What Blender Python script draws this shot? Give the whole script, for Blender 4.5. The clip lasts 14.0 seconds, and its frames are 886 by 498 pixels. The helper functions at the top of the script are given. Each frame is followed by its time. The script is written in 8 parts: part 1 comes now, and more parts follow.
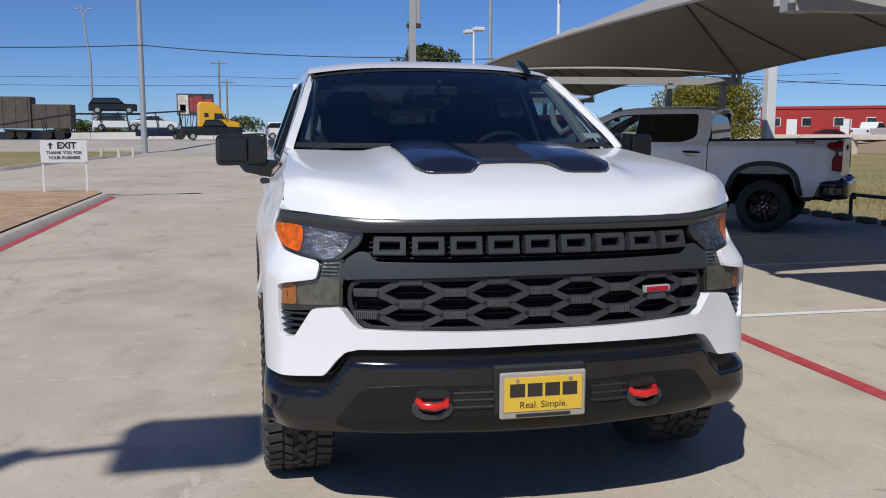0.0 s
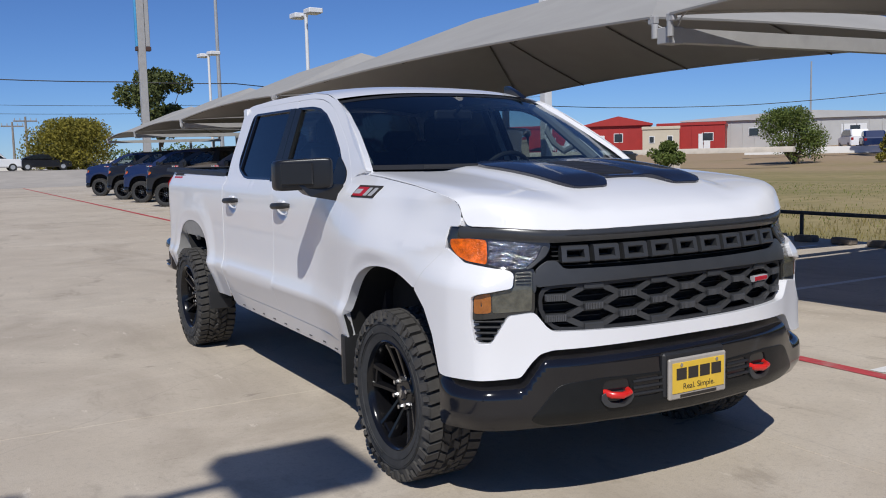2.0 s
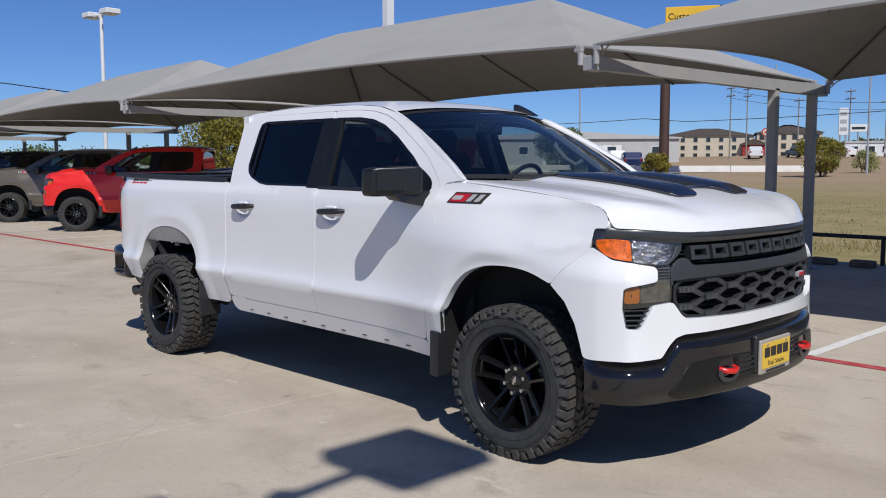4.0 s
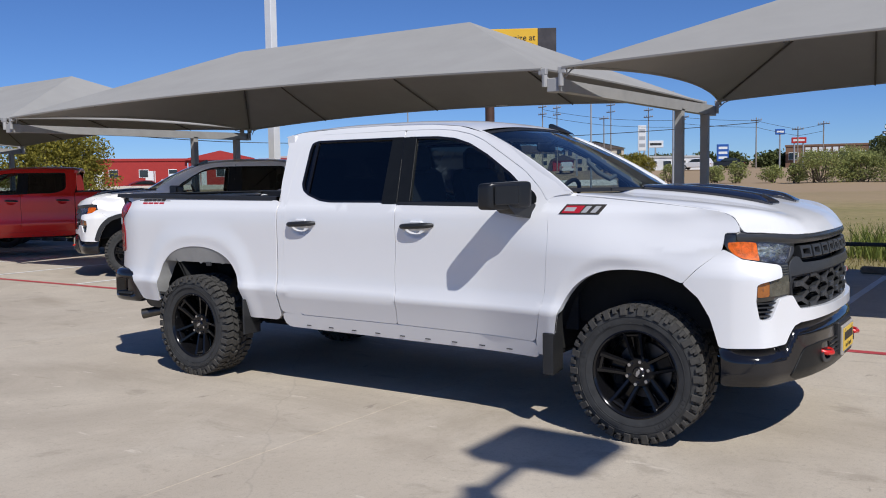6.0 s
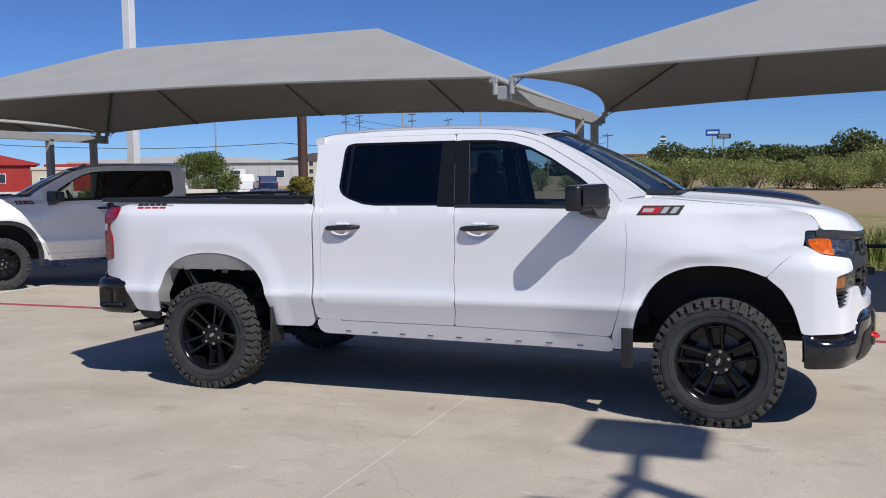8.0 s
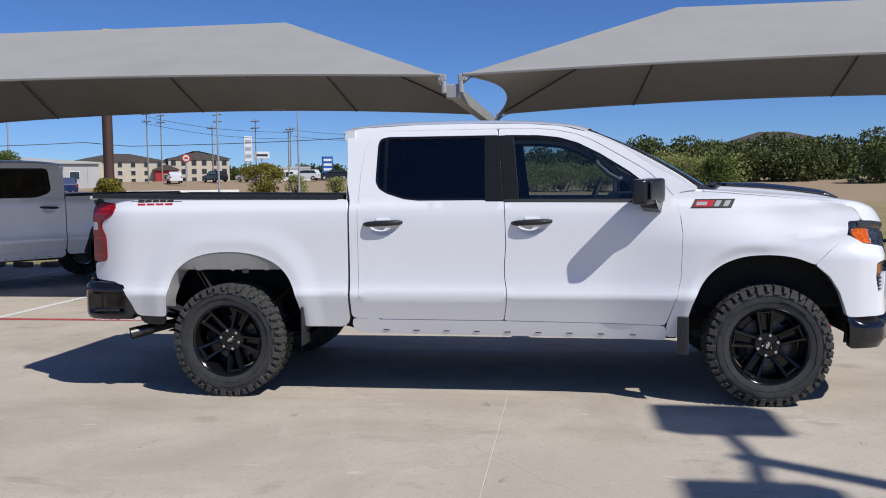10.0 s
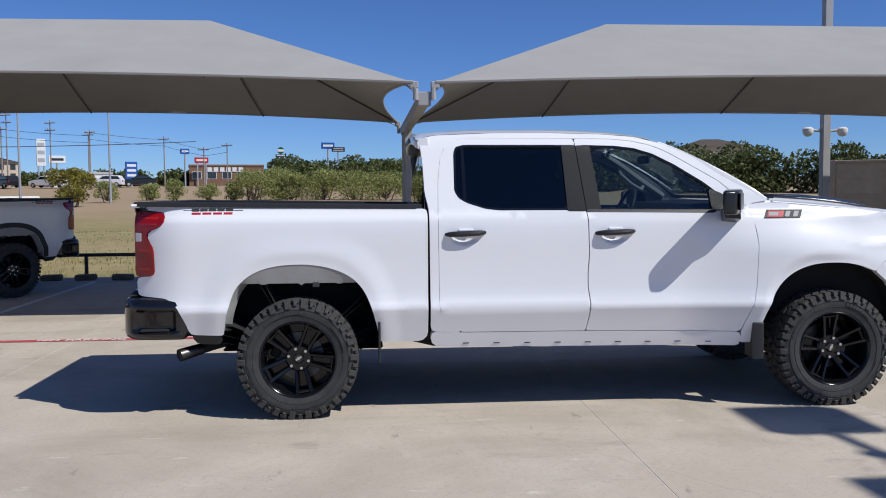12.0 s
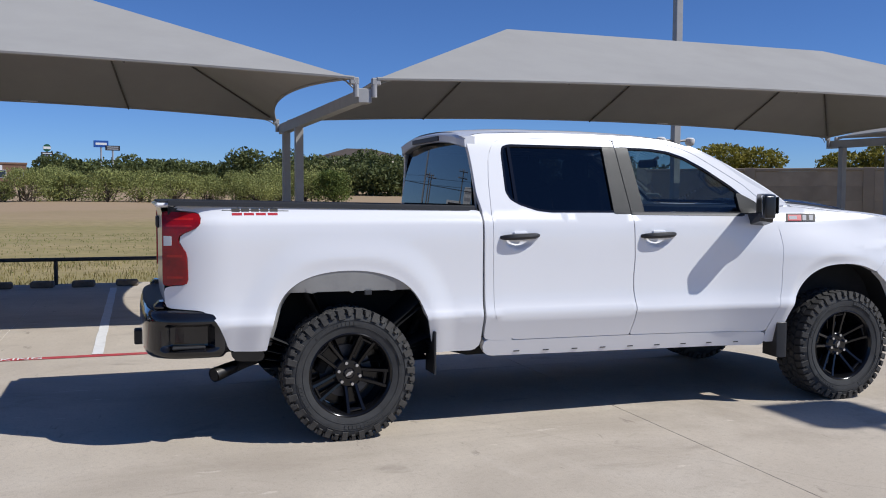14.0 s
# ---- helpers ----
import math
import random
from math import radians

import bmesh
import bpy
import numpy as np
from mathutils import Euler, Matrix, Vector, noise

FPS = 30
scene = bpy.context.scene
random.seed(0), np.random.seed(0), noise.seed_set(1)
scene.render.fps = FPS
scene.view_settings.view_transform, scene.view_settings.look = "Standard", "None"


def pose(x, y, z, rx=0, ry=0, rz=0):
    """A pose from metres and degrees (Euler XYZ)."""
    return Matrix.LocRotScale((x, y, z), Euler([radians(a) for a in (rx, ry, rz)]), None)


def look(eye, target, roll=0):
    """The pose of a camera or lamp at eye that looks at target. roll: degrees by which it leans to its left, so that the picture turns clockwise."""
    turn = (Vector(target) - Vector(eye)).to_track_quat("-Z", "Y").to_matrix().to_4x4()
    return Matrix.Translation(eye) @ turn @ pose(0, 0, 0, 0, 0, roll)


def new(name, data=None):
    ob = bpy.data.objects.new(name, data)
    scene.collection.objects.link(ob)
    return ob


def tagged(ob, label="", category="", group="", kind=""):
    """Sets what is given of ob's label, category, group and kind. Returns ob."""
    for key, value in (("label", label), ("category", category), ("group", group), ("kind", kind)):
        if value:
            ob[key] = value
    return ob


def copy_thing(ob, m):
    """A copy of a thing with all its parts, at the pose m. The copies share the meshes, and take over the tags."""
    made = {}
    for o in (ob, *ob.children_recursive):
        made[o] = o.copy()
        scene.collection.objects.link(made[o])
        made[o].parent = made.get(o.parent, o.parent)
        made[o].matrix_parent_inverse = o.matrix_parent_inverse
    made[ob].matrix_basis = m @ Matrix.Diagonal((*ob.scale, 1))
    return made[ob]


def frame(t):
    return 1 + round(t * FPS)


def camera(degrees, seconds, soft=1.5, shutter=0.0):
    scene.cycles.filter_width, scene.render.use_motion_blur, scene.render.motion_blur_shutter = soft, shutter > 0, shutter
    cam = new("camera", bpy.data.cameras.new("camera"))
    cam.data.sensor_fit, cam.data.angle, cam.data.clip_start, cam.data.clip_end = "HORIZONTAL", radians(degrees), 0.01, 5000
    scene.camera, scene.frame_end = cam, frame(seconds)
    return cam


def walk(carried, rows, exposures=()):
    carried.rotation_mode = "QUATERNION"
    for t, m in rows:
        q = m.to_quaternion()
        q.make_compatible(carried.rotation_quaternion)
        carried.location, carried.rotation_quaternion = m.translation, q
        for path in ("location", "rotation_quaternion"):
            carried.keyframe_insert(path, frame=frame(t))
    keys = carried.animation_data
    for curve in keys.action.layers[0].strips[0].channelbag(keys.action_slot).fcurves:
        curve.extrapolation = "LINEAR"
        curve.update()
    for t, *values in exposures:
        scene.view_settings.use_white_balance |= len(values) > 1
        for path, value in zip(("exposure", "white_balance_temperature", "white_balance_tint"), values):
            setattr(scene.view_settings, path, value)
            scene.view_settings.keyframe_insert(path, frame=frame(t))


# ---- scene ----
cam = camera(52.49, 14.0, soft=1.0)
# seconds, eye, yaw, pitch, roll
PATH = [
    (0.0, -1.054, -4.102, 1.523, -11.95, -7.29, -0.01),
    (0.5, -1.519, -4.090, 1.509, -16.37, -7.40, 0.76),
    (1.0, -1.950, -3.969, 1.502, -21.51, -6.90, 1.38),
    (1.5, -2.376, -3.824, 1.516, -25.55, -6.25, 1.66),
    (2.0, -2.842, -3.735, 1.529, -29.87, -6.01, 1.40),
    (2.5, -3.208, -3.559, 1.522, -32.73, -5.78, 1.46),
    (2.7, -3.391, -3.459, 1.524, -34.23, -5.81, 1.23),
    (4.8, -5.049, -2.719, 1.536, -48.43, -5.28, 0.14),
    (5.0, -5.187, -2.593, 1.527, -48.99, -5.33, 0.25),
    (5.5, -5.519, -2.263, 1.538, -51.88, -4.75, 0.69),
    (6.0, -5.873, -1.926, 1.538, -56.38, -4.35, 0.89),
    (6.5, -6.102, -1.529, 1.533, -59.99, -4.00, 1.13),
    (7.0, -6.357, -1.131, 1.524, -63.40, -3.99, 1.03),
    (7.5, -6.603, -0.769, 1.533, -66.67, -4.09, 0.94),
    (8.0, -6.771, -0.348, 1.531, -69.52, -4.05, 0.80),
    (8.2, -6.838, -0.196, 1.526, -70.92, -4.13, 0.89),
    (10.3, -7.142, 1.629, 1.493, -83.72, -3.78, 0.72),
    (10.5, -7.128, 1.836, 1.496, -84.77, -3.63, 0.73),
    (11.0, -7.156, 2.353, 1.501, -88.91, -3.85, 0.63),
    (11.5, -7.141, 2.802, 1.503, -92.07, -4.04, 0.30),
    (12.0, -7.037, 3.258, 1.519, -94.70, -3.61, 0.35),
    (12.5, -6.946, 3.733, 1.511, -98.53, -3.28, 0.78),
    (13.0, -6.763, 4.152, 1.491, -102.86, -3.31, 0.58),
    (13.5, -6.555, 4.556, 1.486, -106.58, -3.38, -0.20),
    (14.0, -6.337, 4.972, 1.499, -108.81, -3.37, -0.28),
]
EXPOSURE = [(0.0, -0.10, 6200, 10.0), (2.7, -0.09, 6200, 10.0), (5.0, -0.02, 6200, 10.0), (7.5, 0.03, 6150, 10.0), (11.0, 0.07, 6100, 10.0), (14.0, 0.09, 6050, 10.0)]
walk(cam, [(t, pose(x, y, z, 90 + pitch, roll, yaw)) for t, x, y, z, yaw, pitch, roll in PATH], EXPOSURE)

# ---- light ----
SUN_WAY = Vector((0.50, 0.75, -1.0)).normalized()
world = bpy.data.worlds.new("sky")
scene.world = world
world.use_nodes = True
sky = world.node_tree.nodes.new("ShaderNodeTexSky")
sky.sky_type, sky.sun_disc = "NISHITA", False
sky.sun_elevation = math.asin(-SUN_WAY.z)
sky.sun_rotation = math.atan2(-SUN_WAY.x, -SUN_WAY.y) % (2 * math.pi)
sky.air_density, sky.dust_density, sky.ozone_density = 1.0, 0.0, 4.0
sky.altitude = 2500.0
back = world.node_tree.nodes["Background"]
back.inputs["Strength"].default_value = 0.058
tint = world.node_tree.nodes.new("ShaderNodeMix")
tint.data_type, tint.blend_type = "RGBA", "MULTIPLY"
tint.inputs[0].default_value = 1.0
tint.inputs[7].default_value = (0.84, 1.08, 1.50, 1)
world.node_tree.links.new(sky.outputs[0], tint.inputs[6])
world.node_tree.links.new(tint.outputs[2], back.inputs["Color"])
sun = new("sun", bpy.data.lights.new("sun", "SUN"))
sun.data.energy, sun.data.angle, sun.data.color = 4.2, radians(0.55), (1.0, 0.95, 0.87)
sun.matrix_basis = look((0, 0, 40), Vector((0, 0, 40)) + SUN_WAY)
scene.view_settings.exposure = 0.0


# ---- mesh helpers ----
class Form:
    """Collects vertices and faces for one mesh."""

    def __init__(self):
        self.v, self.f = [], []

    def add(self, verts, faces, m=None):
        n = len(self.v)
        self.v += [tuple(m @ Vector(p)) for p in verts] if m is not None else [tuple(p) for p in verts]
        self.f += [tuple(n + i for i in f) for f in faces]
        return self

    def box(self, x0, y0, z0, x1, y1, z1, m=None, c=0.0):
        """A box, its edges chamfered by c."""
        (x0, x1), (y0, y1), (z0, z1) = sorted((x0, x1)), sorted((y0, y1)), sorted((z0, z1))
        c = min(c, 0.45 * min(x1 - x0, y1 - y0, z1 - z0))
        if c <= 0:
            vs = [(x, y, z) for z in (z0, z1) for y in (y0, y1) for x in (x0, x1)]
            return self.add(vs, [(0, 2, 3, 1), (4, 5, 7, 6), (0, 1, 5, 4), (2, 6, 7, 3), (0, 4, 6, 2), (1, 3, 7, 5)], m)
        vs, idx = [], {}
        for i in (0, 1):
            for j in (0, 1):
                for k in (0, 1):
                    p, s = ((x0, x1)[i], (y0, y1)[j], (z0, z1)[k]), (1 - 2 * i, 1 - 2 * j, 1 - 2 * k)
                    for a in range(3):
                        idx[i, j, k, a] = len(vs)
                        vs.append(tuple(p[b] + (0 if b == a else c * s[b]) for b in range(3)))
        fs = []
        for a in range(3):
            b, d = (a + 1) % 3, (a + 2) % 3
            for s in (0, 1):
                q = []
                for u, w in ((0, 0), (1, 0), (1, 1), (0, 1)):
                    key = [0, 0, 0]
                    key[a], key[b], key[d] = s, u, w
                    q.append(idx[(*key, a)])
                fs.append(tuple(q if s else q[::-1]))
        for a in range(3):
            b, d = (a + 1) % 3, (a + 2) % 3
            for u in (0, 1):
                for w in (0, 1):
                    key0, key1 = [0, 0, 0], [0, 0, 0]
                    key0[b], key0[d], key1[b], key1[d] = u, w, u, w
                    key1[a] = 1
                    q = [idx[(*key0, b)], idx[(*key1, b)], idx[(*key1, d)], idx[(*key0, d)]]
                    fs.append(tuple(q if u == w else q[::-1]))
        for i in (0, 1):
            for j in (0, 1):
                for k in (0, 1):
                    q = [idx[i, j, k, a] for a in range(3)]
                    fs.append(tuple(q if (i + j + k) % 2 else q[::-1]))
        return self.add(vs, fs, m)

    def cyl(self, p0, p1, r0, r1=None, n=16, caps=True, m=None):
        p0, p1 = Vector(p0), Vector(p1)
        r1 = r0 if r1 is None else r1
        q = (p1 - p0).to_track_quat("Z", "Y")
        vs = []
        for p, r in ((p0, r0), (p1, r1)):
            vs += [p + q @ Vector((r * math.cos(2 * math.pi * i / n), r * math.sin(2 * math.pi * i / n), 0)) for i in range(n)]
        fs = [(i, (i + 1) % n, n + (i + 1) % n, n + i) for i in range(n)]
        if caps:
            fs += [tuple(range(n))[::-1], tuple(range(n, 2 * n))]
        return self.add(vs, fs, m)

    def tube(self, pts, r, n=10, closed=False, m=None, caps=True):
        """A tube of radius r (a number, or one for each point) along pts."""
        pts = [Vector(p) for p in pts]
        rs = r if isinstance(r, (list, tuple)) else [r] * len(pts)
        vs, k = [], len(pts)
        up = None
        for i, p in enumerate(pts):
            a, b = (pts[i - 1], pts[(i + 1) % k]) if closed else (pts[max(i - 1, 0)], pts[min(i + 1, k - 1)])
            d = (b - a).normalized()
            if up is None:
                up = d.orthogonal().normalized()
            up = (up - d * up.dot(d)).normalized()
            side = d.cross(up)
            vs += [p + rs[i] * (math.cos(2 * math.pi * j / n) * up + math.sin(2 * math.pi * j / n) * side) for j in range(n)]
        fs = []
        for i in range(k if closed else k - 1):
            a, b = i * n, ((i + 1) % k) * n
            fs += [(a + j, a + (j + 1) % n, b + (j + 1) % n, b + j) for j in range(n)]
        if caps and not closed:
            fs += [tuple(range(n))[::-1], tuple((k - 1) * n + j for j in range(n))]
        return self.add(vs, fs, m)

    def lathe(self, prof, n=48, m=None, close=False):
        """Turns (r, h) points about the x axis: h along x."""
        vs, k = [], len(prof)
        for i in range(n):
            a = 2 * math.pi * i / n
            vs += [(h, r * math.cos(a), r * math.sin(a)) for r, h in prof]
        fs = []
        for i in range(n):
            a, b = i * k, ((i + 1) % n) * k
            fs += [(a + j, b + j, b + j + 1, a + j + 1) for j in range(k - 1)]
            if close:
                fs.append((a + k - 1, b + k - 1, b, a))
        return self.add(vs, fs, m)

    def prism(self, outline, h0, h1, m=None, c=0.0):
        """An outline of (a, b), extruded from h0 to h1 along the third axis, its far rim chamfered by c."""
        k = len(outline)
        rings = [[(a, b, h0) for a, b in outline]]
        if c > 0:
            ca, cb = sum(p[0] for p in outline) / k, sum(p[1] for p in outline) / k
            ra = max(abs(p[0] - ca) for p in outline)
            rb = max(abs(p[1] - cb) for p in outline)
            s = 1 if h1 > h0 else -1
            rings.append([(a, b, h1 - s * c) for a, b in outline])
            rings.append([(ca + (a - ca) * (1 - c / ra), cb + (b - cb) * (1 - c / rb), h1) for a, b in outline])
        else:
            rings.append([(a, b, h1) for a, b in outline])
        vs = [p for r in rings for p in r]
        fs = []
        for j in range(len(rings) - 1):
            fs += [(j * k + i, j * k + (i + 1) % k, (j + 1) * k + (i + 1) % k, (j + 1) * k + i) for i in range(k)]
        fs += [tuple(range(k))[::-1], tuple((len(rings) - 1) * k + i for i in range(k))]
        return self.add(vs, fs, m)

    def grid(self, fn, nu, nv, m=None):
        vs = [fn(i / nu, j / nv) for j in range(nv + 1) for i in range(nu + 1)]
        w = nu + 1
        fs = [(j * w + i, j * w + i + 1, (j + 1) * w + i + 1, (j + 1) * w + i) for j in range(nv) for i in range(nu)]
        return self.add(vs, fs, m)

    def mesh(self, name, sharp=35):
        me = bpy.data.meshes.new(name)
        me.from_pydata(self.v, [], self.f)
        me.polygons.foreach_set("use_smooth", [sharp > 0] * len(me.polygons))
        if sharp:
            me.set_sharp_from_angle(angle=radians(sharp))
        return me


def part(name, form, material, parent=None, label="", sharp=35):
    """Links a form as one mesh object, under a thing or a part where one is given."""
    me = form.mesh(name, sharp) if isinstance(form, Form) else form
    if material is not None and not me.materials:
        me.materials.append(material)
    ob = new(name, me)
    ob.parent = parent
    return tagged(ob, label)


def thing(name, label, category, group="", kind=""):
    return tagged(new(name), label, category, group, kind)


def smooth(a, b, x):
    t = min(max((x - a) / (b - a), 0.0), 1.0)
    return t * t * (3 - 2 * t)


# ---- materials ----
def material(name, colour, rough=0.6, metal=0.0, vary=0.0, scale=5.0, bump=0.0, bump_scale=40.0, coat=0.0, spec=0.5, stain=0.0, stain_scale=0.6,
             stain_colour=None, coords="Object", vary_random=0.0):
    """A procedural surface: a base colour varied at two scales, roughness that follows it, and a fine relief."""
    m = bpy.data.materials.new(name)
    m.use_nodes = True
    nt = m.node_tree
    bsdf = nt.nodes["Principled BSDF"]
    bsdf.inputs["Roughness"].default_value, bsdf.inputs["Metallic"].default_value = rough, metal
    bsdf.inputs["Specular IOR Level"].default_value = spec
    bsdf.inputs["Coat Weight"].default_value, bsdf.inputs["Coat Roughness"].default_value = coat, 0.03
    bsdf.inputs["Base Color"].default_value = (*colour, 1)
    co = nt.nodes.new("ShaderNodeNewGeometry").outputs["Position"] if coords == "World" else nt.nodes.new("ShaderNodeTexCoord").outputs[coords]
    out = None

    def noise_node(sc, detail=6.0, rough_=0.6):
        n = nt.nodes.new("ShaderNodeTexNoise")
        n.inputs["Scale"].default_value, n.inputs["Detail"].default_value, n.inputs["Roughness"].default_value = sc, detail, rough_
        nt.links.new(co, n.inputs["Vector"])
        return n.outputs["Fac"]

    def ramp(fac, a, b):
        r = nt.nodes.new("ShaderNodeMapRange")
        r.inputs["From Min"].default_value, r.inputs["From Max"].default_value = a, b
        nt.links.new(fac, r.inputs["Value"])
        return r.outputs[0]

    def mixed(fac, a, b, mode="MIX", scale_=1.0):
        n = nt.nodes.new("ShaderNodeMix")
        n.data_type, n.blend_type = "RGBA", mode
        if scale_ != 1.0:
            k = nt.nodes.new("ShaderNodeMath")
            k.operation = "MULTIPLY"
            k.inputs[1].default_value = scale_
            nt.links.new(fac, k.inputs[0])
            fac = k.outputs[0]
        nt.links.new(fac, n.inputs[0])
        for s, v in ((n.inputs[6], a), (n.inputs[7], b)):
            if isinstance(v, tuple):
                s.default_value = (*v, 1)
            else:
                nt.links.new(v, s)
        return n.outputs[2]

    if vary > 0:
        lo, hi = tuple(c * (1 - vary) for c in colour), tuple(min(c * (1 + vary), 1.0) for c in colour)
        out = mixed(ramp(noise_node(scale), 0.3, 0.7), lo, hi)
    if stain > 0:
        sc = stain_colour or tuple(c * 0.55 for c in colour)
        out = mixed(ramp(noise_node(stain_scale, 8.0, 0.65), 0.52, 0.72), out if out is not None else colour, sc, scale_=stain)
    if vary_random > 0:
        info = nt.nodes.new("ShaderNodeObjectInfo")
        b = nt.nodes.new("ShaderNodeMapRange")
        b.inputs["To Min"].default_value, b.inputs["To Max"].default_value = 1 - vary_random, 1 + vary_random
        nt.links.new(info.outputs["Random"], b.inputs["Value"])
        n = nt.nodes.new("ShaderNodeVectorMath")
        n.operation = "SCALE"
        if out is None:
            n.inputs[0].default_value = colour
        else:
            nt.links.new(out, n.inputs[0])
        nt.links.new(b.outputs[0], n.inputs["Scale"])
        out = n.outputs[0]
    if out is not None:
        nt.links.new(out, bsdf.inputs["Base Color"])
    if bump > 0:
        b = nt.nodes.new("ShaderNodeBump")
        b.inputs["Strength"].default_value, b.inputs["Distance"].default_value = min(bump, 1.0), 0.01
        nt.links.new(noise_node(bump_scale, 4.0), b.inputs["Height"])
        nt.links.new(b.outputs[0], bsdf.inputs["Normal"])
    return m


def glass(name, tint, rough=0.0, mirror=0.08):
    """A thin tinted pane: part of the light passes straight through, the rest is mirrored."""
    m = bpy.data.materials.new(name)
    m.use_nodes = True
    nt = m.node_tree
    nt.nodes.remove(nt.nodes["Principled BSDF"])
    clear, gloss = nt.nodes.new("ShaderNodeBsdfTransparent"), nt.nodes.new("ShaderNodeBsdfGlossy")
    clear.inputs[0].default_value = (*tint, 1)
    gloss.inputs["Roughness"].default_value = rough
    mix, facing = nt.nodes.new("ShaderNodeMixShader"), nt.nodes.new("ShaderNodeLayerWeight")
    facing.inputs["Blend"].default_value = 0.5
    power, fres = nt.nodes.new("ShaderNodeMath"), nt.nodes.new("ShaderNodeMath")
    power.operation, fres.operation = "POWER", "MULTIPLY_ADD"
    power.inputs[1].default_value, fres.inputs[1].default_value, fres.inputs[2].default_value = 4.5, 1.0 - mirror, mirror
    nt.links.new(facing.outputs["Facing"], power.inputs[0])
    nt.links.new(power.outputs[0], fres.inputs[0])
    nt.links.new(fres.outputs[0], mix.inputs[0])
    nt.links.new(clear.outputs[0], mix.inputs[1])
    nt.links.new(gloss.outputs[0], mix.inputs[2])
    nt.links.new(mix.outputs[0], nt.nodes["Material Output"].inputs[0])
    return m


def concrete_material():
    """Broom-finished tan concrete: broad blotches, water stains, dark scuffs, pale scrapes and hairline cracks."""
    m = material("concrete", (0.535, 0.466, 0.372), 0.85, vary=0.07, scale=2.2, bump=0.25, bump_scale=120, coords="World")
    nt = m.node_tree
    bsdf = nt.nodes["Principled BSDF"]
    pos = nt.nodes.new("ShaderNodeNewGeometry").outputs["Position"]
    col = bsdf.inputs["Base Color"].links[0].from_socket

    def layer(col, scale, lo, hi, amount, colour, stretch=(1, 1, 1), turn=0.0, detail=8.0, rough=0.65, warp=0.0):
        mp = nt.nodes.new("ShaderNodeMapping")
        mp.inputs["Scale"].default_value, mp.inputs["Rotation"].default_value = stretch, (0, 0, radians(turn))
        nt.links.new(pos, mp.inputs["Vector"])
        n = nt.nodes.new("ShaderNodeTexNoise")
        n.inputs["Scale"].default_value, n.inputs["Detail"].default_value, n.inputs["Roughness"].default_value, n.inputs["Distortion"].default_value = scale, detail, rough, warp
        nt.links.new(mp.outputs[0], n.inputs["Vector"])
        r = nt.nodes.new("ShaderNodeMapRange")
        r.inputs["From Min"].default_value, r.inputs["From Max"].default_value, r.inputs["To Max"].default_value = lo, hi, amount
        nt.links.new(n.outputs["Fac"], r.inputs["Value"])
        x = nt.nodes.new("ShaderNodeMix")
        x.data_type = "RGBA"
        nt.links.new(r.outputs[0], x.inputs[0])
        nt.links.new(col, x.inputs[6])
        x.inputs[7].default_value = (*colour, 1)
        return x.outputs[2]

    col = layer(col, 0.16, 0.42, 0.66, 0.6, (0.39, 0.325, 0.25), warp=0.6)
    col = layer(col, 0.55, 0.50, 0.66, 0.68, (0.34, 0.285, 0.22), (1, 0.6, 1), 25, warp=0.8)
    col = layer(col, 0.8, 0.52, 0.66, 0.45, (0.585, 0.52, 0.43), (0.6, 1, 1), -20, warp=1.0)
    col = layer(col, 2.6, 0.59, 0.68, 0.52, (0.285, 0.237, 0.185), (1, 0.45, 1), 40, warp=0.5)
    col = layer(col, 5.0, 0.645, 0.695, 0.60, (0.21, 0.175, 0.14), (0.35, 1, 1), 15)
    col = layer(col, 7.0, 0.64, 0.68, 0.6, (0.66, 0.59, 0.49), (1, 0.3, 1), -30)
    col = layer(col, 28.0, 0.52, 0.70, 0.45, (0.33, 0.28, 0.225))
    col = layer(col, 90.0, 0.50, 0.70, 0.40, (0.32, 0.27, 0.215))
    v = nt.nodes.new("ShaderNodeTexVoronoi")
    v.feature = "DISTANCE_TO_EDGE"
    v.inputs["Scale"].default_value = 0.23
    wn = nt.nodes.new("ShaderNodeTexNoise")
    wn.inputs["Scale"].default_value, wn.inputs["Detail"].default_value = 1.5, 6
    nt.links.new(pos, wn.inputs["Vector"])
    wm = nt.nodes.new("ShaderNodeMix")
    wm.data_type = "VECTOR"
    wm.inputs[0].default_value = 0.22
    nt.links.new(pos, wm.inputs[4])
    nt.links.new(wn.outputs["Color"], wm.inputs[5])
    nt.links.new(wm.outputs[1], v.inputs["Vector"])
    r = nt.nodes.new("ShaderNodeMapRange")
    r.inputs["From Min"].default_value, r.inputs["From Max"].default_value, r.inputs["To Min"].default_value, r.inputs["To Max"].default_value = 0.0, 0.0015, 0.22, 0.0
    nt.links.new(v.outputs["Distance"], r.inputs["Value"])
    x = nt.nodes.new("ShaderNodeMix")
    x.data_type = "RGBA"
    nt.links.new(r.outputs[0], x.inputs[0])
    nt.links.new(col, x.inputs[6])
    x.inputs[7].default_value = (0.23, 0.20, 0.17, 1)
    nt.links.new(x.outputs[2], bsdf.inputs["Base Color"])
    return m


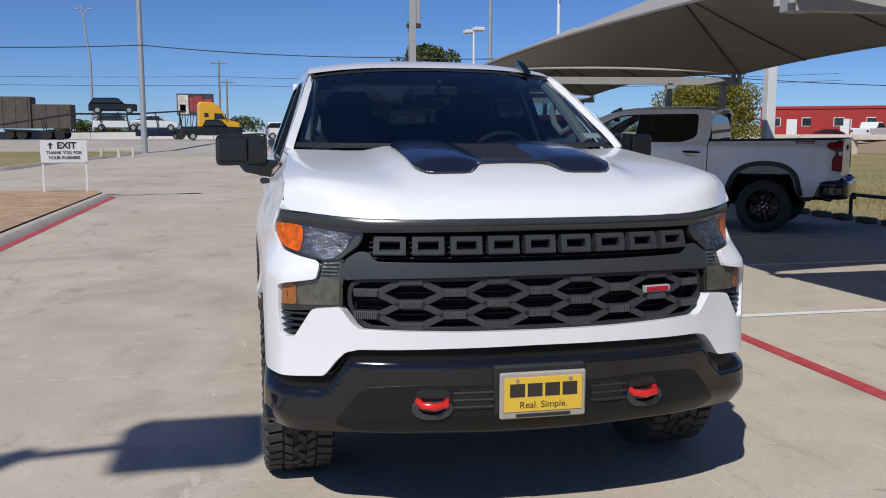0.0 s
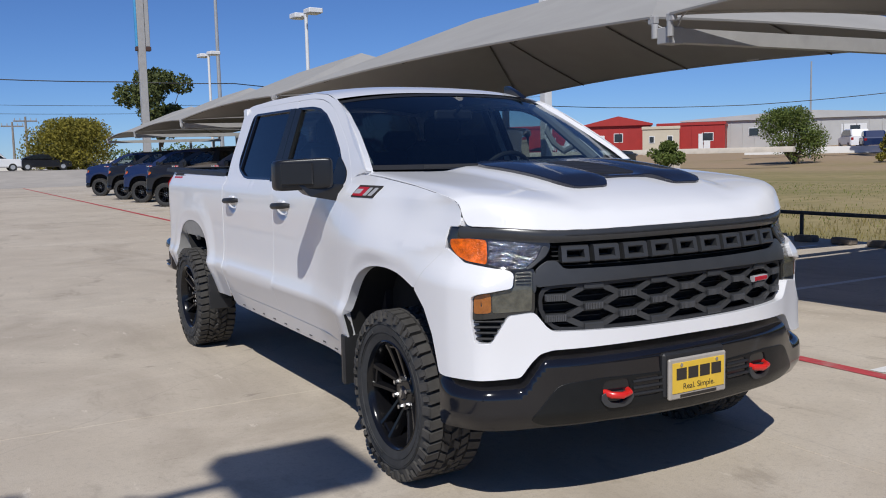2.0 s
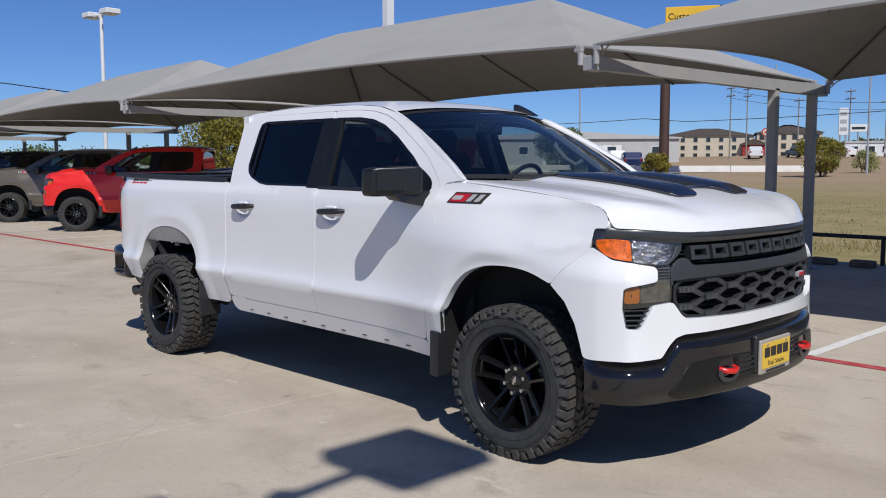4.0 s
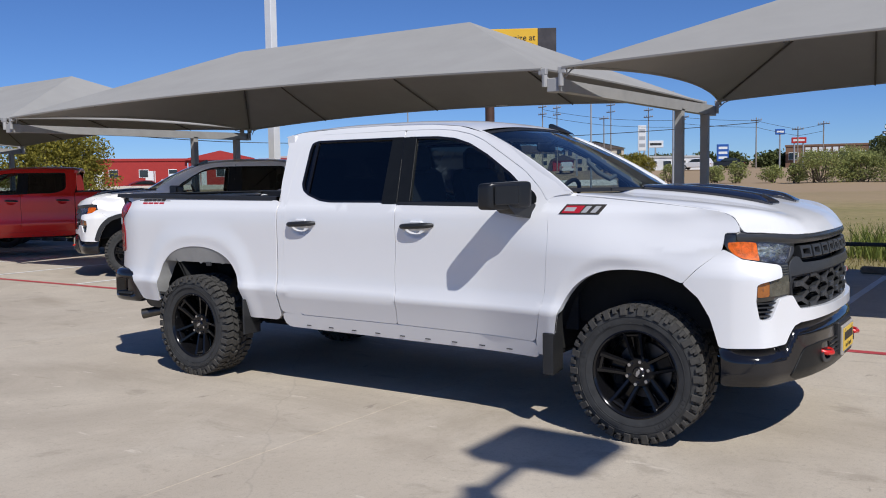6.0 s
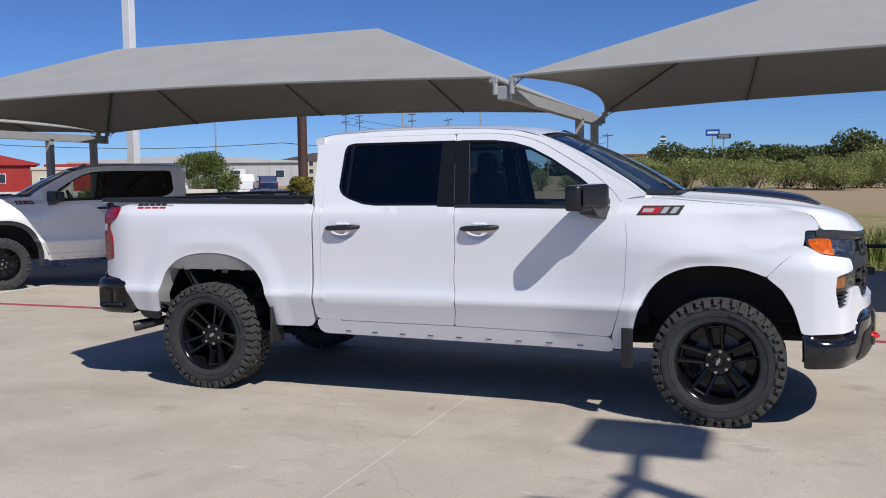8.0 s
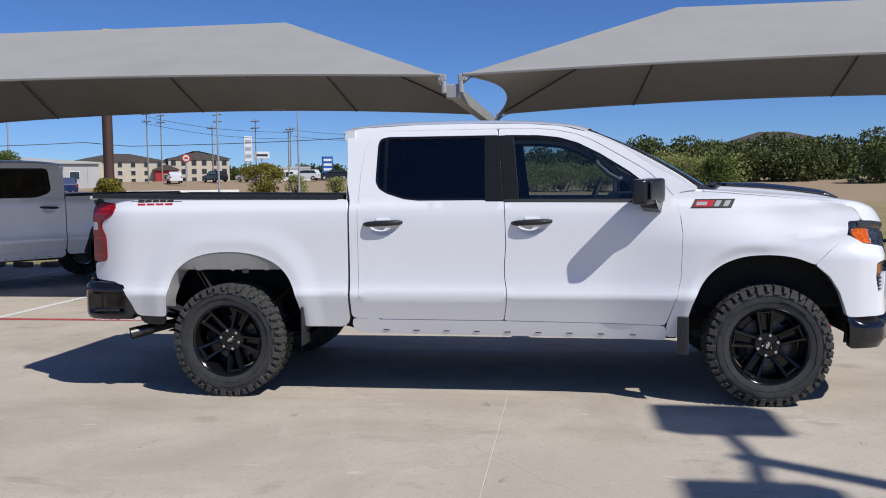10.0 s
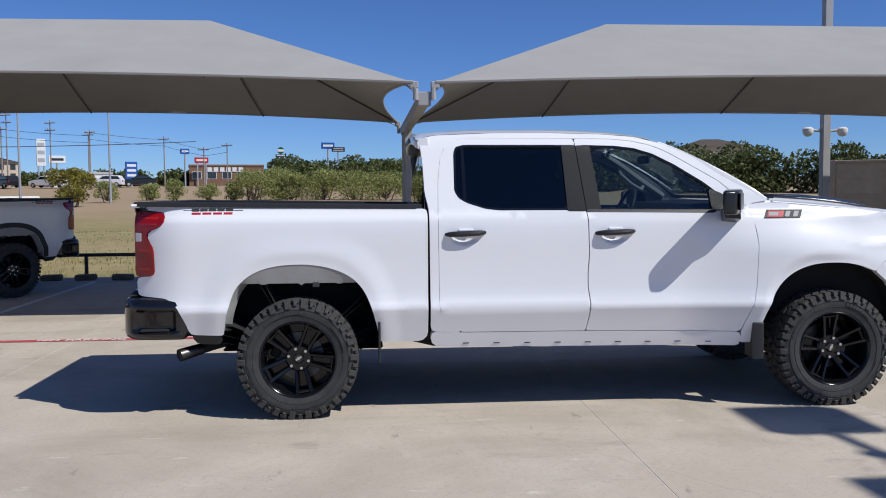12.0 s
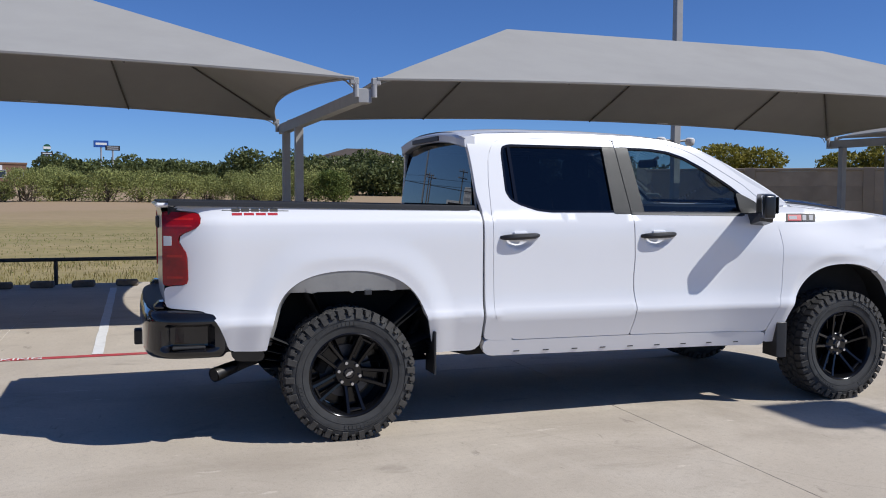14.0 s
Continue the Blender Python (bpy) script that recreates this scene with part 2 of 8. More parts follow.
M_CONCRETE = concrete_material()
M_JOINT = material("joint_sealant", (0.62, 0.585, 0.52), 0.95, vary=0.2, scale=8)
M_KERB = material("kerb_concrete", (0.56, 0.50, 0.42), 0.9, vary=0.12, scale=3, bump=0.3, bump_scale=60, stain=0.4, stain_scale=1.5)
M_RED_PAINT = material("red_line_paint", (0.45, 0.055, 0.06), 0.75, vary=0.2, scale=9, bump=0.2, bump_scale=90, stain=0.5, stain_scale=5.0, stain_colour=(0.42, 0.3, 0.26))
M_WHITE_PAINT = material("white_line_paint", (0.74, 0.73, 0.70), 0.75, vary=0.06, scale=9, bump=0.2, bump_scale=90, stain=0.5, stain_scale=6.0, stain_colour=(0.5, 0.46, 0.4))
M_FABRIC_TOP = material("canopy_fabric", (0.345, 0.335, 0.318), 0.95, vary=0.05, scale=1.2, bump=0.15, bump_scale=500, spec=0.2, stain=0.15, stain_scale=0.5)
M_STEEL_PAINT = material("grey_painted_steel", (0.36, 0.355, 0.35), 0.5, vary=0.07, scale=4, spec=0.4, stain=0.25, stain_scale=3)
M_POLE_WHITE = material("white_painted_steel", (0.72, 0.72, 0.72), 0.45, vary=0.04, scale=3, stain=0.2, stain_scale=2)
M_SEAM = material("canopy_seam", (0.12, 0.11, 0.10), 0.9, vary=0.15, scale=10)
M_RAIL = material("dark_painted_rail", (0.035, 0.035, 0.038), 0.55, vary=0.2, scale=6)
def field_material():
    """Mown dry grass: straw and olive bands, bare brown soil farther out."""
    m = material("dry_grass_ground", (0.31, 0.25, 0.125), 0.95, vary=0.22, scale=1.4, bump=1.0, bump_scale=9, spec=0.1, coords="World")
    nt = m.node_tree
    bsdf = nt.nodes["Principled BSDF"]
    pos = nt.nodes.new("ShaderNodeNewGeometry").outputs["Position"]
    col = bsdf.inputs["Base Color"].links[0].from_socket

    def layer(col, scale, stretch, lo, hi, amount, colour):
        mp = nt.nodes.new("ShaderNodeMapping")
        mp.inputs["Scale"].default_value = stretch
        nt.links.new(pos, mp.inputs["Vector"])
        n = nt.nodes.new("ShaderNodeTexNoise")
        n.inputs["Scale"].default_value, n.inputs["Detail"].default_value, n.inputs["Roughness"].default_value = scale, 8.0, 0.6
        nt.links.new(mp.outputs[0], n.inputs["Vector"])
        r = nt.nodes.new("ShaderNodeMapRange")
        r.inputs["From Min"].default_value, r.inputs["From Max"].default_value, r.inputs["To Max"].default_value = lo, hi, amount
        nt.links.new(n.outputs["Fac"], r.inputs["Value"])
        x = nt.nodes.new("ShaderNodeMix")
        x.data_type = "RGBA"
        nt.links.new(r.outputs[0], x.inputs[0])
        nt.links.new(col, x.inputs[6])
        x.inputs[7].default_value = (*colour, 1)
        return x.outputs[2]

    col = layer(col, 0.10, (1.6, 0.25, 1), 0.42, 0.62, 0.75, (0.215, 0.195, 0.08))
    col = layer(col, 0.5, (1, 0.3, 1), 0.50, 0.66, 0.6, (0.34, 0.27, 0.15))
    col = layer(col, 2.5, (1, 1, 1), 0.55, 0.70, 0.5, (0.17, 0.155, 0.065))
    sep = nt.nodes.new("ShaderNodeSeparateXYZ")
    nt.links.new(pos, sep.inputs[0])
    n = nt.nodes.new("ShaderNodeTexNoise")
    n.inputs["Scale"].default_value, n.inputs["Detail"].default_value = 0.07, 6
    nt.links.new(pos, n.inputs["Vector"])
    add = nt.nodes.new("ShaderNodeMath")
    add.operation = "MULTIPLY_ADD"
    nt.links.new(n.outputs["Fac"], add.inputs[0])
    add.inputs[1].default_value = 50.0
    nt.links.new(sep.outputs[0], add.inputs[2])
    r = nt.nodes.new("ShaderNodeMapRange")
    r.inputs["From Min"].default_value, r.inputs["From Max"].default_value, r.inputs["To Max"].default_value = 62.0, 84.0, 0.85
    nt.links.new(add.outputs[0], r.inputs["Value"])
    x = nt.nodes.new("ShaderNodeMix")
    x.data_type = "RGBA"
    nt.links.new(r.outputs[0], x.inputs[0])
    nt.links.new(col, x.inputs[6])
    x.inputs[7].default_value = (0.36, 0.26, 0.175, 1)
    nt.links.new(x.outputs[2], bsdf.inputs["Base Color"])
    return m


M_GRASS = field_material()
M_DIRT = material("bare_dirt", (0.43, 0.30, 0.195), 0.95, vary=0.25, scale=3, bump=0.8, bump_scale=25, stain=0.5, stain_scale=1.0, spec=0.1)

# ---- ground ----
GAPS = [-20.2, -8.8, 2.62, 13.3, 24.0, 34.8, 45.5]  # bays of the shade canopies along the row of stalls
NEAR_X, RIDGE_X, FAR_X = 3.17, 6.05, 8.9
LOT_EDGE = 9.9


def ground_height(x, y):
    """The open field: level by the lot, rising gently away from it."""
    d = max(x - LOT_EDGE, 0.0)
    rise = 1.0 * smooth(25, 75, d) + 1.8 * smooth(75, 125, d) + 3.2 * smooth(125, 270, d)
    rise = max(rise, 0.95 * smooth(70, 82, y) + 0.6 * smooth(100, 140, y))
    return -0.06 + rise + 0.10 * smooth(2, 9, d) * math.sin(y * 0.11 + 0.4) + 0.12 * noise.noise((x * 0.09, y * 0.09, 0.3)) * smooth(1, 10, d)


def build_ground():
    """One sheet to the horizon, finer near the lot."""
    xs = [-3500, -900, -300, -120, -60, -30, -10, 5, LOT_EDGE] + [LOT_EDGE + 1.5 * i for i in range(1, 50)] + [90, 100, 110, 120, 130, 140, 155, 180, 220, 260, 420, 800, 1600, 3500]
    ys = [-3500, -900, -300, -160, -110, -80] + [-60 + 3.0 * i for i in range(0, 54)] + [105, 115, 125, 140, 160, 180, 230, 300, 600, 1500, 3500]
    f = Form()
    w = len(xs)
    f.add([(x, y, ground_height(x, y) if x > LOT_EDGE - 0.1 or y > 63 else -0.06) for y in ys for x in xs],
          [(j * w + i, j * w + i + 1, (j + 1) * w + i + 1, (j + 1) * w + i) for j in range(len(ys) - 1) for i in range(w - 1)])
    tagged(part("ground", f, M_GRASS), "dry yellow-green grass field beyond the car lot", "ground", kind="structure")


build_ground()

pavement = tagged(new("pavement"), "tan concrete car lot laid in large slabs, stained", "pavement", kind="structure")
part("joint_bed", Form().box(-42, -30, -0.05, LOT_EDGE, 61.15, -0.0025), M_JOINT, pavement)

# parking lines and the red fire-lane line
RED_X = 2.54


def flat_bar(name, x0, y0, x1, y1, z, mat, label, category):
    nx, ny = max(int(abs(x1 - x0) / 0.5), 1), max(int(abs(y1 - y0) / 0.5), 1)
    f = Form()
    f.grid(lambda u, v: (x0 + (x1 - x0) * u + (0.004 * math.sin(31 * v * ny) if nx == 1 else 0), y0 + (y1 - y0) * v + (0.004 * math.sin(29 * u * nx) if ny == 1 else 0), z), nx, ny)
    return tagged(part(name, f, mat, None, sharp=0), label, category, kind="structure")


flat_bar("red_line", RED_X - 0.06, -25, RED_X + 0.06, 60, 0.004, M_RED_PAINT, "worn red fire-lane line painted on concrete", "painted line")
for k in range(-7, 20):
    y = 2.66 + 2.68 * k
    flat_bar("parking_line", RED_X + 0.08, y - 0.05, 9.0, y + 0.05, 0.004, M_WHITE_PAINT, "white painted parking stall line on concrete", "painted line")


# ---- shade canopies ----
def build_canopy(y0, y1):
    """A hipped sheet: two long slopes and two ends, with hems along the eaves and spars under the cloth."""
    c = thing("shade_canopy", "taut grey-tan fabric shade canopy with a hipped ridge over parking stalls", "canopy", "shade canopies over the stalls")
    ya, yb = y0 + 0.13, y1 - 0.13
    ridge = (Vector((RIDGE_X, y0 + 2.85, 3.96)), Vector((RIDGE_X, y1 - 2.85, 3.96)))

    def long_eave(x, v):
        bow = 1 - (2 * v - 1) ** 2
        return Vector((x + (0.06 if x == NEAR_X else -0.06) * bow, ya + (yb - ya) * v, 2.76 + (0.11 if x == NEAR_X else 0.17) * bow))

    def end_eave(e, u):
        bow = 1 - (2 * u - 1) ** 2
        return Vector((NEAR_X + (FAR_X - NEAR_X) * u, (ya, yb)[e] + (0.30, -0.30)[e] * bow, 2.76 + 0.10 * bow))

    def slope(x):
        def at(v, h):
            p = long_eave(x, v).lerp(ridge[0].lerp(ridge[1], v), h)
            return p - Vector((0, 0, 0.035 * math.sin(math.pi * h) * min(1.0, 4 * v * (1 - v))))
        return at

    def end(e):
        def at(u, h):
            p = end_eave(e, u).lerp(ridge[e], h)
            return p - Vector((0, 0, 0.03 * math.sin(math.pi * h) * 4 * u * (1 - u)))
        return at

    f = Form()
    for x in (NEAR_X, FAR_X):
        f.grid(slope(x), 32, 10)
    for e in (0, 1):
        f.grid(end(e), 20, 10)
    part("fabric", f, M_FABRIC_TOP, c, sharp=12)
    for x in (NEAR_X, FAR_X):
        part("hem", Form().tube([long_eave(x, i / 24) for i in range(25)], 0.020, 6), M_FABRIC_TOP, c)
    for e in (0, 1):
        part("hem", Form().tube([end_eave(e, i / 24) for i in range(25)], 0.020, 6), M_FABRIC_TOP, c)
    under = Vector((0, 0, -0.022))
    for x in (NEAR_X, FAR_X):
        s = slope(x)
        for ye, top in ((y0 + 2.45, ridge[0]), ((y0 + y1) / 2, (ridge[0] + ridge[1]) / 2), (y1 - 2.45, ridge[1])):
            foot = long_eave(x, (ye - ya) / (yb - ya))
            part("rafter", Form().tube([foot.lerp(top, i / 8) + under - Vector((0, 0, 0.035 * math.sin(math.pi * i / 8))) for i in range(9)], 0.013, 6), M_SEAM, c)
        for v in (0.0, 1.0):
            part("hip_cable", Form().tube([s(v, 0.04 + 0.96 * i / 8) + under for i in range(9)], 0.013, 6), M_SEAM, c)
    tag = long_eave(FAR_X, 0.36)
    part("maker_tag", Form().box(tag.x - 0.03, tag.y - 0.12, tag.z - 0.005, tag.x - 0.02, tag.y + 0.12, tag.z + 0.05), M_POLE_WHITE, c)
    part("ridge_beam", Form().tube([ridge[0] + under * 2, ridge[1] + under * 2], 0.03, 8), M_SEAM, c)
    return c


def build_canopy_frame(y):
    c = thing("canopy_frame", "grey steel cantilever arm on two square posts between canopies", "frame", "canopy arms")
    part("arm_cap", Form().box(NEAR_X + 0.02, y - 0.075, 2.50, NEAR_X + 0.22, y + 0.075, 2.655, c=0.008), M_STEEL_PAINT, c)
    arm = Form()
    arm.prism([(NEAR_X + 0.21, 2.515), (NEAR_X + 0.21, 2.645), (9.0, 2.69), (9.0, 2.53)], y - 0.06, y + 0.06, m=Matrix(((1, 0, 0, 0), (0, 0, 1, 0), (0, 1, 0, 0), (0, 0, 0, 1))))
    part("arm", arm, M_STEEL_PAINT, c)
    for x in (7.38, 8.60):
        part("post", Form().box(x - 0.06, y - 0.06, -0.02, x + 0.06, y + 0.06, 2.56, c=0.006), M_STEEL_PAINT, c)
        part("base_plate", Form().box(x - 0.17, y - 0.17, 0, x + 0.17, y + 0.17, 0.02, c=0.004), M_STEEL_PAINT, c)
        for dx in (-0.13, 0.13):
            for dy in (-0.13, 0.13):
                part("bolt", Form().cyl((x + dx, y + dy, 0.015), (x + dx, y + dy, 0.06), 0.014, n=8), M_STEEL_PAINT, c)
    for x in (NEAR_X + 0.02, 8.90):
        for s in (-1, 1):
            yy = y + s * 0.10
            part("corner_bracket", Form().tube([(x, yy, 2.56), (x, yy, 2.68), (x, y + s * 0.14, 2.76)], 0.032, 10), M_STEEL_PAINT, c)
            part("shackle", Form().box(x - 0.03, y + s * 0.12 - 0.05, 2.69, x + 0.03, y + s * 0.12 + 0.05, 2.77, c=0.01), M_STEEL_PAINT, c)
            part("tie_cable", Form().tube([(x + 0.1, y + s * 0.1, 2.66), (x + 0.05, y + s * 0.2, 2.73), (x, y + s * 0.34, 2.77)], 0.009, 6), M_STEEL_PAINT, c)
    return c


# past the third bay the row bends slightly away from the drive
BEND = pose(3.17, 12.4, 0) @ pose(0, 0, 0, 0, 0, -3.9) @ pose(-3.17, -12.4, 0)
for a, b in zip(GAPS, GAPS[1:]):
    canopy = build_canopy(a, b)
    if a > 13:
        canopy.matrix_basis = BEND
for y in GAPS:
    arms = build_canopy_frame(y)
    if y > 14:
        arms.matrix_basis = BEND


# ---- wheel stops and the pipe rail at the lot's edge ----
M_STOP = material("weathered_timber_stop", (0.16, 0.135, 0.11), 0.95, vary=0.3, scale=6, bump=0.6, bump_scale=30)
rng = random.Random(4)
stop_mesh = Form().box(-0.10, -0.175, 0, 0.10, 0.175, 0.105, c=0.022).mesh("edging_block")
for k in range(-28, 60):
    y = 0.20 + 0.62 * k
    o = part("edging_block", stop_mesh, M_STOP)
    o.matrix_basis = pose(9.30 + rng.uniform(-.03, .03), y + rng.uniform(-.03, .03), 0.0, rng.uniform(-2, 2), rng.uniform(-3, 3), rng.uniform(-5, 5))
    tagged(o, "weathered grey edging block at the lot's edge", "edging", "edging blocks along the lot")
pipe_rail = thing("pipe_rail", "low dark pipe rail on posts along the grass edge", "railing")
part("rail_bar", Form().tube([(9.75, -28 + 4 * k, 0.42) for k in range(28)], 0.032, 10), M_RAIL, pipe_rail)
for k in range(-14, 36):
    y = 6.25 + 2.15 * k
    part("post", Form().cyl((9.75, y, -0.08), (9.75, y, 0.42), 0.033, n=10), M_RAIL, pipe_rail)


# ---- lamp posts ----
def build_lot_lamp(x, y, height, heads=2, arm=0.75, turn=0.0, label="tall white lot lamp with two flat box heads", zb=0.0):
    lamp = thing("lot_lamp", label, "lamp post", "lot lamps")
    part("pole", Form().cyl((0, 0, 0), (0, 0, height), 0.10, 0.075, n=14), M_POLE_WHITE, lamp)
    part("footing", Form().cyl((0, 0, -0.05), (0, 0, 0.45), 0.28, n=20), M_KERB, lamp)
    for s in ((-1, 1) if heads == 2 else (1,)):
        part("arm", Form().tube([(0, 0, height - 0.08), (s * 0.35, 0, height - 0.02), (s * arm, 0, height)], 0.045, 10), M_POLE_WHITE, lamp)
        head = Form().box(s * (arm - 0.30) - 0.0, -0.33, height - 0.10, s * (arm + 0.36), 0.33, height + 0.12, c=0.03)
        h = part("head", head, M_POLE_WHITE, lamp)
        part("lens", Form().box(s * (arm - 0.22), -0.26, height - 0.125, s * (arm + 0.28), 0.26, height - 0.095, c=0.01), M_LENS, h)
    lamp.matrix_basis = pose(x, y, zb, 0, 0, turn)
    return lamp


M_LENS = material("lamp_lens", (0.55, 0.56, 0.55), 0.25)
H = 7.0
build_lot_lamp(-2.16 - 0.50 * H, 0.385 - 0.75 * H, H)
build_lot_lamp(12.6, 35.3, 8.0, turn=93)
build_lot_lamp(13.3, 54.0, 8.2, turn=98)
# plain white square poles behind the canopies
for x, y, h in ((9.5, 13.0, 12.0),):
    p = thing("light_pole", "square white steel pole behind the canopies", "pole", "square poles")
    part("pole", Form().box(x - 0.10, y - 0.10, 0, x + 0.10, y + 0.10, h, c=0.01), M_POLE_WHITE, p)
    part("base_plate", Form().box(x - 0.2, y - 0.2, 0, x + 0.2, y + 0.2, 0.03, c=0.005), M_POLE_WHITE, p)
p = thing("light_pole", "square grey steel pole carrying two security cameras", "pole", "square poles")
x, y = 9.5, -5.4
part("pole", Form().box(x - 0.075, y - 0.075, 0, x + 0.075, y + 0.075, 11, c=0.01), M_STEEL_PAINT, p)
part("base_plate", Form().box(x - 0.2, y - 0.2, 0, x + 0.2, y + 0.2, 0.03, c=0.005), M_STEEL_PAINT, p)
for s in (-1, 1):
    part("bracket", Form().tube([(x, y + s * 0.1, 2.64), (x, y + s * 0.30, 2.66)], 0.025, 8), M_STEEL_PAINT, p)
    part("security_camera", Form().lathe([(0.0, -0.10), (0.05, -0.087), (0.087, -0.05), (0.10, 0.0), (0.10, 0.05), (0.06, 0.08), (0.0, 0.085)], 18, pose(x, y + s * 0.34, 2.63, 0, -90, 0)), M_POLE_WHITE, p)

# lettering on the fire lane
for k, word in enumerate(("NO", "PARKING")):
    me = bpy.data.curves.new("lane_word", "FONT")
    me.body, me.size, me.align_x, me.align_y, me.extrude = word, 0.15, "LEFT", "CENTER", 0.001
    ob = bpy.data.objects.new("lane_word", me)
    scene.collection.objects.link(ob)
    bpy.context.view_layer.update()
    flat = bpy.data.meshes.new_from_object(ob.evaluated_get(bpy.context.evaluated_depsgraph_get()))
    bpy.data.objects.remove(ob)
    bpy.data.curves.remove(me)
    flat.materials.clear()
    word_ob = part("lane_word", flat, M_WHITE_PAINT)
    word_ob.matrix_basis = pose(RED_X, (6.72, 6.43)[k], 0.0065, 0, 0, -90)
    tagged(word_ob, "white painted words on the red fire-lane line", "lettering", kind="structure")

# ---- pickup truck: surfaces ----
# The truck stands with its nose towards -y: front axle at y = 0, rear axle at y = 3.745.
from mathutils.geometry import delaunay_2d_cdt


def hermite(xs, ys):
    """A smooth curve through points, without overshoot."""
    xs, ys = np.array(xs, float), np.array(ys, float)
    d = np.diff(ys) / np.diff(xs)
    m = np.zeros(len(xs))
    m[0], m[-1] = d[0], d[-1]
    for i in range(1, len(xs) - 1):
        m[i] = 0 if d[i - 1] * d[i] <= 0 else 2 * d[i - 1] * d[i] / (d[i - 1] + d[i])

    def f(x):
        x = min(max(x, xs[0]), xs[-1])
        i = min(int(np.searchsorted(xs, x, "right")) - 1, len(xs) - 2)
        h = xs[i + 1] - xs[i]
        t = (x - xs[i]) / h
        return float((2 * t**3 - 3 * t**2 + 1) * ys[i] + (t**3 - 2 * t**2 + t) * h * m[i] + (-2 * t**3 + 3 * t**2) * ys[i + 1] + (t**3 - t**2) * h * m[i + 1])

    return f


section = hermite([0.40, 0.47, 0.54, 0.64, 0.70, 0.728, 0.745, 0.785, 0.84, 0.95, 1.05, 1.20, 1.30, 1.335, 1.355, 1.38, 1.42, 1.48],
                  [0.846, 0.870, 0.893, 0.926, 0.947, 0.956, 0.954, 0.940, 0.931, 0.926, 0.925, 0.926, 0.922, 0.916, 0.904, 0.885, 0.866, 0.842])


def arch_metric(y, z):
    """About 1 along the lip of the nearer wheel arch, more outside it."""
    best = 9.0
    for yc, half, top in ((0.015, 0.487, 0.60), (3.735, 0.505, 0.625)):
        best = min(best, (abs((y - yc) / half) ** 2.7 + abs((max(z, 0.42) - 0.42) / top) ** 2.7) ** (1 / 2.7))
    return best


def side_x(y, z):
    """Half the width of the body at y along and z up."""
    if z > 1.36 and 0.3 < y < 2.93:
        g = 0.880 - 0.365 * (z - 1.40) - 0.10 * max(z - 1.80, 0) ** 2 * 8
        k = smooth(1.355, 1.40, z)
        x = section(z) * (1 - k) + g * k
        x = x + 0.012 * (1 - smooth(0.3, 0.9, y)) * smooth(1.4, 1.5, z)
    else:
        x = section(z)
    if z < 1.40:
        q = arch_metric(y, z)
        roll = (1 - smooth(1.0, 1.15, q)) ** 1.4  # the lips roll back in
        if y < 2:  # the front fender swells below the hood's shut line and fades into the door
            top = 1.40 - 0.13 * smooth(0.30, -0.50, y)
            x += 0.090 * (1 - smooth(top - 0.33, top, z)) * (1 - smooth(0.22, 1.12, y)) * (1 - 0.20 * roll)
        else:
            x += 0.013 * (1 - smooth(1.10, 1.40, q)) * (1 - 0.40 * roll) * (1 - smooth(1.10, 1.32, z))
    for yh in (1.565, 2.605):  # dished cups behind the door handles
        e = ((y - yh) / 0.105) ** 2 + ((z - 1.205) / 0.05) ** 2
        if e < 1:
            x -= 0.024 * (1 - e) ** 1.3
    if y < 0.05:
        k = smooth(0.05, -0.40, y)
        front = float(np.interp(y, _py, _px)) + square(s_y(y), z)
        front += (min(front, x + 0.012) - front) * smooth(0.98, 1.12, z)
        x = x * (1 - k) + front * k
    if y < 0.3 and z > 1.15:
        x += (min(x, 0.907 + 0.028 * (1 - smooth(1.20, 1.32, z))) - x) * smooth(1.15, 1.25, z) * smooth(-0.15, -0.45, y)
    if y > 4.45:
        x -= 0.13 * ((y - 4.45) / 0.40) ** 2.2
    return x


plan_x = [0, 0.15, 0.30, 0.50, 0.65, 0.75, 0.85, 0.92, 0.955, 0.975, 0.99]
plan_y = [-0.93, -0.928, -0.918, -0.888, -0.842, -0.790, -0.700, -0.580, -0.45, -0.34, -0.20]
plan_y = [y + 0.012 * smooth(-0.2, -0.6, y) for y in plan_y]
plan_curve = hermite(plan_x, plan_y)
_px = np.linspace(0, 0.99, 400)
_py = np.array([plan_curve(x) for x in _px])
_ps = np.concatenate([[0], np.cumsum(np.hypot(np.diff(_px), np.diff(_py)))])


def s_x(x):
    """Arc length along the front's plan curve, from the middle, at x."""
    return math.copysign(float(np.interp(abs(x), _px, _ps)), x)


def s_y(y, side=1):
    return side * float(np.interp(y, _py, _ps))


S_CORNER = s_x(0.88)


def square(a, z):
    """How far the lower corners of the nose stand out from the plan curve."""
    d = abs(a) - S_CORNER
    return (0.010 + 0.055 * (1 - smooth(0.98, 1.12, z))) * math.exp(-((d / (0.13 if d < 0 else 0.30)) ** 2))


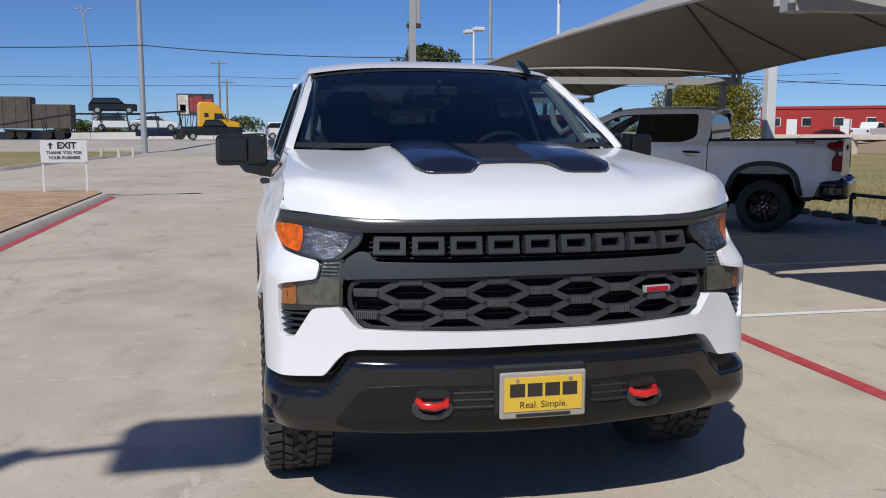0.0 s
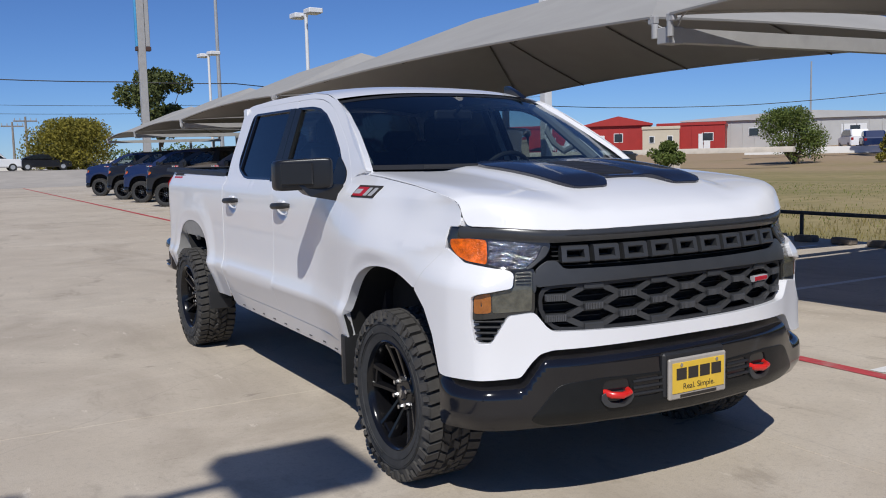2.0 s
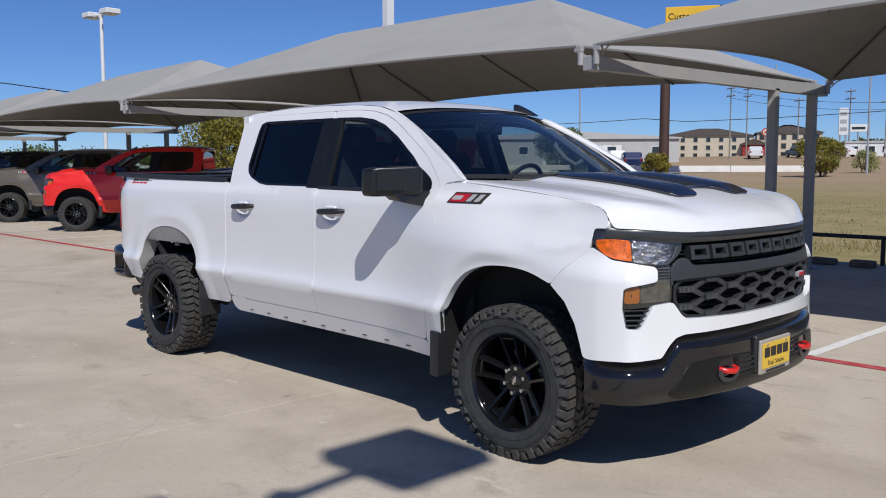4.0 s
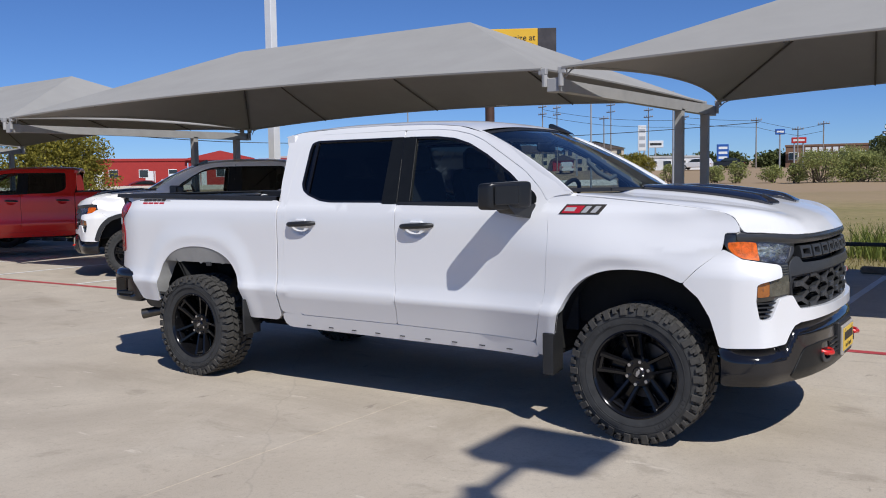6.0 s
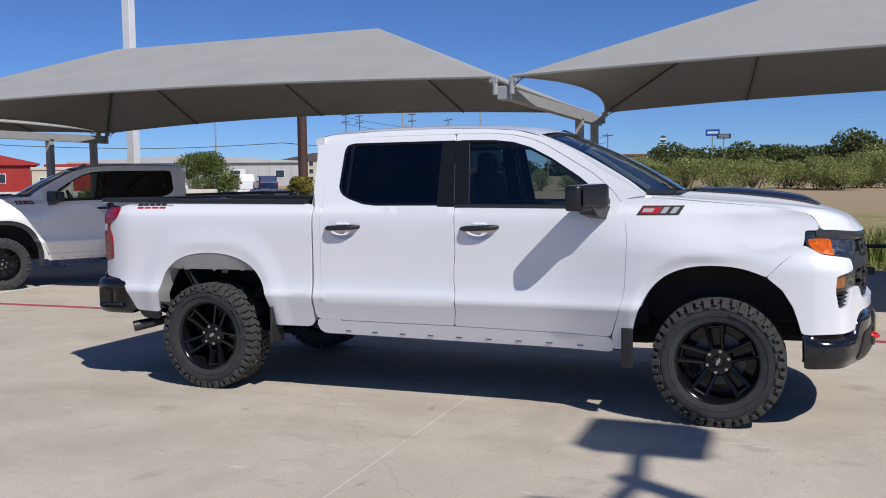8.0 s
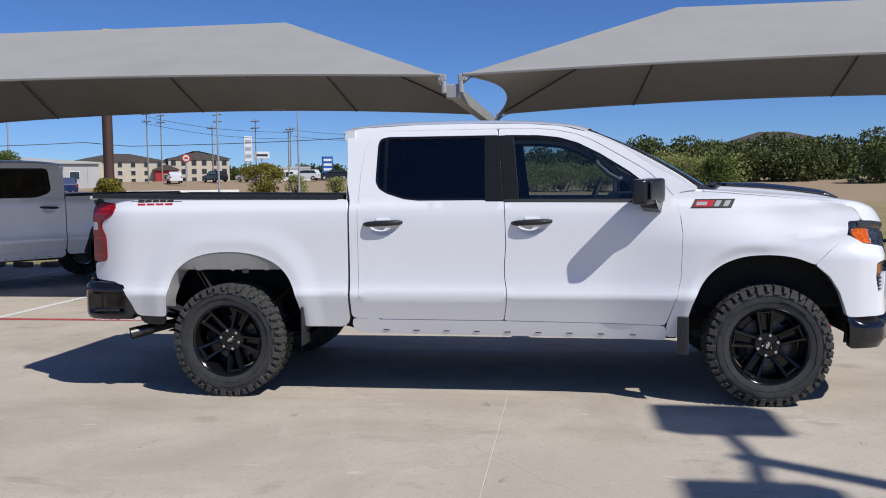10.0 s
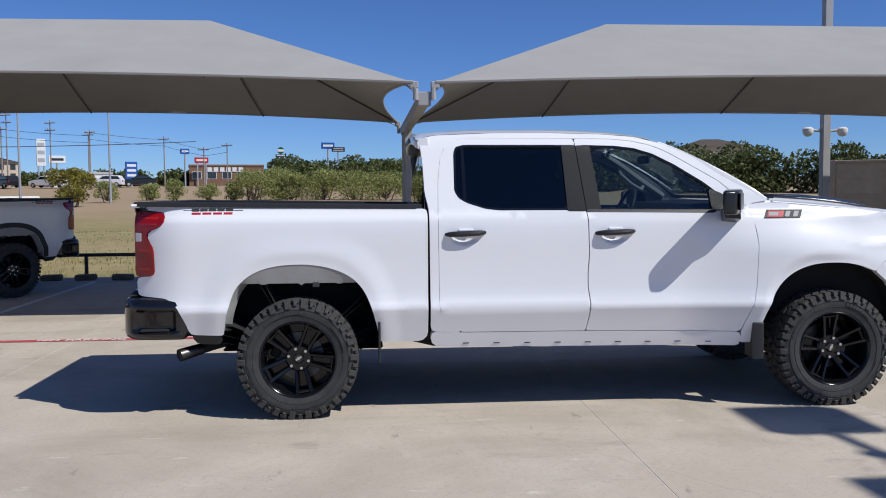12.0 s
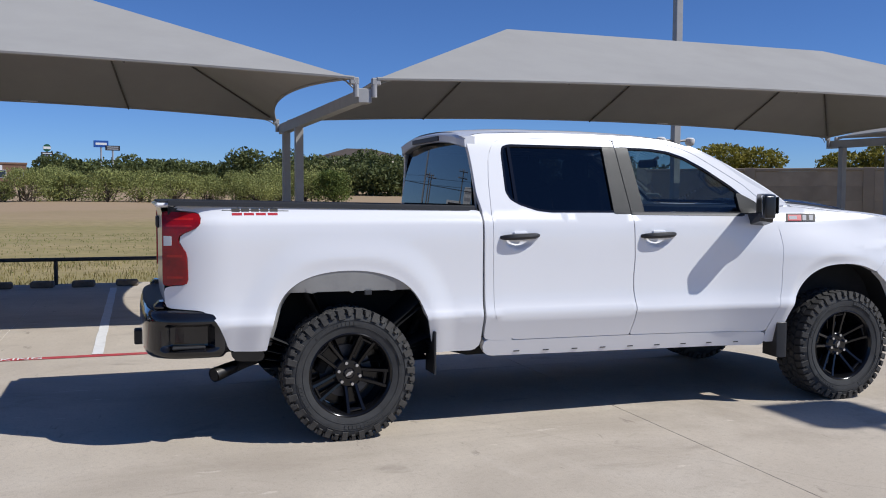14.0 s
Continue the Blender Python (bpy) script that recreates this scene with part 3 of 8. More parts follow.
def front_point(s, z, off=0.0):
    """A point of the nose at arc length s, off metres out from its skin."""
    a = abs(s)
    x, y = float(np.interp(a, _ps, _px)), float(np.interp(a, _ps, _py))
    x0, y0 = float(np.interp(a - 0.03, _ps, _px)) if a > 0.03 else -0.03 + a, float(np.interp(abs(a - 0.03), _ps, _py))
    x1, y1 = float(np.interp(a + 0.03, _ps, _px)), float(np.interp(a + 0.03, _ps, _py))
    t = Vector((x1 - x0, y1 - y0)).normalized()
    n = Vector((t.y, -t.x))
    rake = -0.045 * smooth(0.95, 1.24, z) + 0.012 * (1 - smooth(0.45, 0.75, z)) - 0.05 * (1 - smooth(0.36, 0.47, z))
    d = off + square(a, z) + rake * (1 - 0.6 * smooth(0.95, 1.2, a))
    return Vector((math.copysign(1, s) * (x + n.x * d) if s else 0.0, y + n.y * d, z))


hood_mid = hermite([-0.90, -0.87, -0.82, -0.70, -0.50, -0.30, 0.0, 0.30, 0.60], [1.20, 1.235, 1.285, 1.335, 1.375, 1.405, 1.435, 1.452, 1.462])


# the shut line between hood and fender, and the hood's front edge in plan
hood_rim = hermite([-0.62, -0.60, -0.578, -0.565, -0.542, -0.50, -0.46, -0.36, -0.28, -0.10, 0.11, 0.30, 0.46], [1.17, 1.195, 1.238, 1.272, 1.308, 1.332, 1.346, 1.362, 1.372, 1.390, 1.408, 1.425, 1.438])
hood_front = hermite([0, 0.30, 0.50, 0.65, 0.75, 0.825, 0.87, 0.90, 0.925], [-0.885, -0.873, -0.845, -0.797, -0.745, -0.685, -0.637, -0.602, -0.572])


def hood_dome(x, y):
    a = abs(x)
    hold = 0.25 + 0.75 * smooth(0.3, -0.5, y)
    lag = (plan_curve(min(a, 0.93)) - plan_y[0]) * hold
    z = hood_mid(y - lag) - 0.018 * (a / 0.85) ** 2
    back = y - hold * min(hood_front(min(a, 0.925)) + 0.580, 0.0)
    rim = hood_rim(back) + 0.014 * (1 - smooth(0.80, 0.905, a) ** 2) * smooth(-0.59, -0.53, back)
    z += (rim - z) * smooth(0.35, 0.88, a)
    dome = 0.022 * (1 - smooth(0.40, 0.52, a)) * smooth(-0.80, -0.45, y)
    return z + dome


bar_top = hermite([0, 0.30, 0.55, 0.65, 0.75, 0.84, 0.90, 0.943], [1.210, 1.209, 1.208, 1.211, 1.218, 1.227, 1.232, 1.236])


def hood_z(x, y):
    """The hood's height: its front lip comes down onto the black bar."""
    a = min(abs(x), 0.925)
    f = hood_front(a)
    drop = bar_top(a) + 0.004 - hood_dome(a, f)
    return hood_dome(x, y) + drop * (1 - smooth(-0.01, 0.11, y - f)) * (1 - smooth(0.87, 0.905, a))


def inside(p, poly):
    x, y = p
    c = False
    for i in range(len(poly)):
        (x0, y0), (x1, y1) = poly[i - 1], poly[i]
        if (y0 > y) != (y1 > y) and x < (x1 - x0) * (y - y0) / (y1 - y0) + x0:
            c = not c
    return c


def rounded(poly, step, soft=0):
    """A closed outline with its sides cut into short steps, and its corners eased soft times."""
    pts = []
    for i in range(len(poly)):
        a, b = poly[i], poly[(i + 1) % len(poly)]
        n = max(int(math.hypot(b[0] - a[0], b[1] - a[1]) / step), 1)
        pts += [(a[0] + (b[0] - a[0]) * k / n, a[1] + (b[1] - a[1]) * k / n) for k in range(n)]
    for _ in range(soft):
        pts = [((p[0] + 2 * q[0] + r[0]) / 4, (p[1] + 2 * q[1] + r[1]) / 4) for p, q, r in zip(pts[-1:] + pts[:-1], pts, pts[1:] + pts[:1])]
    return pts


def skin(name, poly, fn, holes=(), step=0.05, edge=0.03, soft=1, hole_soft=1, flange=0.03, into=None, fine=()):
    """A sheet of metal: an outline in two parameters, laid onto fn, its rims turned inwards by flange."""
    outline = rounded(poly, edge, soft)
    cuts = [rounded(h, edge, hole_soft) for h in holes]
    co, edges = [], []
    for loop in (outline, *cuts):
        n = len(co)
        co += loop
        edges += [(n + i, n + (i + 1) % len(loop)) for i in range(len(loop))]
    us, vs = [p[0] for p in outline], [p[1] for p in outline]

    def clear(p, d):
        return inside(p, outline) and not any(inside(p, c) for c in cuts) and min((p[0] - q[0]) ** 2 + (p[1] - q[1]) ** 2 for q in co[:nb]) > d * d

    nb = len(co)
    inner = []
    for box, st in ((None, step), *fine):
        u0, u1, v0, v1 = (min(us), max(us), min(vs), max(vs)) if box is None else box
        nu, nv = int((u1 - u0) / st) + 1, int((v1 - v0) / st) + 1
        for i in range(nu):
            for j in range(nv):
                p = (u0 + (i + 0.5) * (u1 - u0) / nu, v0 + (j + 0.5) * (v1 - v0) / nv)
                if box is None and any(b[0] - st / 2 < p[0] < b[1] + st / 2 and b[2] - st / 2 < p[1] < b[3] + st / 2 for b, _ in fine):
                    continue
                if clear(p, st * 0.45):
                    inner.append(p)
    v2, e2, f2, _, _, _ = delaunay_2d_cdt([Vector(p) for p in co + inner], edges, [], 0, 1e-5)
    keep = []
    for f in f2:
        c = (sum(v2[i].x for i in f) / len(f), sum(v2[i].y for i in f) / len(f))
        if inside(c, outline) and not any(inside(c, h) for h in cuts):
            keep.append(tuple(f))
    pos, nor = [], []
    for v in v2:
        p = Vector(fn(v.x, v.y))
        a, b = Vector(fn(v.x + 0.004, v.y)) - Vector(fn(v.x - 0.004, v.y)), Vector(fn(v.x, v.y + 0.004)) - Vector(fn(v.x, v.y - 0.004))
        n = a.cross(b)
        pos.append(p)
        nor.append(n.normalized() if n.length > 1e-9 else Vector((0, 0, 1)))
    if keep:
        vote = sum((pos[f[1]] - pos[f[0]]).cross(pos[f[2]] - pos[f[0]]).dot(nor[f[0]]) for f in keep)
        if vote < 0:
            keep = [f[::-1] for f in keep]
    mid = into if into is not None else None
    if mid is not None:  # the outer side faces away from `into`
        c = sum(pos, Vector()) / len(pos)
        if sum(n.dot(Vector(mid) - p) for n, p in zip(nor, pos)) > 0:
            nor = [-n for n in nor]
            keep = [f[::-1] for f in keep]
    count = {}
    for f in keep:
        for i in range(len(f)):
            e = (f[i - 1], f[i])
            count[tuple(sorted(e))] = count.get(tuple(sorted(e)), 0) + 1
    verts, faces, norms = [tuple(p) for p in pos], list(keep), list(nor)
    if flange:
        for f in keep:
            for i in range(len(f)):
                a, b = f[i - 1], f[i]
                if count[tuple(sorted((a, b)))] == 1:
                    n = len(verts)
                    d = (pos[b] - pos[a]).cross((nor[a] + nor[b]) / 2).normalized()
                    q = [pos[a], pos[b], pos[b] - nor[b] * 0.004 + d * 0.0015, pos[a] - nor[a] * 0.004 + d * 0.0015]
                    r = [q[3], q[2], pos[b] - nor[b] * flange, pos[a] - nor[a] * flange]
                    verts += [tuple(p) for p in q] + [tuple(p) for p in r]
                    m1, m2 = (d + nor[a]).normalized(), d
                    norms += [nor[a], nor[b], m1, m1, m2, m2, m2, m2]
                    faces += [(n + 1, n, n + 3, n + 2), (n + 5, n + 4, n + 7, n + 6)]
    me = bpy.data.meshes.new(name)
    me.from_pydata(verts, [], faces)
    me.polygons.foreach_set("use_smooth", [True] * len(me.polygons))
    me.normals_split_custom_set_from_vertices([tuple(n) for n in norms])
    return me


def side_fn(s, off=0.0):
    return lambda y, z: (s * (side_x(y, z) + off), y, z)


def nose_fn(off=0.0):
    return lambda s, z: front_point(s, z, off)


def mirrored(pts):
    """The right half of a symmetric outline, from the middle down the side and back, closed with its mirror image."""
    return list(pts) + [(-a, b) for a, b in reversed(pts) if abs(a) > 1e-6]


M_PAINT = material("white_car_paint", (0.765, 0.765, 0.775), 0.28, coat=0.6, spec=0.5, vary=0.01, scale=2.0, stain=0.06, stain_scale=1.2, stain_colour=(0.66, 0.64, 0.6))
M_BLACK_GLOSS = material("gloss_black", (0.008, 0.008, 0.010), 0.10, coat=0.3, vary=0.2, scale=3)
M_BLACK_MATTE = material("matte_black_plastic", (0.017, 0.0175, 0.019), 0.5, vary=0.12, scale=12, bump=0.12, bump_scale=400)
M_GREY_PLASTIC = material("grey_plastic", (0.038, 0.0395, 0.042), 0.36, vary=0.1, scale=12, bump=0.08, bump_scale=300)
M_BAR = material("grey_bar_plastic", (0.036, 0.0375, 0.040), 0.27, vary=0.1, scale=12, bump=0.04, bump_scale=300)
M_MIRROR = material("black_mirror_plastic", (0.010, 0.0105, 0.012), 0.30, vary=0.12, scale=12, bump=0.06, bump_scale=400)
# grille plastic made paler: sun glint on the ribs is put into the colour
M_RIBS_GLINT = material("ribbed_grille_inset", (0.075, 0.077, 0.082), 0.32, vary=0.15, scale=20)
M_DARK = material("underbody_black", (0.012, 0.012, 0.012), 0.9, vary=0.3, scale=5)
M_LINER = material("inner_wheelhouse_grey", (0.30, 0.295, 0.28), 0.6, vary=0.08, scale=6, stain=0.4, stain_scale=4)
M_RUBBER = material("tyre_rubber", (0.034, 0.0345, 0.035), 0.75, vary=0.3, scale=14, bump=0.25, bump_scale=220, stain=0.3, stain_scale=9, stain_colour=(0.042, 0.040, 0.037))
M_TREAD = material("dusty_tread_rubber", (0.050, 0.047, 0.043), 0.85, vary=0.25, scale=18, bump=0.3, bump_scale=160, stain=0.4, stain_scale=7, stain_colour=(0.085, 0.078, 0.068))
M_RIM = material("gloss_black_wheel", (0.006, 0.006, 0.007), 0.16, spec=0.32, coat=0.15, vary=0.15, scale=9)
M_DISC = material("brake_disc_steel", (0.10, 0.10, 0.105), 0.45, metal=1.0, vary=0.2, scale=20)
M_CHROME = material("bright_metal", (0.62, 0.62, 0.63), 0.18, metal=1.0, vary=0.05, scale=30)
M_HEX = material("plated_lug_nut", (0.62, 0.62, 0.63), 0.25, metal=1.0, vary=0.1, scale=30)
M_AMBER = material("amber_lamp_plastic", (0.62, 0.105, 0.002), 0.2, coat=0.15, spec=0.3, vary=0.45, scale=38, bump=0.5, bump_scale=110)
M_AMBER_DIM = material("smoked_amber_plastic", (0.30, 0.10, 0.015), 0.25, coat=0.6, vary=0.2, scale=45, bump=0.3, bump_scale=110)
M_REFLECTOR = material("lamp_reflector", (0.25, 0.255, 0.27), 0.10, metal=1.0, vary=0.9, scale=40, bump=1.0, bump_scale=65)
M_SMOKE = material("smoked_lamp_lens", (0.022, 0.022, 0.020), 0.10, coat=0.7, vary=0.3, scale=14)
M_TAIL = material("red_lamp_lens", (0.27, 0.003, 0.004), 0.16, coat=0.25, vary=0.35, scale=9, bump=0.25, bump_scale=120)
M_CLEAR_SMOKE = material("smoky_clear_lens", (0.13, 0.125, 0.095), 0.12, metal=0.4, coat=0.7, vary=0.3, scale=30, bump=0.4, bump_scale=90)
M_EXHAUST = material("dull_exhaust_steel", (0.11, 0.105, 0.10), 0.4, metal=1.0, vary=0.2, scale=15)
M_TAIL_BAR = material("bright_red_lamp_bar", (0.42, 0.012, 0.012), 0.2, coat=0.25, vary=0.2, scale=30)
M_BLACK_SATIN = material("satin_black_plastic", (0.009, 0.0098, 0.010), 0.36, spec=0.3, vary=0.15, scale=12, bump=0.1, bump_scale=400)
M_BRAKE = material("smoked_brake_lens", (0.030, 0.004, 0.005), 0.4, spec=0.3, vary=0.2, scale=20)
M_HOOK = material("red_painted_steel", (0.62, 0.018, 0.012), 0.3, coat=0.4, vary=0.08, scale=20)
M_SEAT = material("black_seat_cloth", (0.018, 0.018, 0.020), 0.85, vary=0.2, scale=30, bump=0.2, bump_scale=300)
M_TRIM_GREY = material("grey_headliner", (0.22, 0.22, 0.215), 0.9, vary=0.05, scale=20)
M_PLATE_YELLOW = material("yellow_plate", (0.72, 0.47, 0.045), 0.45, vary=0.06, scale=18)
M_PLATE_FRAME = material("tan_grey_plate_frame", (0.36, 0.33, 0.29), 0.4, vary=0.06, scale=30)
M_PRINT = material("black_print", (0.03, 0.025, 0.02), 0.6)
M_BADGE_RED = material("badge_red", (0.42, 0.015, 0.03), 0.45, spec=0.3)
M_BADGE_SILVER = material("badge_silver", (0.36, 0.36, 0.37), 0.55, spec=0.3)
M_NAVY_DECAL = material("navy_black_hood_paint", (0.012, 0.014, 0.024), 0.16, coat=0.5, vary=0.15, scale=4)
M_STICKER = material("white_sticker", (0.7, 0.71, 0.7), 0.6)
G_SHIELD = glass("windshield_glass", (0.62, 0.70, 0.70), mirror=0.14)
G_FRONT = glass("front_door_glass", (0.58, 0.66, 0.66))
G_TINT = glass("tinted_glass", (0.035, 0.04, 0.045), mirror=0.07)


def text_mesh(name, body, size, depth, mat, bold=0.0):
    """Lettering in the built-in font, as a mesh in the x-y plane, centred."""
    cu = bpy.data.curves.new(name, "FONT")
    cu.offset = bold
    cu.body, cu.size, cu.extrude, cu.align_x, cu.align_y = body, size, depth, "CENTER", "CENTER"
    ob = bpy.data.objects.new(name, cu)
    scene.collection.objects.link(ob)
    bpy.context.view_layer.update()
    me = bpy.data.meshes.new_from_object(ob.evaluated_get(bpy.context.evaluated_depsgraph_get()))
    bpy.data.objects.remove(ob)
    bpy.data.curves.remove(cu)
    me.name = name
    me.materials.clear()
    me.materials.append(mat)
    return me


def eased(pts, times=2):
    """An open line with its inner corners cut."""
    for _ in range(times):
        out = [pts[0]]
        for a, b in zip(pts, pts[1:]):
            out += [(0.75 * a[0] + 0.25 * b[0], 0.75 * a[1] + 0.25 * b[1]), (0.25 * a[0] + 0.75 * b[0], 0.25 * a[1] + 0.75 * b[1])]
        pts = out + [pts[-1]]
    return pts


ARCH_F = eased([(0.545, 0.47), (0.528, 0.58), (0.495, 0.70), (0.432, 0.84), (0.335, 0.943), (0.195, 1.003), (0.03, 1.018), (-0.14, 1.004), (-0.28, 0.95)])
ARCH_F2 = eased([(-0.28, 0.95), (-0.372, 0.875), (-0.437, 0.77), (-0.470, 0.67), (-0.486, 0.61)])
ARCH_R = eased([(4.245, 0.565), (4.23, 0.66), (4.20, 0.78), (4.16, 0.89), (4.06, 0.98), (3.92, 1.03), (3.74, 1.045), (3.57, 1.03), (3.41, 0.975), (3.31, 0.885), (3.25, 0.76), (3.215, 0.62), (3.19, 0.50)])
B_LINE = [(1.762, 0.552), (1.742, 0.66), (1.738, 0.76), (1.752, 0.86), (1.752, 0.96), (1.742, 1.08), (1.750, 1.34), (1.775, 1.60), (1.805, 1.893)]
DOOR_F_EDGE = [(1.805, 1.893), (1.55, 1.890), (1.40, 1.876), (1.26, 1.845), (1.15, 1.80), (0.98, 1.70), (0.80, 1.592), (0.665, 1.475), (0.605, 1.39), (0.578, 1.30), (0.563, 1.15), (0.575, 0.86), (0.60, 0.74), (0.67, 0.535), (0.70, 0.532)]
DOOR_R_EDGE = [(2.63, 0.558), (2.68, 0.585), (2.76, 0.665), (2.785, 0.74), (2.790, 1.35), (2.782, 1.60), (2.762, 1.76), (2.72, 1.850), (2.66, 1.885), (2.60, 1.893)]
WIN_R = [(1.772, 1.392), (1.80, 1.848), (2.60, 1.850), (2.655, 1.835), (2.668, 1.79), (2.672, 1.53), (2.645, 1.48), (2.585, 1.445), (2.46, 1.405), (2.36, 1.394)]
WIN_F = [(1.728, 1.390), (1.770, 1.848), (1.52, 1.842), (1.38, 1.825), (1.25, 1.785), (1.10, 1.708), (0.90, 1.580), (0.795, 1.495), (0.770, 1.41), (0.80, 1.382)]


def inset_poly(poly, d):
    """An outline drawn in by d (simple shapes)."""
    area = sum(a[0] * b[1] - b[0] * a[1] for a, b in zip(poly, poly[1:] + poly[:1]))
    s = 1 if area > 0 else -1
    out = []
    for i in range(len(poly)):
        p, q, r = Vector(poly[i - 1]), Vector(poly[i]), Vector(poly[(i + 1) % len(poly)])
        a, b = (q - p).normalized(), (r - q).normalized()
        n = Vector((-(a.y + b.y), a.x + b.x)) * s
        n = n.normalized() if n.length > 1e-6 else Vector((-a.y, a.x)) * s
        k = max(math.sqrt(max((1 + a.dot(b)) / 2, 0.09)), 0.3)
        out.append((q.x + n.x * d / k, q.y + n.y * d / k))
    return out


def band(name, poly, fn, w, **kw):
    """A frame of width w along the inside of an outline."""
    return skin(name, poly, fn, holes=[inset_poly(poly, w)], **kw)


def tread_block(f, ang, x, w, l, r0, r1, skew=0.0, taper=0.85):
    """One rubber block on the tread, its top face smaller than its foot."""
    vs = []
    for r, k in ((r0, 1.0), (r1, taper)):
        for du, dl in ((-1, -1), (1, -1), (1, 1), (-1, 1)):
            a = ang + (dl * l / 2 * k + skew * du * w / 2) / r1
            vs.append((x + du * w / 2 * k, r * math.sin(a), r * math.cos(a)))
    f.add(vs, [(3, 2, 1, 0), (4, 5, 6, 7), (0, 1, 5, 4), (1, 2, 6, 5), (2, 3, 7, 6), (3, 0, 4, 7)])


def wheel_meshes():
    """Tyre, rim, nuts and cap about the x axis, outer side at +x."""
    tyre, tread = Form(), Form()
    prof = [(0.252, 0.118), (0.262, 0.128), (0.285, 0.134), (0.325, 0.141), (0.350, 0.139), (0.372, 0.130), (0.385, 0.112), (0.389, 0.06), (0.390, 0.0)]
    prof = prof + [(r, -h) for r, h in reversed(prof[:-1])]
    tyre.lathe(prof, 72)
    rr = random.Random(5)
    n = 44
    for i in range(n):
        a = 2 * math.pi * i / n
        for s in (-1, 1):
            o = 0.5 if s > 0 else 0.15
            b = a + o * 2 * math.pi / n
            tread_block(tread, b, s * 0.102, 0.066, 0.047 if i % 2 else 0.043, 0.384, 0.4055, 0.14 * s, 0.90)
            # lugs that reach down the shoulder
            w = 0.034 if i % 2 else 0.020
            rb = 0.352 if i % 2 else 0.370
            vs = []
            for rad, h in ((0.401, 0.1365), (rb, 0.1475)):
                for d in (-1, 1):
                    vs.append((s * h, rad * math.sin(b + d * w / 2 / rad), rad * math.cos(b + d * w / 2 / rad)))
            for rad, h in ((0.392, 0.112), (rb - 0.004, 0.134)):
                for d in (-1.2, 1.2):
                    vs.append((s * h, rad * math.sin(b + d * w / 2 / rad), rad * math.cos(b + d * w / 2 / rad)))
            tread.add(vs, [(0, 1, 3, 2), (4, 5, 1, 0), (2, 3, 7, 6), (0, 2, 6, 4), (1, 5, 7, 3)])
            tread_block(tread, a + (o + 0.30) * 2 * math.pi / n, s * 0.046, 0.038, 0.046, 0.384, 0.4055, -0.55 * s + rr.uniform(-.12, .12), 0.88)
        tread_block(tread, a + 0.1, 0.010 * (1 if i % 2 else -1), 0.034, 0.043, 0.384, 0.4055, 0.6 * (1 if i % 2 else -1), 0.88)
    # raised rings and worn-looking lettering strips on the side wall
    for rad in (0.300, 0.340):
        tyre.lathe([(rad - 0.003, 0.132), (rad, 0.1435 if rad > 0.32 else 0.1395), (rad + 0.003, 0.132)], 72)
    for start, count in ((0.35, 8), (2.0, 11), (3.55, 8), (5.1, 11)):
        for i in range(count):
            a = start + 0.078 * i
            vs = []
            for h in (0.134, 0.1435):
                for rad, d in ((0.309, -0.011), (0.309, 0.011), (0.331, 0.011), (0.331, -0.011)):
                    vs.append((h, rad * math.sin(a + d / rad), rad * math.cos(a + d / rad)))
            tyre.add(vs, [(4, 5, 6, 7), (0, 1, 5, 4), (1, 2, 6, 5), (2, 3, 7, 6), (3, 0, 4, 7)])
    rim = Form()
    rim.lathe([(0.256, 0.120), (0.262, 0.127), (0.255, 0.131), (0.247, 0.125), (0.240, 0.112), (0.234, 0.06), (0.220, -0.10), (0.256, -0.12)], 72)
    rim.lathe([(0.0, 0.062), (0.055, 0.062), (0.080, 0.060), (0.092, 0.050), (0.094, 0.020), (0.0, 0.0)], 40)
    rim.lathe([(0.0, -0.045), (0.222, -0.05)], 48)

    def bar(m, stations):
        """A spoke's arm through (across, out, top, foot, half width) stations, its upper edges chamfered."""
        rings = []
        for u, r, h0, h1, w in stations:
            rings += [(h0 - 0.010, u + w, r), (h0, u + w * 0.6, r), (h0, u - w * 0.6, r), (h0 - 0.010, u - w, r), (h1, u - w, r), (h1, u + w, r)]
        k = len(stations)
        rim.add(rings, [(6 * j + q, 6 * j + (q + 1) % 6, 6 * j + 6 + (q + 1) % 6, 6 * j + 6 + q) for j in range(k - 1) for q in range(6)] + [tuple(range(6)), tuple(6 * (k - 1) + q for q in range(6))[::-1]], m)

    for i in range(5):
        turn = Matrix.Rotation(-2 * math.pi * i / 5, 4, "X")
        for s in (-1, 1):
            bar(turn, [(s * 0.031, 0.070, 0.058, 0.010, 0.0125), (s * 0.036, 0.13, 0.074, 0.030, 0.0125), (s * 0.043, 0.195, 0.094, 0.045, 0.013), (s * 0.050, 0.243, 0.112, 0.060, 0.016)])
        # the pocket's end across the tips, and its recessed floor
        rim.box(0.055, -0.046, 0.216, 0.100, 0.046, 0.236, turn, 0.006)
        rim.box(-0.01, -0.034, 0.080, 0.012, 0.034, 0.222, turn, 0.003)
    nut = Form().cyl((0.055, 0, 0), (0.082, 0, 0), 0.0130, 0.0105, n=6)
    cap = Form().lathe([(0.0, 0.074), (0.028, 0.072), (0.036, 0.064), (0.037, 0.05)], 28)
    mark = Form()
    R = Matrix(((0, 0, 1, 0), (1, 0, 0, 0), (0, 1, 0, 0), (0, 0, 0, 1))) @ pose(0, 0, 0, 0, 0, 60)
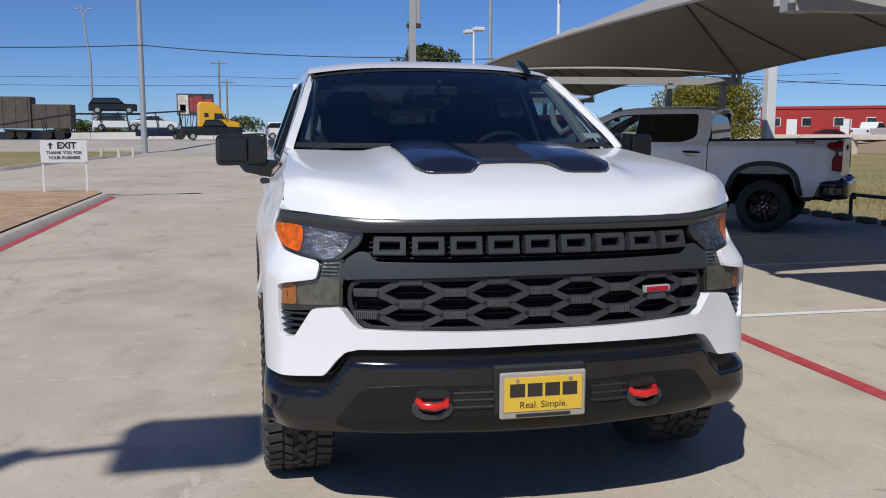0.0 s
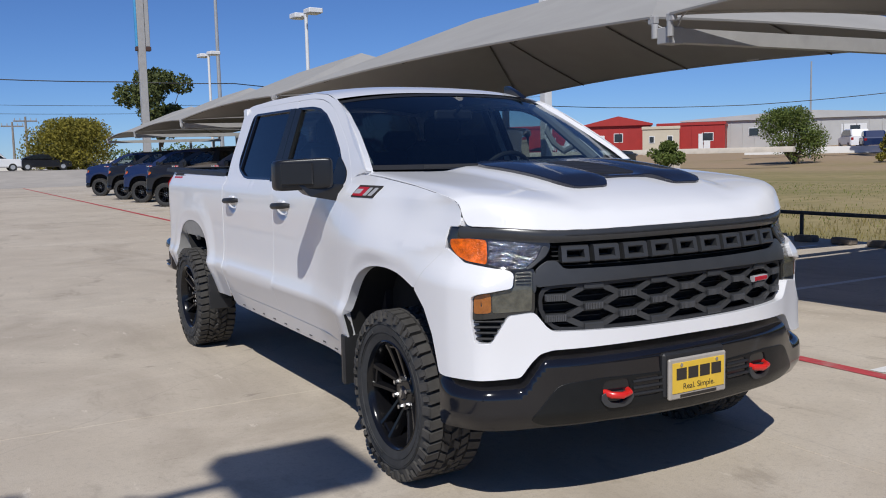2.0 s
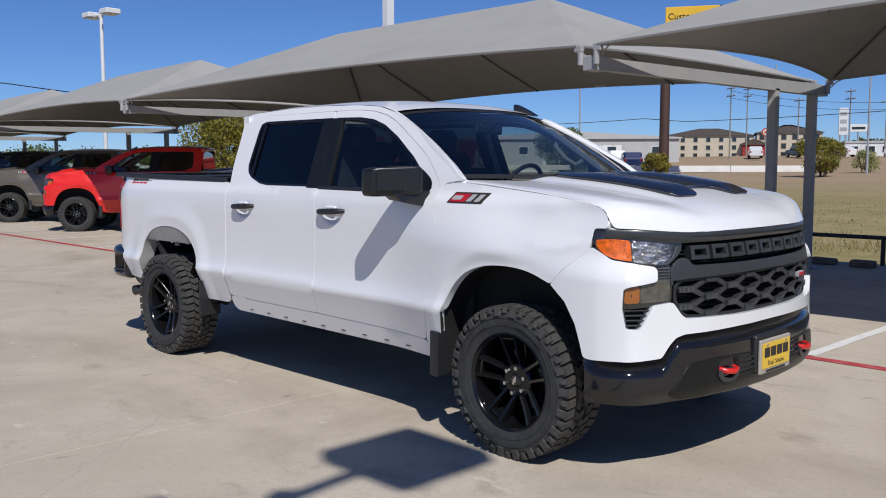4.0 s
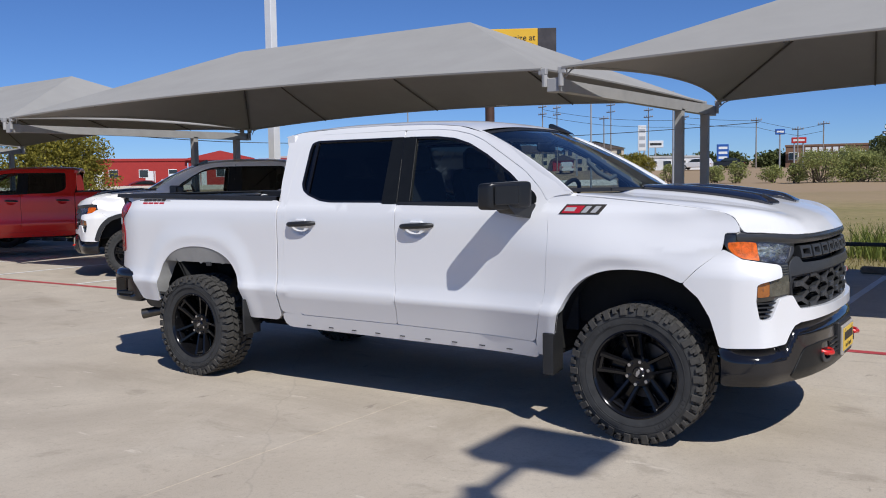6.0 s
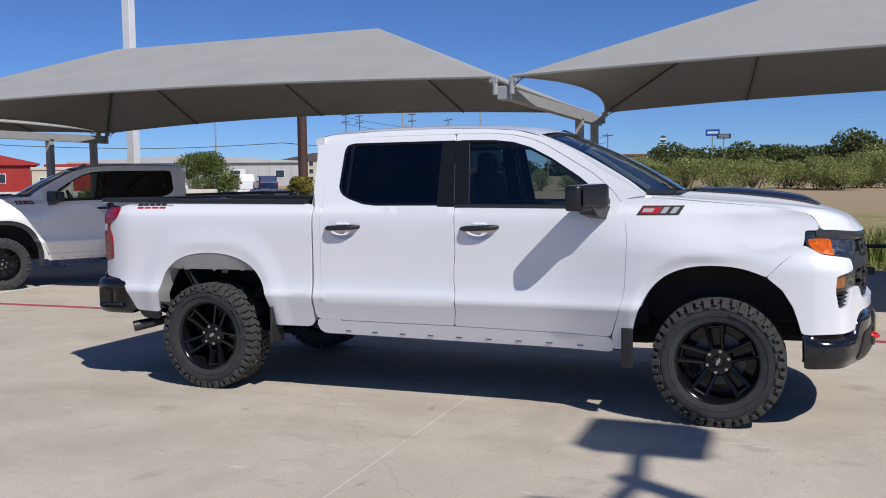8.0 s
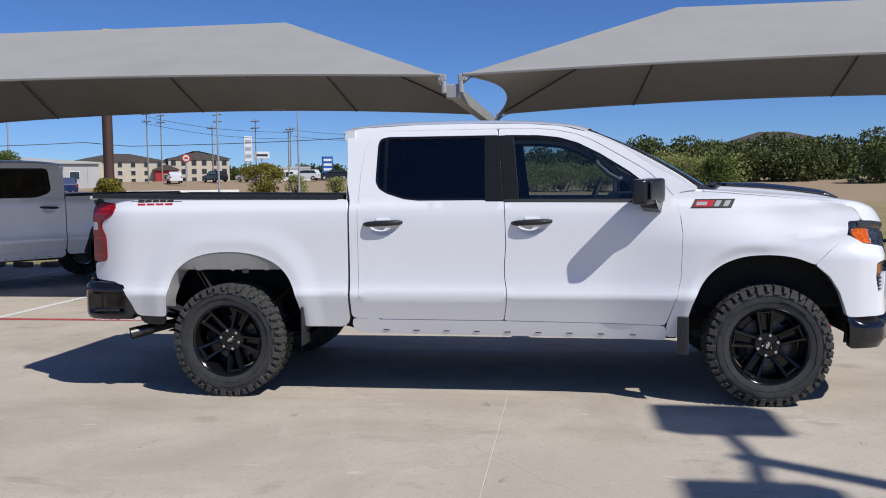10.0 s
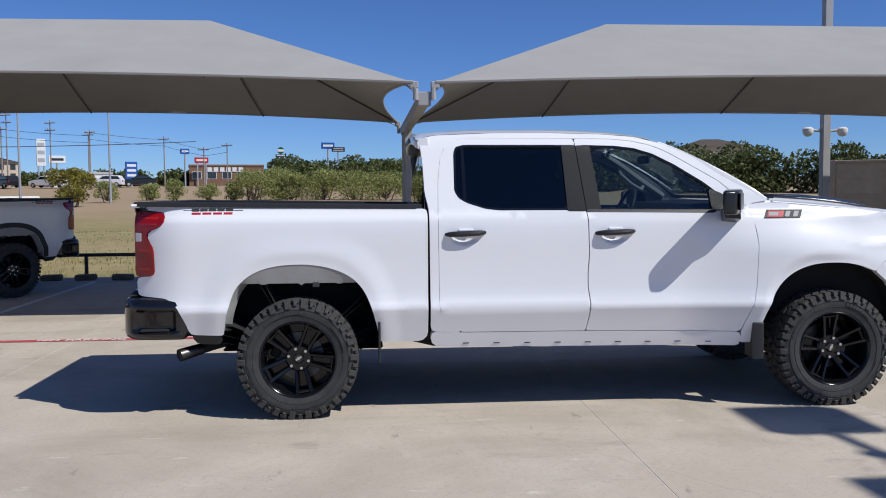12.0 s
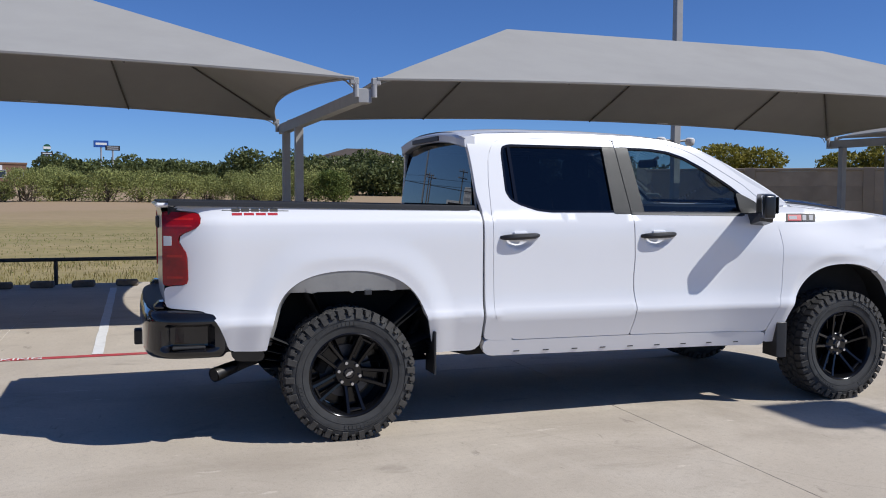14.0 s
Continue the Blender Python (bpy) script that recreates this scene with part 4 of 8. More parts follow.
    mark.prism([(-0.024, -0.006), (-0.008, -0.006), (-0.008, -0.010), (0.010, -0.010), (0.010, -0.006), (0.024, -0.006), (0.022, 0.006), (0.008, 0.006), (0.008, 0.010), (-0.010, 0.010), (-0.010, 0.006), (-0.022, 0.006)], 0.070, 0.076, R)
    disc = Form().lathe([(0.05, -0.03), (0.165, -0.03), (0.165, -0.052), (0.05, -0.052)], 40, close=True)
    caliper = Form().box(-0.075, -0.19, -0.08, 0.0, -0.12, 0.08, c=0.012)
    return tyre.mesh("tyre", 30), rim.mesh("rim", 32), tread.mesh("tread", 0), nut.mesh("lug_nut"), cap.mesh("centre_cap"), mark.mesh("cap_mark"), disc.mesh("brake_disc"), caliper.mesh("brake_caliper")


WHEEL = wheel_meshes()


def add_wheels(truck):
    for yw in (0.0, 3.745):
        for s in (-1, 1):
            w = part("wheel", WHEEL[0], M_RUBBER, truck, "knobbly all-terrain tyre on a gloss black rim")
            rim = part("rim", WHEEL[1], M_RIM, w)
            tagged(part("tread", WHEEL[2], M_TREAD, w), kind="stuff")
            for i in range(6):
                a = 2 * math.pi * i / 6 + 0.3
                part("lug_nut", WHEEL[3], M_HEX, w).matrix_basis = pose(0, 0.068 * math.sin(a), 0.068 * math.cos(a))
            for me, mat in zip(WHEEL[4:], (M_BLACK_GLOSS, M_HEX, M_DISC, M_DARK)):
                part(me.name, me, mat, w)
            w.matrix_basis = pose(s * 0.858, yw, 0.404, 6 if yw == 0 else -27, 0, 0 if s > 0 else 180)


def nose_box(f, x0, z0, x1, z1, o0, o1, c=0.004):
    """A small raised bar on the nose between two offsets from its skin."""
    n = max(int(abs(x1 - x0) / 0.08), 1)
    xs = [x0 + (x1 - x0) * i / n for i in range(n + 1)]
    vs, k = [], 8
    for x in xs:
        s = s_x(x)
        for z, o in ((z0, o0), (z0, o1 - c), (z0 + c, o1), (z1 - c, o1), (z1, o1 - c), (z1, o0)):
            vs.append(front_point(s, z, o))
    k = 6
    fs = [(k * i + j, k * i + (j + 1) % k, k * i + k + (j + 1) % k, k * i + k + j) for i in range(n) for j in range(k)]
    fs += [tuple(range(k))[::-1], tuple(k * n + j for j in range(k))]
    f.add(vs, fs)


HOOD_EDGE = [(side_x(y, hood_rim(y)) - 0.0035, y) for y in (-0.565, -0.552, -0.535, -0.50, -0.45, -0.36, -0.24, -0.10, 0.10, 0.28, 0.42)]
FENDER_TOP = [(y, hood_rim(y) - 0.001) for y in (-0.571, -0.562, -0.550, -0.533, -0.50, -0.45, -0.36, -0.24, -0.10, 0.10, 0.28, 0.42)]


def build_truck(plate=True):
    T = thing("pickup_truck", "white crew-cab pickup truck with black trim and off-road tyres on concrete", "truck", "pickup trucks on the lot")
    # -- side panels, right (-1) and left (1)
    for s in (-1, 1):
        fn = side_fn(s)
        inner = (0, 1.7, 0.9)
        # fender with the top edge along the hood
        fender = [(0.66, 0.450), (0.55, 0.452)] + ARCH_F[1:] + [(-0.36, 1.035), (-0.446, 1.103), (-0.484, 1.132), (-0.493, 1.18), (-0.492, 1.231), (-0.520, 1.233), (-0.572, 1.234)] + FENDER_TOP + [
                  (0.50, 1.434), (0.585, 1.422), (0.606, 1.394), (0.588, 1.34), (0.568, 1.25), (0.560, 1.15), (0.572, 0.86), (0.597, 0.74), (0.660, 0.54)]
        part("fender", skin("fender", fender, fn, into=inner, flange=0.05, step=0.024, edge=0.014), M_PAINT, T)
        part("door_jamb", skin("door_jamb", [(0.650, 1.36), (0.560, 1.355), (0.540, 1.415), (0.600, 1.440), (0.650, 1.43)], side_fn(s, -0.006), into=inner, flange=0.01), M_PAINT, T)
        # front door
        df = inset_poly(B_LINE + DOOR_F_EDGE[1:], 0.0008)
        door = part("front_door", skin("front_door", df, fn, holes=[WIN_F], into=inner, edge=0.015, fine=(((1.44, 1.69, 1.14, 1.27), 0.014),)), M_PAINT, T)
        dr = inset_poly([(1.766, 0.552)] + DOOR_R_EDGE + [(1.811, 1.893), (1.781, 1.60), (1.756, 1.34), (1.748, 1.08), (1.758, 0.96), (1.758, 0.86), (1.744, 0.76), (1.748, 0.66)], 0.0008)
        rear = part("rear_door", skin("rear_door", dr, fn, holes=[WIN_R], into=inner, edge=0.015, fine=(((2.48, 2.73, 1.14, 1.27), 0.014),)), M_PAINT, T)
        # glass, black trim and pillar covers
        part("window_pane", skin("window_pane", [(1.655, 1.385), (1.70, 1.85), (1.52, 1.846), (1.38, 1.83), (1.25, 1.79), (1.10, 1.713), (0.90, 1.585), (0.79, 1.495), (0.765, 1.41), (0.80, 1.378)], side_fn(s, -0.014), step=0.1, edge=0.06, flange=0, into=inner), G_FRONT, door)
        part("window_pane", skin("window_pane", [(1.885, 1.385), (1.897, 1.853), (2.60, 1.854), (2.66, 1.84), (2.675, 1.79), (2.678, 1.53), (2.65, 1.475), (2.585, 1.44), (2.46, 1.40)], side_fn(s, -0.014), step=0.1, edge=0.06, flange=0, into=inner), G_TINT, rear)
        part("window_trim", band("window_trim", WIN_F, side_fn(s, 0.002), 0.013, step=0.03, edge=0.015, into=inner, flange=0.02), M_BLACK_GLOSS, door)
        part("window_trim", band("window_trim", WIN_R, side_fn(s, 0.002), 0.013, step=0.03, edge=0.015, into=inner, flange=0.02), M_BLACK_GLOSS, rear)
        part("pillar_cover", skin("pillar_cover", [(1.7540, 1.382), (1.652, 1.382), (1.70, 1.842), (1.7995, 1.846)], side_fn(s, 0.004), into=inner, flange=0.025, edge=0.012), M_BLACK_SATIN, door)
        part("pillar_cover", skin("pillar_cover", [(1.7600, 1.382), (1.890, 1.384), (1.902, 1.846), (1.8065, 1.846)], side_fn(s, 0.004), into=inner, flange=0.025, edge=0.012), M_BLACK_SATIN, rear)
        # black strip laid in to darken the gap between the two covers
        part("pillar_seal", skin("pillar_seal", [(1.73, 1.37), (1.785, 1.37), (1.83, 1.865), (1.775, 1.865)], side_fn(s, -0.006), into=inner, flange=0.01), M_DARK, T)
        part("quarter_bar", skin("quarter_bar", [(2.592, 1.44), (2.612, 1.45), (2.618, 1.85), (2.598, 1.85)], side_fn(s, 0.0), into=inner, flange=0.02), M_BLACK_GLOSS, rear)
        part("belt_strip", skin("belt_strip", [(1.765, 1.378), (0.83, 1.368), (0.825, 1.390), (1.765, 1.398)], side_fn(s, 0.006), into=inner, flange=0.02, step=0.08), M_BLACK_MATTE, door)
        # sail panel at the mirror's foot
        part("mirror_base", skin("mirror_base", [(0.865, 1.385), (0.70, 1.375), (0.675, 1.40), (0.70, 1.455), (0.79, 1.505), (0.875, 1.54)], side_fn(s, 0.004), into=inner), M_BLACK_SATIN, door)
        for yh, d in ((1.565, door), (2.605, rear)):
            h = Form()
            xs = side_x(yh + 0.11, 1.235)
            pts, rs = [], []
            for i in range(13):
                u = -1 + 2 * i / 12
                pts.append((s * (xs + 0.040 * (1 - abs(u) ** 3.5) - 0.004), yh + 0.135 * u, 1.238 - 0.006 * u))
                rs.append(0.020 * (1 - 0.45 * abs(u) ** 6))
            h.tube(pts, rs, 10)
            part("door_handle", h, M_BLACK_MATTE, d)
            part("key_cover", Form().box(s * (xs - 0.012), yh - 0.05, 1.250, s * (xs + 0.014), yh + 0.05, 1.270, c=0.006), M_PAINT, d)
        # cab shell round the doors
        outer = [(0.44, 1.452), (0.55, 1.535), (0.79, 1.675), (1.0, 1.785), (1.16, 1.852), (1.36, 1.905), (1.6, 1.925), (2.0, 1.936), (2.4, 1.934), (2.80, 1.918), (2.905, 1.895),
                 (2.885, 1.70), (2.878, 1.52), (2.850, 1.40), (2.845, 0.52), (0.66, 0.495), (0.66, 0.40), (0.50, 0.40)]
        ring = [(0.44, 1.452)] + outer[1:14] + [(2.845, 0.567)] + [(2.64, 0.552)]
        back_edge = [(y + 0.003, z + 0.002) for y, z in DOOR_R_EDGE]
        roof_edge = [(1.805, 1.8965)] + [(y - 0.002, z + 0.0035) for y, z in DOOR_F_EDGE[1:9]]
        part("cab_shell", skin("cab_shell", ring + back_edge + roof_edge + [(0.598, 1.428)], fn, into=inner, flange=0.04), M_PAINT, T)
        rock = [(2.845, 0.562), (2.845, 0.474), (2.80, 0.452), (0.66, 0.426), (0.664, 0.526), (0.70, 0.5275), (1.765, 0.547), (2.635, 0.5525)]
        r = part("rocker", skin("rocker", rock, fn, into=inner, flange=0.06), M_PAINT, T)
        for i in range(9):
            yy = 0.86 + 0.215 * i
            zs = 0.457 + 0.011 * (yy - 0.86)
            xo = side_x(yy, zs)
            part("drain_slot", Form().box(s * (xo + 0.0005), yy, zs - 0.003, s * (xo + 0.003), yy + 0.042, zs + 0.004), M_GREY_PLASTIC, r)
        # bed side with its taillight notch
        bed = [(2.864, 1.408), (4.755, 1.438), (4.785, 1.415), (4.62, 1.398), (4.612, 1.330), (4.648, 1.298), (4.738, 1.262), (4.746, 1.222), (4.696, 1.165), (4.690, 0.972), (4.828, 0.958), (4.820, 0.836), (4.61, 0.822), (4.535, 0.755), (4.485, 0.64), (4.465, 0.572)] + ARCH_R + [(2.90, 0.498), (2.866, 0.53)]
        b = part("bed_side", skin("bed_side", bed, fn, into=(0, 3.8, 0.8), flange=0.05, fine=(((3.02, 4.46, 0.50, 1.22), 0.026),)), M_PAINT, T)
        part("rail_cap", Form().grid(lambda u, v: (s * ([0.875, 0.872, 0.862, 0.80, 0.78, 0.78][round(v * 5)] - (0.05 * max(u - 0.9, 0) * 10) ** 2 * 0.2), 2.90 + 1.90 * u, 1.409 + 0.030 * u + [-0.004, 0.022, 0.030, 0.030, 0.022, -0.05][round(v * 5)]), 24, 5), M_BLACK_MATTE, T)
        tail = [(4.834, 1.402), (4.626, 1.392), (4.618, 1.333), (4.655, 1.302), (4.745, 1.264), (4.753, 1.220), (4.703, 1.163), (4.697, 0.978), (4.834, 0.966)]
        tl = part("taillight", skin("taillight", tail, side_fn(s, 0.010), into=(0, 3.8, 1.1), flange=0.05, step=0.04, edge=0.02), M_TAIL, T, "red taillight with a waisted outline")
        part("reversing_lens", skin("reversing_lens", [(4.826, 1.258), (4.785, 1.256), (4.785, 1.204), (4.826, 1.202)], side_fn(s, 0.014), into=(0, 3.8, 1.1), flange=0.01, edge=0.02, soft=0), M_STICKER, tl)
        for z0, z1, ya in ((1.352, 1.366, 4.66), (1.312, 1.322, 4.67), (1.135, 1.148, 4.725), (1.01, 1.022, 4.72)):
            part("lamp_bar", skin("lamp_bar", [(4.81, z1), (ya, z1), (ya + 0.004, z0), (4.81, z0)], side_fn(s, 0.0125), into=(0, 3.8, 1.1), flange=0.006, edge=0.03, soft=0), M_TAIL_BAR, tl)
        part("lower_valance", skin("lower_valance", [(4.462, 0.568), (4.25, 0.560), (4.262, 0.500), (4.43, 0.505)], side_fn(s, -0.012), into=(0, 3.8, 0.6)), M_BLACK_MATTE, T)
        part("valance_end", skin("valance_end", [(3.0, 0.56), (2.90, 0.56), (2.885, 0.50), (2.98, 0.49)], side_fn(s, -0.03), into=(0, 3.8, 0.6)), M_BLACK_MATTE, T)
        # wheel housings
        for arch, yc, deep in (([(0.545, 0.40)] + ARCH_F + ARCH_F2[1:] + [(-0.49, 0.42)], 0.03, 0.50), ([(4.25, 0.45)] + ARCH_R + [(3.19, 0.45)], 3.73, 0.55)):
            lin = Form()
            arch = rounded(arch, 0.05)[: None]
            arch = [p for p in arch if p[1] > 0.43]
            arch.sort(key=lambda p: -math.atan2(p[1] - 0.42, p[0] - yc))
            vs = []
            for y, z in arch:
                q = (yc + (y - yc) * 1.03, 0.42 + (z - 0.42) * 1.03)
                vs += [(s * (side_x(y, z) - 0.012), y, z), (s * (side_x(y, z) - 0.06), q[0], q[1]), (s * deep, q[0], q[1])]
            k = len(arch)
            lin.add(vs, [(3 * i + j, 3 * i + j + 1, 3 * i + 3 + j + 1, 3 * i + 3 + j) for i in range(k - 1) for j in range(2)])
            lin.add([v for v in vs[2::3]], [tuple(range(k))])
            part("wheel_housing", lin, M_DARK, T)
        arc = [p for p in rounded(ARCH_R, 0.02) if p[1] > 0.905]
        arc.sort()
        lip = Form()
        vs = []
        for i, (y, z) in enumerate(arc):
            dip = 0.014 * max(0.0, 1 - min(abs(y - k) for k in (3.46, 3.72, 3.98)) / 0.020)
            vs += [(s * (side_x(y, z) - 0.004), y, z - 0.001), (s * (side_x(y, z) - 0.024), y, min(z - 0.003, 0.912 - dip))]
        lip.add(vs, [(2 * i, 2 * i + 1, 2 * i + 3, 2 * i + 2) for i in range(len(arc) - 1)])
        part("wheelhouse_panel", lip, M_LINER, T)
        # the housing's pale inner lip behind the wheel
        rear_arc = sorted((p for p in rounded(ARCH_R, 0.02) if p[1] > 0.60 and p[0] > 3.9), key=lambda p: p[1])
        strip = Form()
        strip.add([q for y, z in rear_arc for q in ((s * (side_x(y, z) - 0.006), y - 0.001, z - 0.001), (s * (side_x(y, z) - 0.10), y - 0.035, z - 0.02))], [(2 * i, 2 * i + 1, 2 * i + 3, 2 * i + 2) for i in range(len(rear_arc) - 1)])
        part("wheelhouse_lip", strip, M_LINER, T)
        part("harness_clip", Form().box(s * 0.90, 3.60, 0.885, s * 0.925, 3.645, 0.918, c=0.004), M_GREY_PLASTIC, T)
        # mud flaps
        part("mud_flap", Form().prism([(s * 0.80, 0.548), (s * 0.985, 0.520), (s * 0.990, 0.540), (s * 0.975, 0.596), (s * 0.80, 0.575)], 0.345, 0.60, c=0.006), M_BLACK_MATTE, T)
        part("mud_flap", Form().box(s * 0.79, 3.190, 0.37, s * 0.965, 3.206, 0.645, c=0.004), M_BLACK_MATTE, T)
        # mirror: housing, arm, glass
        hv = Form()

        def shell_pt(u, v):
            a, b = 2 * math.pi * u, math.pi * (v - 0.5)
            ce = lambda t, e: math.copysign(abs(t) ** e, t)
            x = ce(math.cos(b), 0.20) * ce(math.cos(a), 0.26)
            yy = ce(math.cos(b), 0.20) * ce(math.sin(a), 0.42)
            z = ce(math.sin(b), 0.26)
            zz = 1.448 + 0.082 * z - 0.012 * (x * 0.5 + 0.5)
            return (s * (1.076 + 0.130 * x), 0.798 + 0.058 * yy * (1 - 0.12 * x) + 0.072 * x, zz)

        hv.grid(shell_pt, 40, 20)
        mir = part("side_mirror", hv, M_MIRROR, T, "black two-piece door mirror", sharp=60)
        arm = Form()
        arm.add([(s * 0.895, 0.81, 1.385), (s * 0.895, 0.68, 1.385), (s * 0.895, 0.69, 1.29), (s * 0.895, 0.80, 1.30),
                 (s * 1.12, 0.88, 1.40), (s * 1.12, 0.76, 1.40), (s * 1.06, 0.73, 1.325), (s * 1.06, 0.84, 1.335)],
                [(0, 1, 2, 3), (4, 7, 6, 5), (0, 4, 5, 1), (1, 5, 6, 2), (2, 6, 7, 3), (3, 7, 4, 0)])
        part("mirror_arm", arm, M_MIRROR, mir)
        turned = pose(s * 1.085, 0.796, 1.447, 0, 0, s * 30)
        part("mirror_glass", Form().box(-0.11, 0.042, -0.066, 0.11, 0.0535, 0.066, turned, 0.003), M_CHROME, mir)
        part("mirror_inset", Form().box(-0.09, -0.060, -0.060, 0.075, -0.046, 0.058, turned, 0.008), M_MIRROR, mir)
        # badges as plain coloured shapes
        ba = part("fender_badge", skin("fender_badge", [(0.505, 1.328), (0.47, 1.384), (0.212, 1.384), (0.245, 1.328)], side_fn(s, 0.006), into=(0, 0.3, 1.2), flange=0.008, soft=0), M_PRINT, T)
        part("badge_bar", skin("badge_bar", [(0.485, 1.335), (0.462, 1.376), (0.345, 1.376), (0.372, 1.335)], side_fn(s, 0.010), into=(0, 0.3, 1.2), flange=0.006, soft=0), M_BADGE_RED, ba)
        for y0 in (0.345, 0.285):
            part("badge_bar", skin("badge_bar", [(y0 + 0.012, 1.338), (y0 - 0.012, 1.374), (y0 - 0.045, 1.374), (y0 - 0.018, 1.338)], side_fn(s, 0.010), into=(0, 0.3, 1.2), flange=0.006, soft=0), M_BADGE_SILVER, ba)
        part("badge_bar", skin("badge_bar", [(0.470, 1.346), (0.462, 1.366), (0.395, 1.366), (0.405, 1.346)], side_fn(s, 0.0125), into=(0, 0.3, 1.2), flange=0.004, soft=0), M_BADGE_SILVER, ba)
        bb = part("bed_badge", skin("bed_badge", [(4.495, 1.4125), (4.105, 1.4075), (4.105, 1.4035), (4.495, 1.4085)], side_fn(s, 0.004), into=(0, 3.8, 1.2), flange=0.004, soft=0), M_PRINT, T)
        for i in range(5):
            y0 = 4.44 - 0.056 * i
            part("badge_bar", skin("badge_bar", [(y0, 1.402), (y0, 1.420), (y0 - 0.046, 1.420), (y0 - 0.046, 1.402)], side_fn(s, 0.005), into=(0, 3.8, 1.2), flange=0.005, soft=0, step=0.03), M_PRINT, bb)
        for i in range(4):
            y0 = 4.44 - 0.070 * i
            part("badge_bar", skin("badge_bar", [(y0, 1.380), (y0, 1.394), (y0 - 0.058, 1.394), (y0 - 0.058, 1.380)], side_fn(s, 0.005), into=(0, 3.8, 1.2), flange=0.005, soft=0, step=0.03), M_BADGE_RED, bb)

    # -- roof, glass, hood
    roof_top = hermite([1.10, 1.16, 1.26, 1.36, 1.6, 2.0, 2.4, 2.80, 2.92], [1.895, 1.915, 1.940, 1.955, 1.977, 1.990, 1.990, 1.972, 1.958])
    roof_side = hermite([0.44, 0.55, 0.79, 1.0, 1.16, 1.36, 1.6, 2.0, 2.4, 2.80, 2.905], [1.452, 1.535, 1.675, 1.785, 1.852, 1.905, 1.925, 1.936, 1.934, 1.918, 1.895])

    def roof_pt(u, v):
        x = 2 * u - 1
        yc = 1.13 + (2.93 - 1.13) * v
        y = yc + 0.07 * x * x * (1 - smooth(0, 0.3, v)) - 0.03 * x * x * smooth(0.85, 1, v)
        zs = roof_side(y) + 0.001
        xe = side_x(y, min(zs, 1.935))
        z = zs + (roof_top(y) - zs) * (1 - abs(x) ** 2.6)
        return (x * xe, y, z)

    part("roof", Form().grid(roof_pt, 28, 36), M_PAINT, T, sharp=60)
    part("roof_lining", Form().grid(lambda u, v: (lambda p: (p[0] * 0.95, p[1], p[2] - 0.055))(roof_pt(u, 0.09 + 0.86 * v)), 12, 12), M_TRIM_GREY, T)

    def shield_pt(u, v, d=0.0):
        x = 2 * u - 1
        base = Vector((x * 0.862, 0.25 + 0.27 * abs(x) ** 2.2, 1.447 + 0.010 * abs(x)))
        q = roof_pt(u, 0.0)
        top = Vector((q[0] * 0.985, q[1], q[2] - 0.004 - 0.01 * abs(x)))
        p = base.lerp(top, v)
        bow = 0.030 * math.sin(math.pi * v)
        return (p.x, p.y - bow * 0.55 + d, p.z + bow * 0.75 - d * 0.3)

    part("windshield", Form().grid(lambda u, v: shield_pt(u, v), 24, 16), G_SHIELD, T, sharp=0).visible_shadow = True
    frit = Form()
    for u0, u1, v0, v1 in ((0.0, 0.016, 0, 1), (0.984, 1.0, 0, 1), (0, 1, 0.955, 1.0), (0, 1, 0, 0.05)):
        frit.grid(lambda u, v: shield_pt(u0 + (u1 - u0) * u, v0 + (v1 - v0) * v, -0.004), 12, 12)
    part("windshield_trim", frit, M_BLACK_MATTE, T)
    for s in (-1, 1):  # posts beside the glass
        post = Form()

        def post_pt(u, v):
            a, b = Vector(shield_pt(0.0 if s < 0 else 1.0, v)), None
            y = 0.44 + (1.20 - 0.44) * v
            z = roof_side(y)
            b = Vector((s * side_x(y, z), y, z))
            return a.lerp(b, u) + Vector((0, -0.012 * math.sin(math.pi * u), 0.012 * math.sin(math.pi * u)))

        part("windshield_post", post.grid(post_pt, 6, 18), M_PAINT, T, sharp=60)
    hood_poly = mirrored([(x, hood_front(x)) for x in (0, 0.15, 0.30, 0.40, 0.50, 0.58, 0.65, 0.70, 0.75, 0.79, 0.825, 0.85, 0.87, 0.89, 0.905)] + HOOD_EDGE + [(0.62, 0.33), (0.40, 0.25), (0.20, 0.215), (0, 0.205)])
    hood = part("hood", skin("hood", hood_poly, lambda x, y: (x, y + 0.005 * smooth(-0.3, -0.7, y), hood_z(x, y)), into=(0, 0, 0.8), flange=0.03, step=0.03, edge=0.012,
                             fine=((( 0.72, 0.93, -0.74, -0.42), 0.014), ((-0.93, -0.72, -0.74, -0.42), 0.014))), M_PAINT, T)
    scoop_out = mirrored([(0, -0.47), (0.13, -0.48), (0.19, -0.61), (0.37, -0.60), (0.41, -0.52), (0.415, 0.05), (0.385, 0.19), (0.20, 0.225), (0, 0.215)])

    def scoop_pt(x, y):
        lobe = math.exp(-(((abs(x) - 0.27) / 0.13) ** 4))
        return (x, y, hood_z(x, y) + 0.012 + 0.026 * lobe * smooth(-0.62, -0.50, y) * (1 - 0.5 * smooth(-0.1, 0.25, y)))

    scoop = part("hood_scoop", skin("hood_scoop", scoop_out, scoop_pt, into=(0, 0, 0.8), flange=0.04, step=0.035), M_NAVY_DECAL, hood, "navy-black raised hood insert")
